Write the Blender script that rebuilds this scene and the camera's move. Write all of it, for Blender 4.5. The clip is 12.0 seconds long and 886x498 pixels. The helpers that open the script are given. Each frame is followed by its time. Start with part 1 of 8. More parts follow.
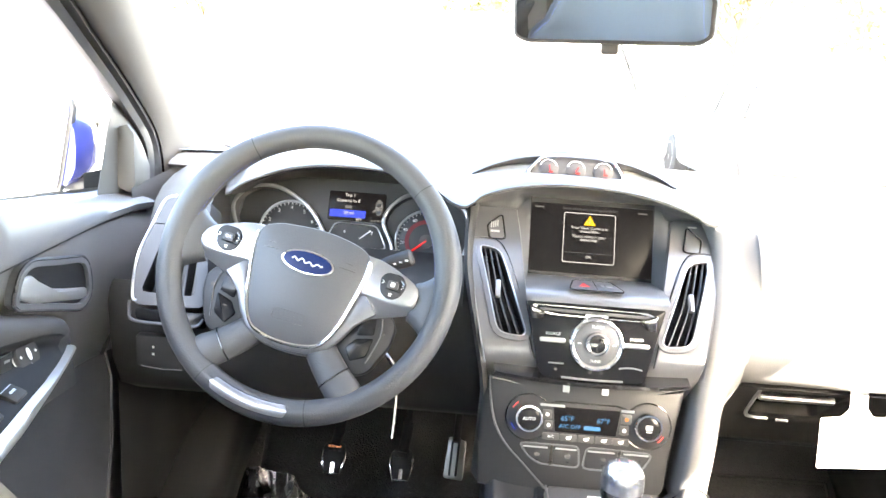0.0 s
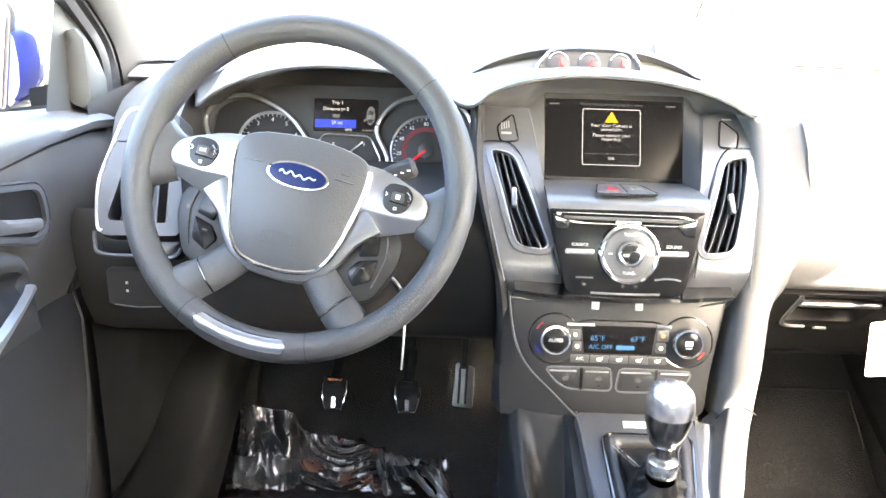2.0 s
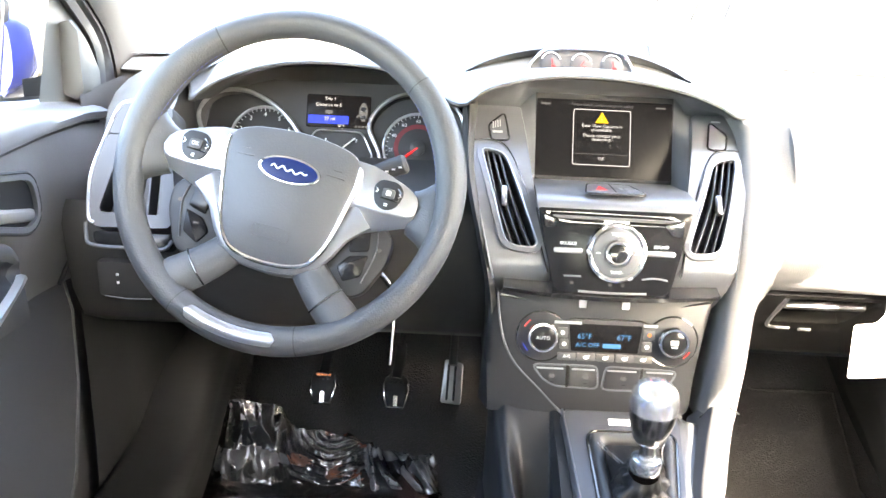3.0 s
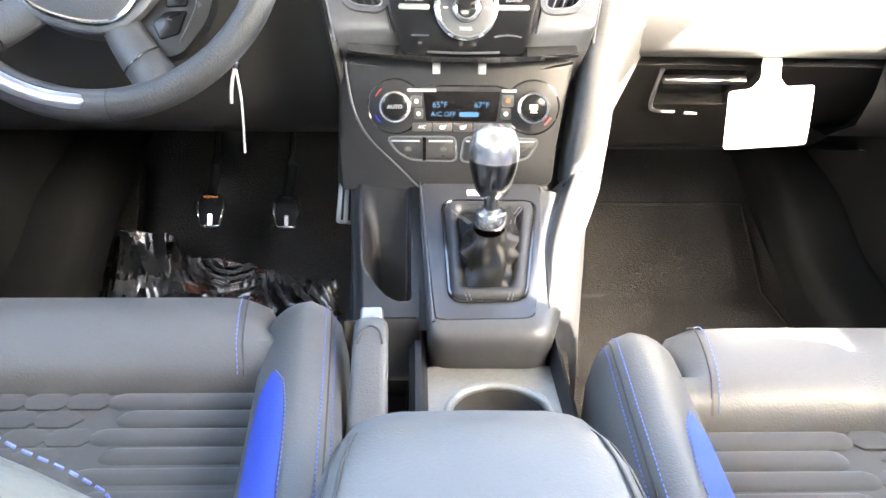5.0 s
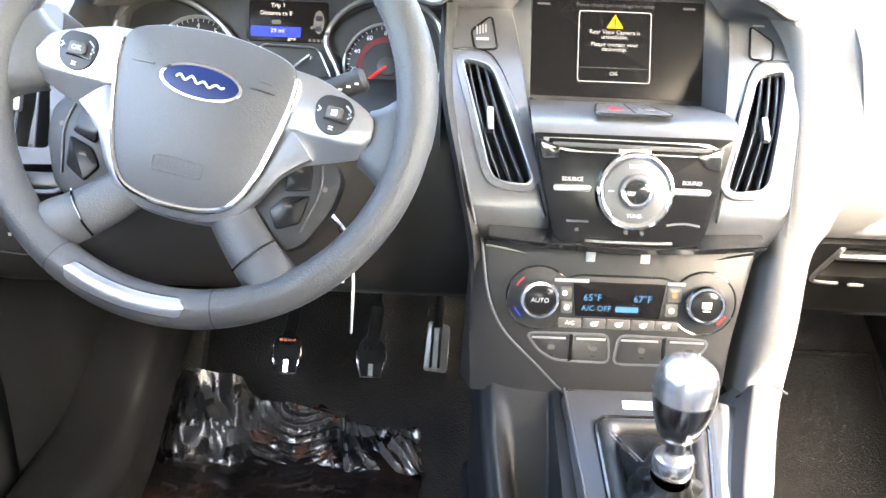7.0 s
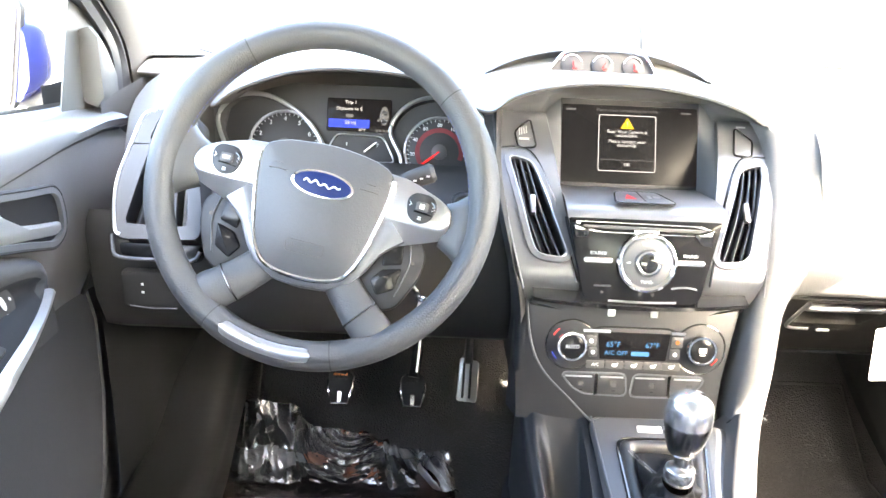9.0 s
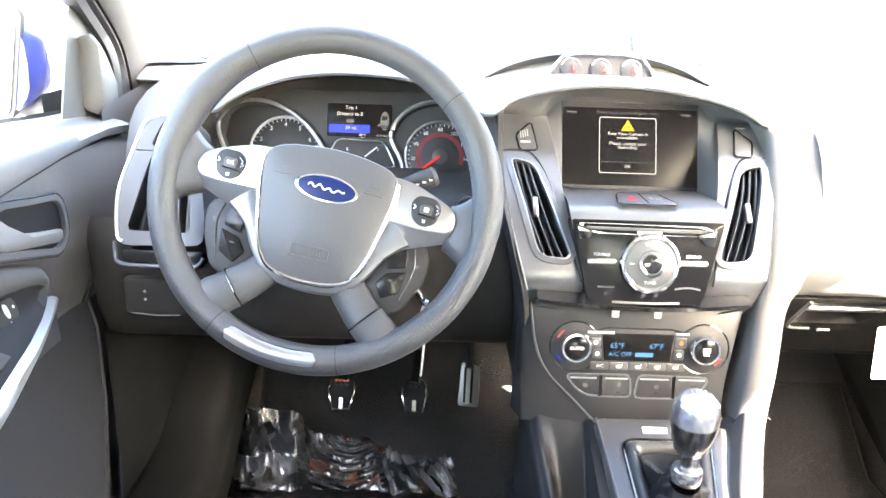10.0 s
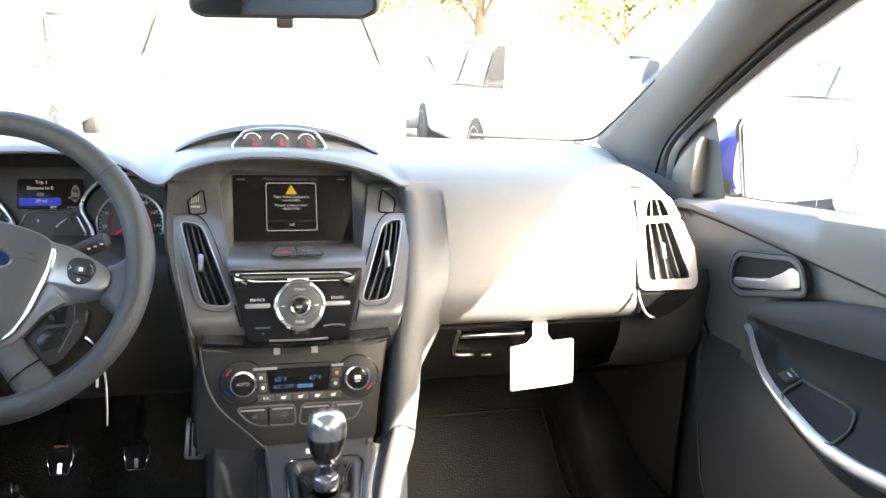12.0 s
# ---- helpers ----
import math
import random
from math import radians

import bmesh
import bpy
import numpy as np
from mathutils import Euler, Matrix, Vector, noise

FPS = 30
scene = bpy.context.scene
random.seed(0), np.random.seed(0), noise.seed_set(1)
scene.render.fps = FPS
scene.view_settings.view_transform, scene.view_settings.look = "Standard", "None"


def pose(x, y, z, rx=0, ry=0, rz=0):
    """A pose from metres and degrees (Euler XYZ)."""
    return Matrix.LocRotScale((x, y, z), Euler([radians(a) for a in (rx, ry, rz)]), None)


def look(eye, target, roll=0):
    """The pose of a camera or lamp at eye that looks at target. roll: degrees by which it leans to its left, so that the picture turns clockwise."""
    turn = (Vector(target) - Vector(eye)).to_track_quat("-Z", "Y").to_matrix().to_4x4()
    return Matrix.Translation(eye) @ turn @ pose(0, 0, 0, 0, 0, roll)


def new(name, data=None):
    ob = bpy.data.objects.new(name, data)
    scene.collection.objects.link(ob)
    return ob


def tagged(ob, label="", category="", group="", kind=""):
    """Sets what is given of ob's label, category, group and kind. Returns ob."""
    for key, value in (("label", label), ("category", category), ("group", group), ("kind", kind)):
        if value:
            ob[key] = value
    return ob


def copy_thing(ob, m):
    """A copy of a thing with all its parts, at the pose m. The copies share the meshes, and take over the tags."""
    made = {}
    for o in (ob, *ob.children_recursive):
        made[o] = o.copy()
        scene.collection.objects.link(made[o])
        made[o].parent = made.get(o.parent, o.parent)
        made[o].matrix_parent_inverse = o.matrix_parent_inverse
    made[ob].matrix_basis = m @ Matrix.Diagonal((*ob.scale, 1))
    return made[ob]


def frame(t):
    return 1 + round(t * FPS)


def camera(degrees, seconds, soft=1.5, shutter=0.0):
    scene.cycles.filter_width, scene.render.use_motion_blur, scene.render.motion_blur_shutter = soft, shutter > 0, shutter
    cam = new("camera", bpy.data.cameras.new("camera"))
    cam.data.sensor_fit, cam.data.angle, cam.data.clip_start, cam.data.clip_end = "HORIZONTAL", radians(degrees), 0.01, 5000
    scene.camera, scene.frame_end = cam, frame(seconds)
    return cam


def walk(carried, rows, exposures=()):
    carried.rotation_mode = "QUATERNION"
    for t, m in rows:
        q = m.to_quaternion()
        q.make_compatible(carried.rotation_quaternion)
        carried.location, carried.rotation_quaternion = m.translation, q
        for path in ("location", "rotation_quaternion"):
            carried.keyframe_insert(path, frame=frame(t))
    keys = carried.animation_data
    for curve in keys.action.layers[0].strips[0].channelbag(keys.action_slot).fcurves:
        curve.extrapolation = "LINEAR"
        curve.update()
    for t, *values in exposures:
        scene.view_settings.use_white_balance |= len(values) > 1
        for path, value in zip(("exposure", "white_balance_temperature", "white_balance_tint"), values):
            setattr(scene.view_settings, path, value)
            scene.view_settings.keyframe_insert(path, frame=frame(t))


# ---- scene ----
cam = camera(59.04, 12.0)
# t, x, y, z, yaw, pitch, lean to the left
PATH = [
    (0.0, -0.1698, 0.0545, 1.1783, 2.29, -12.39, 3.94),
    (0.5, -0.1983, 0.1496, 1.1428, 0.04, -16.76, 5.37),
    (1.0, -0.2082, 0.1711, 1.1270, 1.72, -17.79, 1.85),
    (1.5, -0.2099, 0.1717, 1.1265, 0.60, -18.07, 2.27),
    (2.0, -0.2092, 0.1712, 1.1273, 0.46, -17.75, 1.68),
    (2.5, -0.2117, 0.1722, 1.1231, 0.45, -18.68, 2.45),
    (3.0, -0.2063, 0.1636, 1.1282, -0.15, -17.87, 2.76),
    (3.5, -0.1313, 0.1475, 1.1052, -3.31, -18.22, 3.03),
    (3.7, -0.1101, 0.1537, 1.0791, -3.06, -19.84, 2.25),
    (4.2, -0.0886, 0.1567, 1.0413, -2.86, -22.07, 1.68),
    (4.8, -0.0645, 0.1556, 0.9881, -2.64, -25.02, 1.29),
    (5.3, -0.0574, 0.1533, 0.9756, -2.44, -25.44, 1.17),
    (5.5, -0.0601, 0.1510, 0.9917, -2.18, -24.06, 1.13),
    (6.0, -0.0811, 0.1555, 1.0473, -0.68, -19.63, 0.81),
    (6.5, -0.1291, 0.2476, 1.0718, -0.86, -19.43, 2.34),
    (7.0, -0.1751, 0.3531, 1.0556, -0.21, -21.38, 2.34),
    (7.5, -0.1914, 0.3550, 1.0785, -0.77, -21.32, 3.46),
    (7.7, -0.1959, 0.3193, 1.1067, -0.64, -20.69, 3.08),
    (8.2, -0.2133, 0.2690, 1.1325, -0.72, -20.14, 2.86),
    (8.8, -0.2486, 0.1942, 1.1577, -1.06, -19.52, 2.75),
    (9.3, -0.2644, 0.1634, 1.1634, -1.23, -19.05, 2.62),
    (9.5, -0.2662, 0.1602, 1.1580, -1.25, -18.54, 2.39),
    (10.0, -0.2693, 0.1745, 1.1566, -1.63, -18.86, 2.24),
    (10.5, -0.2603, 0.1586, 1.1628, -1.36, -18.67, 1.87),
    (11.0, -0.2206, 0.1053, 1.1762, -2.23, -16.63, 1.59),
    (11.5, -0.1415, 0.0429, 1.1782, -10.12, -15.26, 2.69),
    (12.0, -0.0733, -0.0078, 1.1829, -14.64, -13.32, 2.29),
]


def aim(x, y, z, yaw, pitch, lean):
    a, b = radians(yaw), radians(pitch)
    way = Vector((-math.sin(a) * math.cos(b), math.cos(a) * math.cos(b), math.sin(b)))
    return look((x, y, z), Vector((x, y, z)) + way, lean)


EXPOSURES = [(t, stops, 7600, 11) for t, stops in ((0.0, 5.7), (0.5, 5.25), (1.0, 5.15), (1.4, 5.5), (2.0, 5.74), (3.5, 5.88), (5.5, 5.6), (6.0, 5.8), (7.0, 5.92), (7.5, 6.17), (9.5, 5.96), (10.5, 5.96), (11.0, 5.7), (11.5, 5.07), (12.0, 4.34))]
walk(cam, [(t, aim(*row)) for t, *row in PATH], EXPOSURES)

# ---- world and sun ----
SUN = Vector((1.0, -1.5, 1.25)).normalized()  # towards the sun: over the passenger's side, a little behind
world = bpy.data.worlds.new("sky")
scene.world = world
world.use_nodes = True
wn = world.node_tree.nodes
sky = wn.new("ShaderNodeTexSky")
sky.sky_type, sky.sun_disc = "NISHITA", False
sky.dust_density, sky.air_density = 3.0, 0.8
sky.sun_elevation = math.asin(SUN.z)
sky.sun_rotation = math.atan2(SUN.x, SUN.y)
world.node_tree.links.new(sky.outputs[0], wn["Background"].inputs[0])
wn["Background"].inputs[1].default_value = 0.15
lamp = bpy.data.lights.new("sun", "SUN")
lamp.energy, lamp.angle, lamp.color = 3.2, radians(0.53), (1.0, 0.96, 0.9)
sun = new("sun", lamp)
sun.matrix_world = look(SUN * 30, (0, 0, 0))

# ---- materials ----
def nodes_of(name):
    m = bpy.data.materials.new(name)
    m.use_nodes = True
    t = m.node_tree
    return m, t, t.nodes["Principled BSDF"]


def surface(name, colour, rough=0.5, metal=0.0, grain=0.0, size=0.0012, vary=0.12, stain=0.15, coat=0.0, sheen=0.0, dust=0.0, bump_d=0.0004, spec=0.5):
    """A surface with fine grain in its relief and two scales of variation in its colour and gloss."""
    m, t, b = nodes_of(name)
    L = t.links.new
    co = t.nodes.new("ShaderNodeTexCoord")
    big = t.nodes.new("ShaderNodeTexNoise")
    big.inputs["Scale"].default_value, big.inputs["Detail"].default_value = 9.0, 5.0
    fine = t.nodes.new("ShaderNodeTexNoise")
    fine.inputs["Scale"].default_value, fine.inputs["Detail"].default_value = 0.6 / max(size, 1e-4), 3.0
    L(co.outputs["Object"], big.inputs["Vector"])
    L(co.outputs["Object"], fine.inputs["Vector"])
    add = t.nodes.new("ShaderNodeMath")
    add.operation = "MULTIPLY_ADD"
    L(fine.outputs[0], add.inputs[0])
    add.inputs[1].default_value = vary
    low = t.nodes.new("ShaderNodeMath")
    low.operation = "MULTIPLY_ADD"
    L(big.outputs[0], low.inputs[0])
    low.inputs[1].default_value, low.inputs[2].default_value = stain, 1.0 - 0.5 * (stain + vary)
    L(low.outputs[0], add.inputs[2])
    mul = t.nodes.new("ShaderNodeMix")
    mul.data_type, mul.blend_type = "RGBA", "MULTIPLY"
    mul.inputs["Factor"].default_value = 1.0
    mul.inputs["A"].default_value = (*colour, 1)
    L(add.outputs[0], mul.inputs["B"])
    L(mul.outputs["Result"], b.inputs["Base Color"])
    rg = t.nodes.new("ShaderNodeMath")
    rg.operation = "MULTIPLY_ADD"
    L(big.outputs[0], rg.inputs[0])
    rg.inputs[1].default_value, rg.inputs[2].default_value = 0.16, rough - 0.08
    L(rg.outputs[0], b.inputs["Roughness"])
    b.inputs["Metallic"].default_value = metal
    b.inputs["Specular IOR Level"].default_value = spec
    b.inputs["Coat Weight"].default_value = coat
    b.inputs["Sheen Weight"].default_value = sheen
    if grain:
        cell = t.nodes.new("ShaderNodeTexVoronoi")
        cell.feature = "SMOOTH_F1"
        cell.inputs["Scale"].default_value = 1.0 / size
        L(co.outputs["Object"], cell.inputs["Vector"])
        bp = t.nodes.new("ShaderNodeBump")
        bp.inputs["Strength"].default_value, bp.inputs["Distance"].default_value = grain, bump_d
        L(cell.outputs["Distance"], bp.inputs["Height"])
        L(bp.outputs[0], b.inputs["Normal"])
    return m


def glow(name, colour, power, base=(0.01, 0.01, 0.012)):
    m, t, b = nodes_of(name)
    b.inputs["Base Color"].default_value = (*base, 1)
    b.inputs["Roughness"].default_value = 0.25
    b.inputs["Specular IOR Level"].default_value = 0.12
    b.inputs["Emission Color"].default_value = (*colour, 1)
    b.inputs["Emission Strength"].default_value = power
    return m


def clear_glass(name, tint=(0.93, 0.97, 0.95)):
    m, t, b = nodes_of(name)
    out = t.nodes["Material Output"]
    tr, gl, mx = (t.nodes.new("ShaderNode" + k) for k in ("BsdfTransparent", "BsdfGlossy", "MixShader"))
    tr.inputs[0].default_value = (*tint, 1)
    gl.inputs["Roughness"].default_value = 0.02
    mx.inputs[0].default_value = 0.05
    t.links.new(tr.outputs[0], mx.inputs[1])
    t.links.new(gl.outputs[0], mx.inputs[2])
    t.links.new(mx.outputs[0], out.inputs["Surface"])
    return m


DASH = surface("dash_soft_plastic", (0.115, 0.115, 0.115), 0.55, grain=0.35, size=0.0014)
HARD = surface("hard_black_plastic", (0.055, 0.054, 0.054), 0.5, grain=0.3, size=0.001)
CONSOLE = surface("charcoal_plastic", (0.021, 0.0216, 0.0235), 0.45, grain=0.15, size=0.0008, spec=0.34)
FLANK = surface("graphite_metallic_paint", (0.175, 0.178, 0.188), 0.36, metal=0.6, vary=0.06, stain=0.08)
SILVER = surface("satin_silver", (0.40, 0.407, 0.422), 0.33, metal=0.88, vary=0.06, stain=0.06)
BRIGHT = surface("bright_satin_metal", (0.60, 0.61, 0.63), 0.3, metal=0.8, vary=0.04, stain=0.06)
PEARL = surface("pale_silver_paint", (0.62, 0.63, 0.62), 0.4, metal=0.3, vary=0.05, stain=0.08)
TRAY = surface("dusty_silver_plastic", (0.30, 0.30, 0.285), 0.42, metal=0.35, vary=0.35, stain=0.35, size=0.002)
CHROME = surface("chrome", (0.86, 0.86, 0.87), 0.14, metal=1.0, vary=0.03, stain=0.05)
GLOSS = surface("gloss_black", (0.018, 0.018, 0.019), 0.12, coat=0.6, vary=0.1)
LEATHER = surface("wheel_leather", (0.056, 0.057, 0.0595), 0.5, grain=0.5, size=0.0016)
PERF = surface("perforated_leather", (0.054, 0.055, 0.0575), 0.55, grain=0.6, size=0.0019, bump_d=0.0005)
ARMPAD = surface("armrest_leather", (0.155, 0.154, 0.152), 0.46, grain=0.45, size=0.0018)
PLATE = surface("gear_plate_paint", (0.11, 0.115, 0.125), 0.38, metal=0.3, vary=0.08)
KNEE = surface("knee_panel_plastic", (0.034, 0.0335, 0.0335), 0.55, grain=0.3, size=0.001, spec=0.28)
DISH = surface("armrest_switch_plastic", (0.012, 0.012, 0.013), 0.6, grain=0.15, size=0.001, spec=0.25)
KNOB = surface("brushed_knob_metal", (0.78, 0.78, 0.79), 0.27, metal=0.92, vary=0.03, stain=0.05)
POLISHED = surface("polished_metal", (0.74, 0.74, 0.75), 0.22, metal=0.95, vary=0.03, stain=0.05)
SEAT = surface("seat_leather", (0.108, 0.1065, 0.104), 0.46, grain=0.45, size=0.0018)
CLOTH = surface("seat_cloth", (0.064, 0.0625, 0.0605), 0.9, grain=0.6, size=0.001, sheen=0.12)
BLUE = surface("blue_leather", (0.035, 0.085, 0.50), 0.5, grain=0.4, size=0.0018)
THREAD = surface("blue_thread", (0.14, 0.19, 0.48), 0.7)
DARKTHREAD = surface("dark_blue_thread", (0.07, 0.08, 0.20), 0.8)
GREYTHREAD = surface("grey_thread", (0.22, 0.22, 0.23), 0.7)
KICK = surface("kick_panel_plastic", (0.015, 0.0154, 0.016), 0.5, grain=0.3, size=0.001, spec=0.3)
MAT = surface("floor_mat_carpet", (0.054, 0.050, 0.0485), 0.95, grain=1.0, size=0.003, bump_d=0.002, vary=0.6, stain=0.5)
CARPET = surface("carpet", (0.068, 0.064, 0.062), 0.95, grain=1.0, size=0.003, bump_d=0.002, vary=0.5, sheen=0.2)
PILLAR = surface("pillar_cloth", (0.060, 0.0575, 0.0545), 0.8, grain=0.4, size=0.001)
DOORLOW = surface("lower_door_plastic", (0.036, 0.0365, 0.039), 0.42, grain=0.35, size=0.0015)
PIANO = surface("piano_black", (0.010, 0.010, 0.011), 0.2, spec=0.22)
DARKCHROME = surface("dark_chrome", (0.27, 0.27, 0.28), 0.22, metal=1.0)
SHELL = surface("console_shell_plastic", (0.078, 0.079, 0.082), 0.4, grain=0.15, size=0.0008)
QUARTER = surface("mirror_trim_plastic", (0.06, 0.06, 0.057), 0.6, grain=0.3, size=0.001)
# corner vent silver with the driver's-side shade put into its colour
VENTSHADED = surface("vent_frame_silver_shaded", (0.055, 0.056, 0.060), 0.42, metal=0.3, vary=0.06, stain=0.06)
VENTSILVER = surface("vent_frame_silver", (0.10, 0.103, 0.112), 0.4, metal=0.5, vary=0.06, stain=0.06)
LINER = surface("headliner_cloth", (0.34, 0.33, 0.31), 0.9, grain=0.5, size=0.0012)
RUBBER = surface("seal_rubber", (0.018, 0.018, 0.019), 0.6)
WHITE = surface("white_paint_mark", (0.75, 0.75, 0.75), 0.5)
PAPER = surface("white_paper", (0.82, 0.82, 0.8), 0.7, vary=0.05)
BOOT = surface("boot_leather", (0.011, 0.011, 0.0115), 0.45, grain=0.6, size=0.002, spec=0.35)
def plastic_film(name, base, print_or_glint, low, high, gloss):
    """Thin glossy film over the dark mat, with ragged patches of print or painted glints, and fine creases."""
    m, t, b = nodes_of(name)
    L = t.links.new
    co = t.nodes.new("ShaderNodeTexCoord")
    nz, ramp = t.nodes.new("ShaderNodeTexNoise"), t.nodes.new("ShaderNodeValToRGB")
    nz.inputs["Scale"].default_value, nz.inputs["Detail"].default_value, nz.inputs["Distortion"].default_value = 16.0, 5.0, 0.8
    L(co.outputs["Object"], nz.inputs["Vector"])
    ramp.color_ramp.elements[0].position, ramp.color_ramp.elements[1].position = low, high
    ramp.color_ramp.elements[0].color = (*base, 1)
    ramp.color_ramp.elements[1].color = (*print_or_glint, 1)
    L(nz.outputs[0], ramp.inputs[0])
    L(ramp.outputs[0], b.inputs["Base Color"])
    fine = t.nodes.new("ShaderNodeTexNoise")
    fine.inputs["Scale"].default_value, fine.inputs["Detail"].default_value, fine.inputs["Distortion"].default_value = 60.0, 2.0, 1.6
    L(co.outputs["Object"], fine.inputs["Vector"])
    bp = t.nodes.new("ShaderNodeBump")
    bp.inputs["Strength"].default_value, bp.inputs["Distance"].default_value = 0.55, 0.003
    L(fine.outputs[0], bp.inputs["Height"])
    L(bp.outputs[0], b.inputs["Normal"])
    b.inputs["Roughness"].default_value, b.inputs["Specular IOR Level"].default_value = 0.13, 1.0
    b.inputs["IOR"].default_value = 1.8
    b.inputs["Metallic"].default_value = gloss
    b.inputs["Coat Weight"].default_value, b.inputs["Coat Roughness"].default_value = 1.0, 0.1
    return m


BOOTRIM = surface("boot_frame_leather", (0.034, 0.034, 0.035), 0.42, grain=0.5, size=0.002)
# pale patches of the next two films are highlights put into the colour
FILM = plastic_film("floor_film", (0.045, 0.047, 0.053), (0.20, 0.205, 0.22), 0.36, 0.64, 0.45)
GLINTFILM = plastic_film("glinting_floor_film", (0.06, 0.062, 0.067), (0.42, 0.425, 0.44), 0.32, 0.58, 0.6)
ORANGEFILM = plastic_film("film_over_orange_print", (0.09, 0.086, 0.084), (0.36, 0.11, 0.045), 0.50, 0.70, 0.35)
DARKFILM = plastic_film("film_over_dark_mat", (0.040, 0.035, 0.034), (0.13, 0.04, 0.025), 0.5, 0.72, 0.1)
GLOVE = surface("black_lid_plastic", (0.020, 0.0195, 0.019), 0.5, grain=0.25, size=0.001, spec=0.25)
GRAPHITE = surface("gear_surround_paint", (0.055, 0.058, 0.066), 0.34, metal=0.3, vary=0.08)
COPPER = surface("copper_mark", (0.55, 0.16, 0.05), 0.35, metal=0.6)
DOORGREY = surface("door_soft_plastic", (0.104, 0.104, 0.108), 0.38, grain=0.25, size=0.0015)
DOORCLOTH = surface("door_cloth", (0.04, 0.04, 0.042), 0.85, grain=0.4, size=0.001)
BODYBLUE = surface("blue_car_paint", (0.03, 0.05, 0.42), 0.25, metal=0.3, coat=0.8)
RED = surface("red_mark", (0.7, 0.03, 0.03), 0.4)
DIAL = surface("dial_black", (0.02, 0.02, 0.022), 0.5)
DIALRED = surface("dial_red_print", (0.16, 0.01, 0.014), 0.5)
EMBLEM = surface("blue_enamel", (0.005, 0.014, 0.066), 0.4, spec=0.2)
MIRROR = surface("mirror", (0.9, 0.9, 0.9), 0.09, metal=1.0, vary=0.0, stain=0.0)
MIRROR.node_tree.nodes["Principled BSDF"].inputs["Roughness"].default_value = 0.02
for link in list(MIRROR.node_tree.links):
    if link.to_socket.name == "Roughness":
        MIRROR.node_tree.links.remove(link)
SCREEN = glow("screen_dark", (0.045, 0.04, 0.042), 0.006, (0.005, 0.005, 0.0055))
SCREEN.node_tree.nodes["Principled BSDF"].inputs["Specular IOR Level"].default_value = 0.05
LIT = glow("screen_white", (0.9, 0.9, 0.9), 0.028)
LITGREY = glow("screen_grey", (0.5, 0.5, 0.5), 0.010)
AMBER = glow("screen_amber", (1.0, 0.6, 0.02), 0.035)
LITBLUE = glow("screen_blue", (0.05, 0.1, 1.0), 0.025)
CYAN = glow("display_cyan", (0.15, 0.5, 1.0), 0.022)
NEEDLE = glow("needle_red", (1.0, 0.03, 0.03), 0.02, (0.5, 0.02, 0.02))
GLASS = clear_glass("clear_glass")

# ---- modelling tools ----
def finish(bm, sharp=38.0):
    bmesh.ops.recalc_face_normals(bm, faces=bm.faces)
    for f in bm.faces:
        f.smooth = True
    for e in bm.edges:
        if len(e.link_faces) == 2 and e.calc_face_angle(0.0) > radians(sharp):
            e.smooth = False


def part(name, bm, material, parent=None, label="", sharp=38.0):
    """Links a bmesh as one mesh object under a thing or a part."""
    finish(bm, sharp)
    me = bpy.data.meshes.new(name)
    bm.to_mesh(me)
    bm.free()
    for m in material if isinstance(material, (list, tuple)) else (material,):
        me.materials.append(m)
    ob = new(name, me)
    if parent is not None:
        ob.parent = parent
    return tagged(ob, label)


def thing(name, label, category, m=None, group="", kind=""):
    ob = new(name)
    ob.empty_display_size = 0.02
    ob.matrix_world = m if m is not None else Matrix()
    return tagged(ob, label, category, group, kind)


def face(x, y, z, tilt=0.0, turn=0.0, yaw=0.0):
    """A frame on a panel that looks back at the seats: x to the right, y up along the panel, z out of it."""
    t = radians(tilt)
    m = Matrix(((1, 0, 0, 0), (0, math.sin(t), -math.cos(t), 0), (0, math.cos(t), math.sin(t), 0), (0, 0, 0, 1)))
    return Matrix.Translation((x, y, z)) @ Matrix.Rotation(radians(yaw), 4, "Z") @ m @ Matrix.Rotation(radians(turn), 4, "Z")


def box(bm, size, loc=(0, 0, 0), bevel=0.0, seg=2, m=None):
    made = bmesh.ops.create_cube(bm, size=1.0)["verts"]
    bmesh.ops.scale(bm, vec=size, verts=made)
    bmesh.ops.translate(bm, vec=loc, verts=made)
    if bevel:
        es = list({e for v in made for e in v.link_edges})
        r = bmesh.ops.bevel(bm, geom=es, offset=bevel, segments=seg, profile=0.5, affect="EDGES")
        made = list({v for f in r["faces"] for v in f.verts} | {v for v in made if v.is_valid})
    if m is not None:
        bmesh.ops.transform(bm, matrix=m, verts=made)
    return bm


def grid(bm, rows, wrap=False, closed=False, cap=False):
    """Faces between rows of points. wrap: each row is a ring; closed: the last row joins the first."""
    vs = [[bm.verts.new(p) for p in r] for r in rows]
    n = len(rows[0])
    for a in range(len(vs) if closed else len(vs) - 1):
        p, q = vs[a], vs[(a + 1) % len(vs)]
        for b in range(n if wrap else n - 1):
            c = (b + 1) % n
            if len({p[b], p[c], q[c], q[b]}) == 4:
                bm.faces.new((p[b], p[c], q[c], q[b]))
    if cap and wrap:
        bm.faces.new(vs[0][::-1])
        bm.faces.new(vs[-1])
    return bm


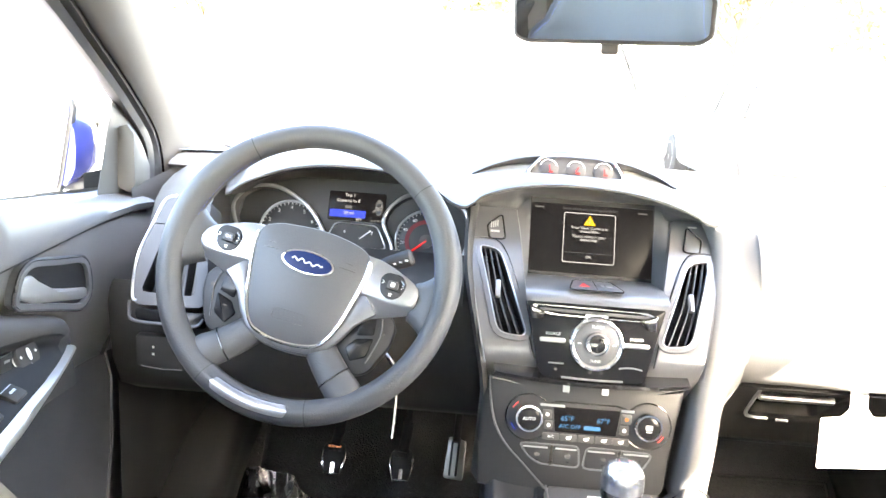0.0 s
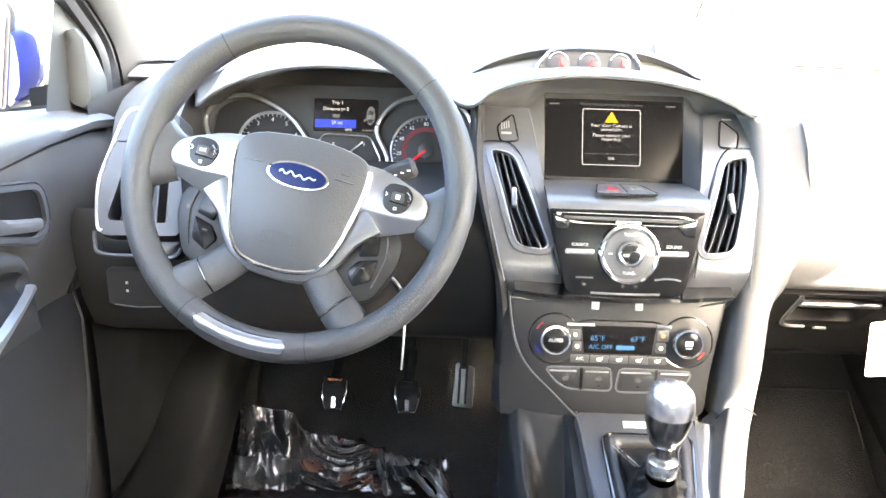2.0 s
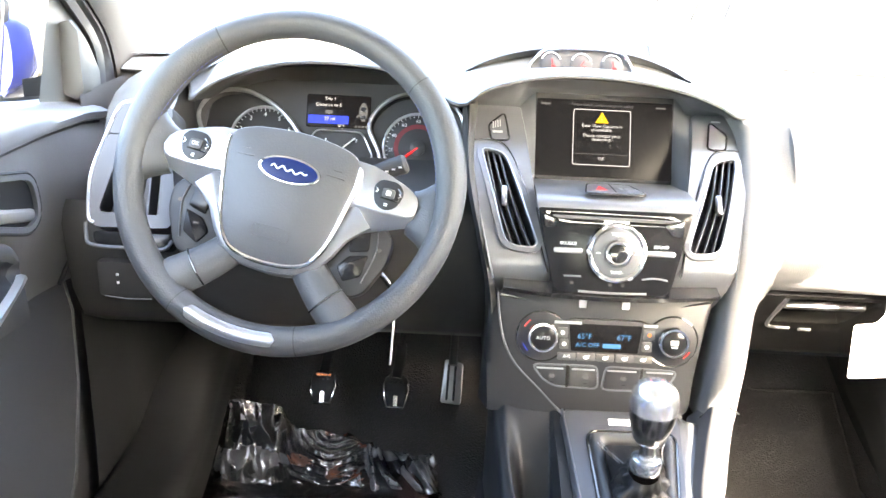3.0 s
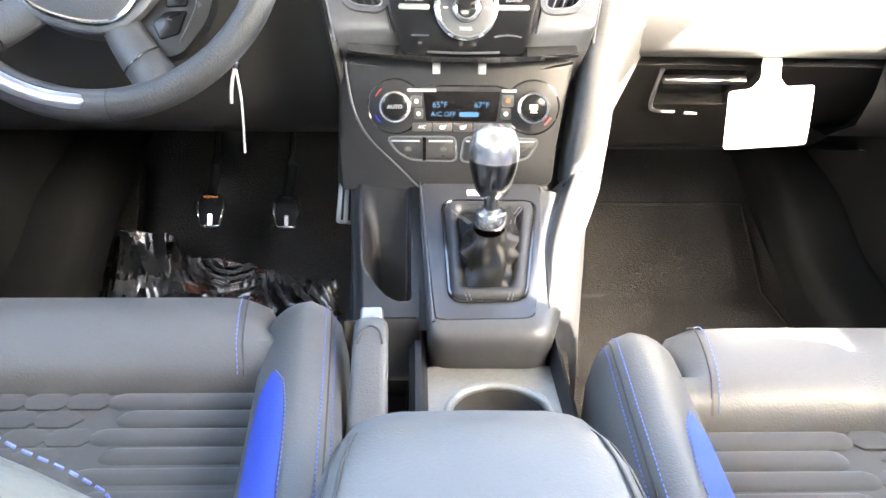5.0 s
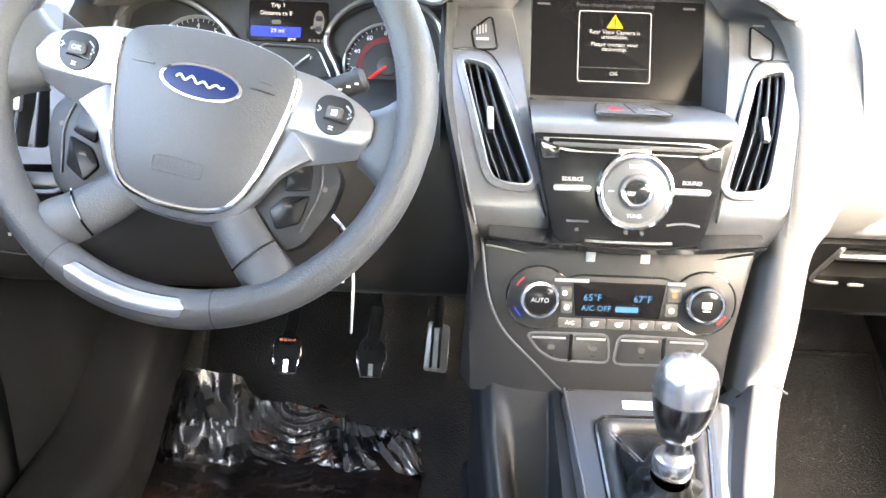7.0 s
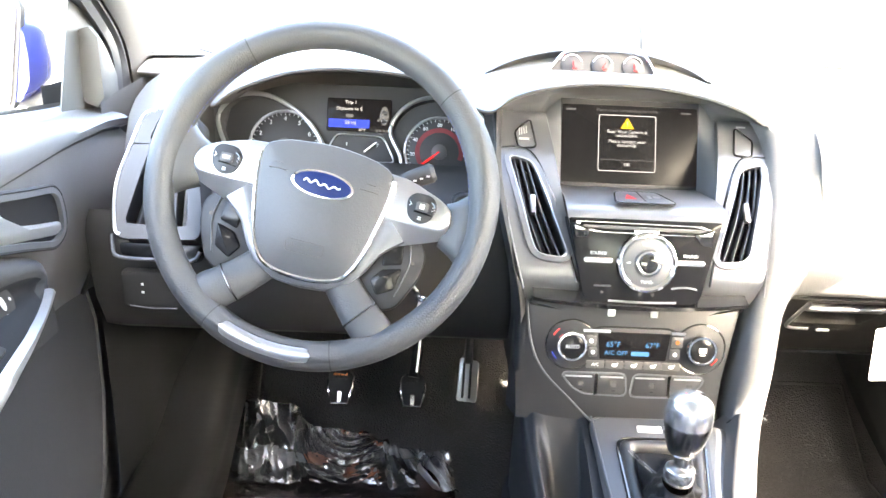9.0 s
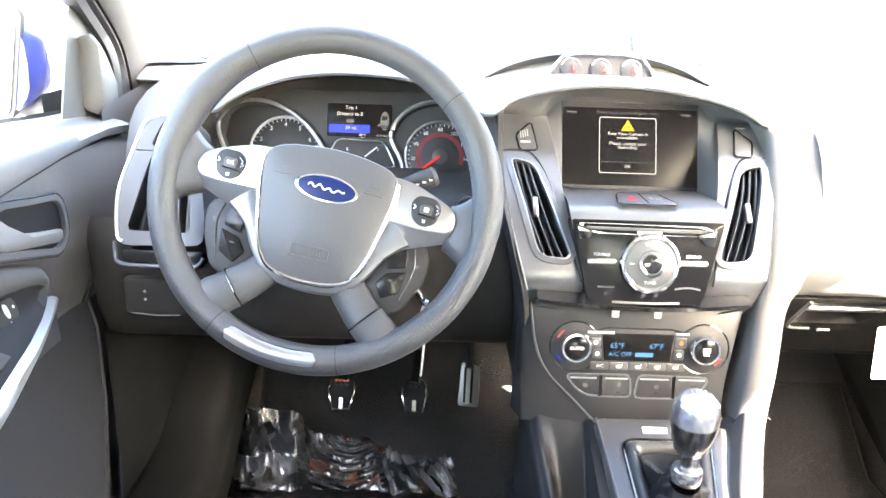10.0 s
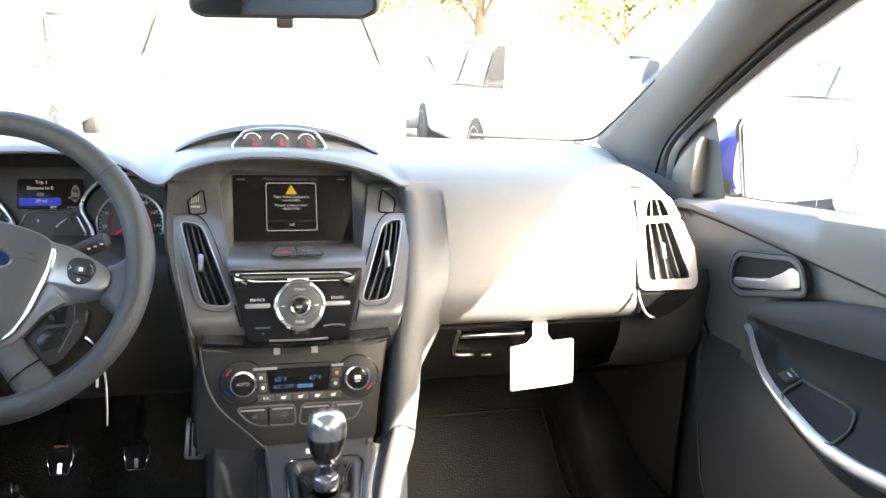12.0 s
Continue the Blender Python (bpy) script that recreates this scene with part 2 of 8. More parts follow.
def rounded(pts, r, seg=4):
    """An outline with its corners rounded by r (one number, or one for each corner)."""
    out, n = [], len(pts)
    for i in range(n):
        p, a, b = Vector(pts[i]), Vector(pts[i - 1]), Vector(pts[(i + 1) % n])
        rr = r[i] if isinstance(r, (list, tuple)) else r
        u, v = (a - p), (b - p)
        k = min(rr, 0.48 * u.length, 0.48 * v.length)
        s, e = p + u.normalized() * k, p + v.normalized() * k
        for j in range(seg + 1):
            w = j / seg
            out.append(tuple((1 - w) ** 2 * s + 2 * w * (1 - w) * p + w * w * e))
    return out


def rect(w, h, x=0.0, y=0.0, r=0.0, seg=4):
    pts = [(x - w / 2, y - h / 2), (x + w / 2, y - h / 2), (x + w / 2, y + h / 2), (x - w / 2, y + h / 2)]
    return rounded(pts, r, seg) if r else pts


def oval(a, b, x=0.0, y=0.0, n=32, start=0.0, end=2 * math.pi):
    full = abs(end - start - 2 * math.pi) < 1e-6
    return [(x + a * math.cos(start + (end - start) * i / (n if full else n - 1)), y + b * math.sin(start + (end - start) * i / (n if full else n - 1))) for i in range(n)]


def shrink(pts, d):
    """The outline moved inwards by d."""
    n = len(pts)
    area = sum(pts[i - 1][0] * pts[i][1] - pts[i][0] * pts[i - 1][1] for i in range(n))
    s = 1.0 if area > 0 else -1.0
    out = []
    for i in range(n):
        a, b = Vector(pts[i - 1]), Vector(pts[(i + 1) % n])
        t = b - a
        if t.length < 1e-9:
            t = Vector((1, 0))
        t.normalize()
        out.append((pts[i][0] - s * t.y * d, pts[i][1] + s * t.x * d))
    return out


def slab(bm, pts, depth, m=None, edge=0.0, z=0.0, dome=0.0):
    """A solid plate with the given outline, its front at height z, with a rounded front edge and, if asked, a domed face."""
    m = m or Matrix()
    cx, cy = sum(p[0] for p in pts) / len(pts), sum(p[1] for p in pts) / len(pts)
    rings = [(pts, z - depth)]
    if edge:
        rings += [(pts, z - edge), (shrink(pts, edge * 0.3), z - edge * 0.3), (shrink(pts, edge), z)]
    else:
        rings += [(pts, z)]
    rows = [[m @ Vector((x, y, h)) for x, y in ring] for ring, h in rings]
    vs = [[bm.verts.new(p) for p in r] for r in rows]
    n = len(pts)
    for p, q in zip(vs, vs[1:]):
        for b in range(n):
            bm.faces.new((p[b], p[(b + 1) % n], q[(b + 1) % n], q[b]))
    bm.faces.new(vs[0][::-1])
    if dome:
        top = rings[-1][0]
        last = vs[-1]
        for k in (0.75, 0.5, 0.25):
            ring = [bm.verts.new(m @ Vector((cx + (x - cx) * k, cy + (y - cy) * k, z + dome * (1 - k * k)))) for x, y in top]
            for b in range(n):
                bm.faces.new((last[b], last[(b + 1) % n], ring[(b + 1) % n], ring[b]))
            last = ring
        mid = bm.verts.new(m @ Vector((cx, cy, z + dome)))
        for b in range(n):
            bm.faces.new((last[b], last[(b + 1) % n], mid))
    else:
        bm.faces.new(vs[-1])
    return bm


def resample(pts, n):
    """n points evenly along a closed outline."""
    p = [Vector(q) for q in pts]
    seg = [(p[(i + 1) % len(p)] - p[i]).length for i in range(len(p))]
    total, out = sum(seg), []
    for k in range(n):
        d, i = total * k / n, 0
        while d > seg[i] and i < len(seg) - 1:
            d -= seg[i]
            i += 1
        out.append(tuple(p[i].lerp(p[(i + 1) % len(p)], d / max(seg[i], 1e-9))))
    return out


def by_angle(pts, n, c):
    """n points of a closed outline at even angles round c."""
    fine = resample(pts, n * 12)
    out = []
    for k in range(n):
        a = 2 * math.pi * k / n
        out.append(min(fine, key=lambda q: abs((math.atan2(q[1] - c[1], q[0] - c[0]) - a + math.pi) % (2 * math.pi) - math.pi)))
    return out


def frame_plate(bm, outer, inner, depth, m=None, edge=0.001, well=0.01, n=72, bend=None):
    """A plate with a hole that goes right through it: outer rim, rounded lips, inner walls."""
    m = m or Matrix()
    c = (sum(p[0] for p in inner) / len(inner), sum(p[1] for p in inner) / len(inner))
    o, i = by_angle(outer, n, c), by_angle(inner, n, c)
    grow = lambda k: [(q[0] + (p[0] - q[0]) * k, q[1] + (p[1] - q[1]) * k) for p, q in zip(o, i)]
    rings = [(o, -depth), (o, -edge)] + [(grow(k), 0.0) for k in (0.96, 0.84, 0.7, 0.55, 0.4, 0.22, 0.05)] + [(i, -edge), (i, -well)]
    if bend:  # below bend[0] the plate curls away with radius bend[1]
        rows = [[m @ Vector((x, y, h - max(0.0, bend[0] - y) ** 2 / (2 * bend[1]))) for x, y in r] for r, h in rings]
        return grid(bm, rows, wrap=True)
    return grid(bm, [[m @ Vector((x, y, h)) for x, y in r] for r, h in rings], wrap=True)


def tube(bm, pts, r, closed=False, seg=8, flat=1.0, up=None):
    """A round (or flattened) bar along points; r may be one number or a list."""
    pts = [Vector(p) for p in pts]
    n, rows = len(pts), []
    for i, p in enumerate(pts):
        a = pts[i - 1] if (i or closed) else p
        b = pts[(i + 1) % n] if (i < n - 1 or closed) else p
        t = (b - a).normalized()
        ref = Vector(up) if up else (Vector((0, 0, 1)) if abs(t.z) < 0.9 else Vector((1, 0, 0)))
        u = t.cross(ref).normalized()
        v = u.cross(t)
        rr = r[i] if isinstance(r, (list, tuple)) else r
        rows.append([p + (u * math.cos(w) + v * math.sin(w) * flat) * rr for w in (2 * math.pi * k / seg for k in range(seg))])
    return grid(bm, rows, wrap=True, closed=closed, cap=not closed)


def turned(bm, profile, m=None, seg=32):
    """A turned solid: profile of (radius, height)."""
    m = m or Matrix()
    rows = [[m @ Vector((r * math.cos(a), r * math.sin(a), h)) for a in (2 * math.pi * k / seg for k in range(seg))] for r, h in profile]
    return grid(bm, rows, wrap=True, cap=True)


def curve(pts, n=24):
    """A smooth line through points."""
    p = [Vector(q) for q in pts]
    out = []
    for i in range(len(p) - 1):
        a, b, c, d = p[max(i - 1, 0)], p[i], p[i + 1], p[min(i + 2, len(p) - 1)]
        k = max(2, n // (len(p) - 1))
        for j in range(k):
            t = j / k
            out.append(0.5 * (2 * b + (c - a) * t + (2 * a - 5 * b + 4 * c - d) * t * t + (3 * b - a - 3 * c + d) * t ** 3))
    out.append(p[-1])
    return out


def lettering(bm, text, size, m, depth=0.0003, align="CENTER"):
    cu = bpy.data.curves.new("letters", "FONT")
    cu.body, cu.size, cu.extrude, cu.align_x, cu.align_y, cu.resolution_u = text, size, depth, align, "CENTER", 2
    ob = bpy.data.objects.new("letters", cu)
    me = bpy.data.meshes.new_from_object(ob)
    me.transform(m)
    bm.from_mesh(me)
    bpy.data.objects.remove(ob)
    bpy.data.curves.remove(cu)
    bpy.data.meshes.remove(me)
    return bm


def up(x, y, z=0.0, turn=0.0):
    return Matrix.Translation((x, y, z)) @ Matrix.Rotation(radians(turn), 4, "Z")


def B():
    return bmesh.new()


def dashes(bm, pts, length, r, lift=(0, 0, 0)):
    """Stitches along a line."""
    p = [Vector(q) + Vector(lift) for q in pts]
    run, pos = [0.0], 0.0
    for a, b in zip(p, p[1:]):
        run.append(run[-1] + (b - a).length)

    def at(d):
        for i in range(len(p) - 1):
            if d <= run[i + 1]:
                return p[i].lerp(p[i + 1], (d - run[i]) / max(run[i + 1] - run[i], 1e-9))
        return p[-1]

    while pos + length * 0.62 < run[-1]:
        tube(bm, [at(pos), at(pos + length * 0.31), at(pos + length * 0.62)], r, seg=5)
        pos += length
    return bm

# ---- cabin shell ----
def yw(x):
    """Where the windscreen meets the dashboard."""
    return 1.86 - 0.34 * x * x


def shell_part(name, bm, material, label, category, sharp=38.0):
    return tagged(part(name, bm, material, None, label, sharp), label, category, "", "structure")


bm = B()
rows = []
for i in range(16):
    y = -1.4 + 0.22 * i
    rows.append([(x, y, 0.262 + 0.004 * math.sin(9 * x + 4 * y) + (max(0.0, y - 1.45) * 0.75)) for x in (-0.74 + 1.48 * k / 14 for k in range(15))])
grid(bm, rows)
shell_part("floor", bm, CARPET, "black carpeted car floor rising to the firewall", "floor")
bm = B()
grid(bm, [[(x, 1.80, z) for x in (-0.8, -0.4, 0, 0.4, 0.8)] for z in (0.24, 0.5, 0.8, 1.0)])
shell_part("firewall", bm, CARPET, "black carpeted firewall behind the pedals", "wall")
for s in (-1, 1):
    bm = B()
    sec = [(p.x, p.y) for p in curve([(0.598, 0.262, 0), (0.603, 0.30, 0), (0.607, 0.335, 0), (0.625, 0.362, 0), (0.68, 0.37, 0), (0.72, 0.36, 0), (0.75, 0.25, 0)], 30)]
    line = curve([(-1.2, 0, 0), (0.9, 0, 0), (1.15, 0, 0.01), (1.3, -0.01, 0.05), (1.45, -0.02, 0.16), (1.8, -0.03, 0.3)], 40)
    grid(bm, [[(s * (x + p.y), p.x, z + p.z) for x, z in sec] for p in line])
    shell_part("sill_trim", bm, KICK, "black plastic door sill trim", "trim", 70)
    bm = B()
    grid(bm, [[(p.x, p.y, 0.28), (p.x - s * 0.006, p.y, 0.45), (p.x - s * 0.004, p.y, 0.65), (p.x, p.y, 0.80)] for p in curve([(s * 0.722, 1.20, 0), (s * 0.702, 1.28, 0), (s * 0.692, 1.36, 0), (s * 0.665, 1.46, 0), (s * 0.635, 1.6, 0), (s * 0.62, 1.8, 0)], 30)])
    shell_part("kick_panel", bm, KICK, "black plastic kick panel in the footwell", "trim", 70)

for s in (-1, 1):
    bm = B()
    grid(bm, [[(s * 0.765, y, z) for y in (1.20, 1.5, 1.90)] for z in (0.15, 0.6, 1.0)])
    shell_part("wall_front_side", bm, RUBBER, "dark inner wing beside the footwell", "wall")

# roof lining, header and rear closing walls
bm = B()
rows = []
for i in range(9):
    y = 0.98 - 0.30 * i
    h = 1.375 + 0.05 * math.sin(math.pi * min(1.0, (i + 1) / 6.0) / 2) - 0.02 * max(0, i - 5)
    rows.append([(x, y + (0.12 * (1 - (x / 0.6) ** 2) if i == 0 else 0.0), h - 0.20 * (abs(x) / 0.6) ** 4 * 0.35) for x in (-0.6 + 1.2 * k / 12 for k in range(13))])
grid(bm, rows)
top = [[(x, y, z + 0.03) for x, y, z in r] for r in rows]
grid(bm, top)
shell_part("ceiling", bm, LINER, "pale grey cloth headliner", "ceiling")
bm = B()
grid(bm, [[(x, -1.42, z) for x in (-0.75, 0, 0.75)] for z in (0.2, 0.7, 1.0)])
grid(bm, [[(x, -1.3, z) for x in (-0.62, 0, 0.62)] for z in (1.0, 1.02)])
shell_part("wall_rear", bm, HARD, "dark rear bulkhead behind the seats", "wall")
# rear panes, header and pillars behind the camera, added to cut fill light
TINTED = clear_glass("tinted_glass", (0.34, 0.38, 0.36))
bm = B()
grid(bm, [[(x * 0.92, -1.40 + 0.10 * abs(x), 1.02), (x * 0.80, -1.28 + 0.10 * abs(x), 1.33)] for x in (-0.5, -0.25, 0.0, 0.25, 0.5)])
shell_part("rear_window", bm, TINTED, "unseen tinted rear window, added to dim light from behind", "window")
bm = B()
grid(bm, [[(x, -1.26, 1.32) for x in (-0.60, 0.0, 0.60)], [(x, -1.30, 1.42) for x in (-0.60, 0.0, 0.60)]])
shell_part("rear_header", bm, LINER, "unseen pale cloth header, added to block light over the rear window", "trim")
for s in (-1, 1):
    bm = B()
    rows = [[(s * 0.735, -1.42, 0.96), (s * 0.735, -0.86, 0.96)], [(s * 0.69, -1.42, 1.12), (s * 0.70, -0.94, 1.12)], [(s * 0.63, -1.40, 1.27), (s * 0.645, -1.0, 1.27)], [(s * 0.58, -1.36, 1.39), (s * 0.60, -0.9, 1.39)]]
    grid(bm, rows)
    grid(bm, [[(s * 0.735, -1.42, 0.96), (s * 0.44, -1.40, 0.98)], [(s * 0.69, -1.42, 1.12), (s * 0.42, -1.36, 1.12)], [(s * 0.63, -1.40, 1.27), (s * 0.40, -1.30, 1.27)], [(s * 0.58, -1.36, 1.39), (s * 0.38, -1.26, 1.39)]])
    shell_part("c_pillar", bm, PILLAR, "unseen grey rear pillar, added to block light", "pillar")
    bm = B()
    grid(bm, [[(s * 0.725, -0.90, 0.96), (s * 0.725, 0.10, 0.97)], [(s * 0.69, -0.95, 1.15), (s * 0.69, 0.08, 1.15)], [(s * 0.625, -0.92, 1.35), (s * 0.625, -0.05, 1.35)]])
    shell_part("rear_side_window", bm, TINTED, "unseen tinted rear side window, added to dim side light", "window")
for s in (-1, 1):
    bm = B()
    grid(bm, [[(s * 0.72, y, z) for y in (-1.42, -0.7, 0.07)] for z in (0.18, 0.6, 0.97)])
    grid(bm, [[(s * 0.60, -1.42, 1.38), (s * 0.60, -0.9, 1.38)], [(s * 0.72, -1.42, 0.97), (s * 0.72, -1.0, 0.97)]])
    shell_part("wall_side", bm, HARD, "dark rear side trim with a window over it", "wall")
    bm = B()
    outer = [(s * 0.735, 0.24, 0.90), (s * 0.72, 0.155, 1.1), (s * 0.655, -0.01, 1.3), (s * 0.60, -0.06, 1.375)]
    inner = [(s * 0.68, 0.24, 0.90), (s * 0.67, 0.155, 1.1), (s * 0.615, -0.01, 1.3), (s * 0.56, -0.06, 1.38)]
    grid(bm, [[Vector(p) + Vector((0, dy, 0)) for p in q] for q, dy in ((outer, 0.0), (inner, 0.005), (inner, -0.11), (outer, -0.12))], closed=True)
    shell_part("b_pillar", bm, PILLAR, "grey trimmed door pillar", "pillar")

# windscreen pillars: cloth trim, black seal, roof rail above the doors
A_IN = [(0.735, 1.70, 1.015), (0.712, 1.50, 1.105), (0.682, 1.30, 1.20), (0.645, 1.12, 1.285), (0.60, 0.96, 1.355), (0.575, 0.80, 1.385), (0.565, 0.40, 1.40), (0.565, -0.10, 1.40)]
A_OUT = [(0.716, 1.285, 0.950), (0.716, 1.298, 1.030), (0.712, 1.215, 1.100), (0.705, 1.08, 1.18), (0.688, 0.93, 1.248), (0.660, 0.74, 1.300), (0.63, 0.35, 1.315), (0.62, -0.10, 1.312)]
for s in (-1, 1):
    a = curve([(s * x, y, z) for x, y, z in A_IN], 42)
    o = curve([(s * x, y, z) for x, y, z in A_OUT], 42)
    bm = B()
    rows = []
    for p, q in zip(a, o):
        mid = p.lerp(q, 0.5)
        inn = (Vector((0, 0.6, 1.0)) - mid).normalized()
        out = -inn
        rows.append([p + Vector((0, 0, 0.02)) + out * 0.02, p, p.lerp(q, 0.18) + inn * 0.018, p.lerp(q, 0.42) + inn * 0.028, p.lerp(q, 0.66) + inn * 0.022, p.lerp(q, 0.74) + inn * 0.012, p.lerp(q, 0.75) + inn * 0.002])
    grid(bm, rows)
    shell_part("a_pillar_trim", bm, PILLAR, "grey cloth-covered windscreen pillar trim", "pillar", 50)
    bm = B()
    rows = []
    for p, q in zip(a, o):
        mid = p.lerp(q, 0.5)
        inn = (Vector((0, 0.6, 1.0)) - mid).normalized()
        rows.append([p.lerp(q, 0.745) + inn * 0.003, p.lerp(q, 0.80) + inn * 0.014, p.lerp(q, 0.86) + inn * 0.004, p.lerp(q, 0.88) + inn * 0.016, p.lerp(q, 0.97) + inn * 0.014, q + inn * 0.004, q - inn * 0.03, p - inn * 0.03 + Vector((0, 0, 0.02))])
    grid(bm, rows)
    shell_part("door_seal", bm, RUBBER, "black rubber seal and window frame along the pillar", "trim", 50)

# windscreen and side glass
bm = B()
rows = []
for i in range(9):
    w = i / 8
    rows.append([(x * (1 - 0.22 * w), yw(x) + 0.04 - w * (yw(x) - 0.93 - 0.16 * (1 - (x / 0.76) ** 2)), 1.0 + w * (0.365 + 0.02 * (1 - (x / 0.76) ** 2))) for x in (-0.76 + 1.52 * k / 16 for k in range(17))])
grid(bm, rows)
glass = shell_part("windscreen", bm, GLASS, "clear curved windscreen glass", "windscreen")
glass.visible_shadow = False
bm = B()
tube(bm, curve([(0.45, yw(0.45) - 0.013, 1.021), (0.60, yw(0.6) - 0.018, 1.021), (0.675, 1.690, 1.022), (0.708, 1.655, 1.032), (0.706, 1.58, 1.066), (0.700, 1.50, 1.103), (0.684, 1.36, 1.168)], 36), [0.0055 - 0.0001 * k for k in range(37)], seg=6)
tube(bm, curve([(-0.722, 1.69, 1.03), (-0.70, 1.63, 1.024), (-0.663, 1.548, 1.0215), (-0.613, 1.468, 1.0195)], 12), [0.002 + 0.0003 * k for k in range(13)], seg=6)
shell_part("windscreen_seal", bm, RUBBER, "black seal at the foot of the windscreen", "trim")

# ---- dashboard ----
def table(x, pts):
    if x <= pts[0][0]:
        return pts[0][1:]
    for a, b in zip(pts, pts[1:]):
        if x <= b[0]:
            w = (x - a[0]) / (b[0] - a[0])
            w = w * w * (3 - 2 * w) * 0.5 + w * 0.5
            return tuple(p + (q - p) * w for p, q in zip(a[1:], b[1:]))
    return pts[-1][1:]


EDGE = [(-0.70, 1.36, 1.008), (-0.62, 1.34, 1.008), (-0.585, 1.30, 1.004), (-0.56, 1.24, 0.996), (-0.548, 1.205, 0.990), (-0.515, 1.2, 1.013), (-0.462, 1.2, 1.034), (-0.418, 1.2, 1.043), (-0.374, 1.2, 1.046),
        (-0.315, 1.2, 1.044), (-0.28, 1.2, 1.039), (-0.24, 1.195, 1.026), (-0.205, 1.17, 1.008), (-0.183, 1.15, 1.008), (-0.163, 1.15, 1.024), (-0.128, 1.15, 1.037), (-0.079, 1.148, 1.046),
        (-0.03, 1.146, 1.048), (0.028, 1.146, 1.045), (0.086, 1.148, 1.035), (0.132, 1.15, 1.02), (0.16, 1.157, 1.006), (0.185, 1.171, 1.004), (0.22, 1.176, 1.004), (0.40, 1.174, 1.005), (0.56, 1.178, 1.003), (0.60, 1.19, 1.002), (0.64, 1.23, 1.0), (0.70, 1.31, 0.992)]
FINE = [tuple(p) for p in curve(EDGE, 8 * (len(EDGE) - 1))]


def edge_at(x):
    """Depth and height of the front edge of the dashboard top."""
    for a, b in zip(FINE, FINE[1:]):
        if a[0] <= x <= b[0]:
            w = (x - a[0]) / max(1e-9, b[0] - a[0])
            return a[1] + (b[1] - a[1]) * w, a[2] + (b[2] - a[2]) * w
    return FINE[-1][1:] if x > 0 else FINE[0][1:]


dash = thing("dashboard", "charcoal soft-touch dashboard with a hooded gauge binnacle", "dashboard")
bm = B()
rows = []
xs = [-0.70 + 1.40 * k / 160 for k in range(161)]
for x in xs:
    ye, ze = edge_at(x)
    y0 = yw(x) + 0.03
    k = max(0.0, ze - 1.0)
    hood = -0.56 < x < 0.17
    tuck = 0.045 if hood else 0.0
    r = [(x, y0, 1.005), (x, y0 - 0.15, 1.02), (x, y0 - 0.32, 1.022 + 0.15 * k), (x, ye + 0.14, 1.016 + 0.42 * k), (x, ye + 0.05, ze - 0.001 + (0.01 if not hood else 0.002)), (x, ye + 0.012, ze), (x, ye, ze - 0.005)]
    if hood:
        r += [(x, ye + 0.001, ze - 0.008), (x, ye + 0.012, ze - 0.010), (x, ye + 0.06, ze - 0.011)]
    else:
        r += [(x, ye + 0.002, ze - 0.010), (x, ye + 0.01, ze - 0.012), (x, ye + 0.06, ze - 0.014)]
    sink = 0.05 * max(0.0, (x - 0.58) / 0.12) ** 2
    rows.append([(px, py, pz - sink * min(1.0, max(0.0, (1.60 - py) / 0.2))) for px, py, pz in r])
grid(bm, rows)
part("top_pad", bm, DASH, dash, "soft charcoal dashboard top with arched hoods", 60)

FASCIA = [(1.172, 1.001), (1.152, 0.992), (1.128, 0.968), (1.104, 0.925), (1.086, 0.885), (1.076, 0.858), (1.0725, 0.842), (1.0755, 0.826), (1.083, 0.811), (1.093, 0.799), (1.106, 0.790), (1.125, 0.784), (1.25, 0.782)]
bm = B()
lead = [0.225 - 0.040 * min(1.0, max(0.0, (0.865 - z) / 0.045)) for y, z in FASCIA]
grid(bm, [[(x0 + (0.547 - x0) * k / 24, y, z) for x0, (y, z) in zip(lead, FASCIA)] for k in range(25)])
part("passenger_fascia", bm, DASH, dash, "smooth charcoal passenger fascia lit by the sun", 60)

# driver's side under the binnacle
bm = B()
grid(bm, [[(x, y, z) for y, z in [(1.24, 0.91), (1.16, 0.895), (1.135, 0.88), (1.125, 0.86), (1.125, 0.80), (1.13, 0.74), (1.155, 0.69), (1.22, 0.655), (1.45, 0.645)]] for x in (-0.555 + 0.42 * k / 12 for k in range(13))])
grid(bm, [[(-0.572, 1.30, 0.90), (-0.572, 1.30, 1.0)], [(-0.568, 1.20, 0.88), (-0.568, 1.20, 0.982)], [(-0.560, 1.14, 0.88), (-0.558, 1.165, 0.965)]])
grid(bm, [[(-0.183, 1.34, 0.90), (-0.183, 1.34, 1.01)], [(-0.183, 1.17, 0.88), (-0.183, 1.17, 1.004)], [(-0.18, 1.12, 0.86), (-0.18, 1.14, 0.985)]])
part("driver_fascia", bm, KNEE, dash, "black plastic knee panel below the wheel", 60)
bm = B()
grid(bm, [[(x, y, z) for y, z in ((1.25, 0.65), (1.35, 0.62), (1.8, 0.60))] for x in (-0.68, -0.14)])
part("underside", bm, KNEE, dash)
bm = B()
grid(bm, [[(x, y, z) for y, z in ((1.348, 0.592), (1.43, 0.575), (1.8, 0.56))] for x in (0.14, 0.68)])
part("underside", bm, KNEE, dash)
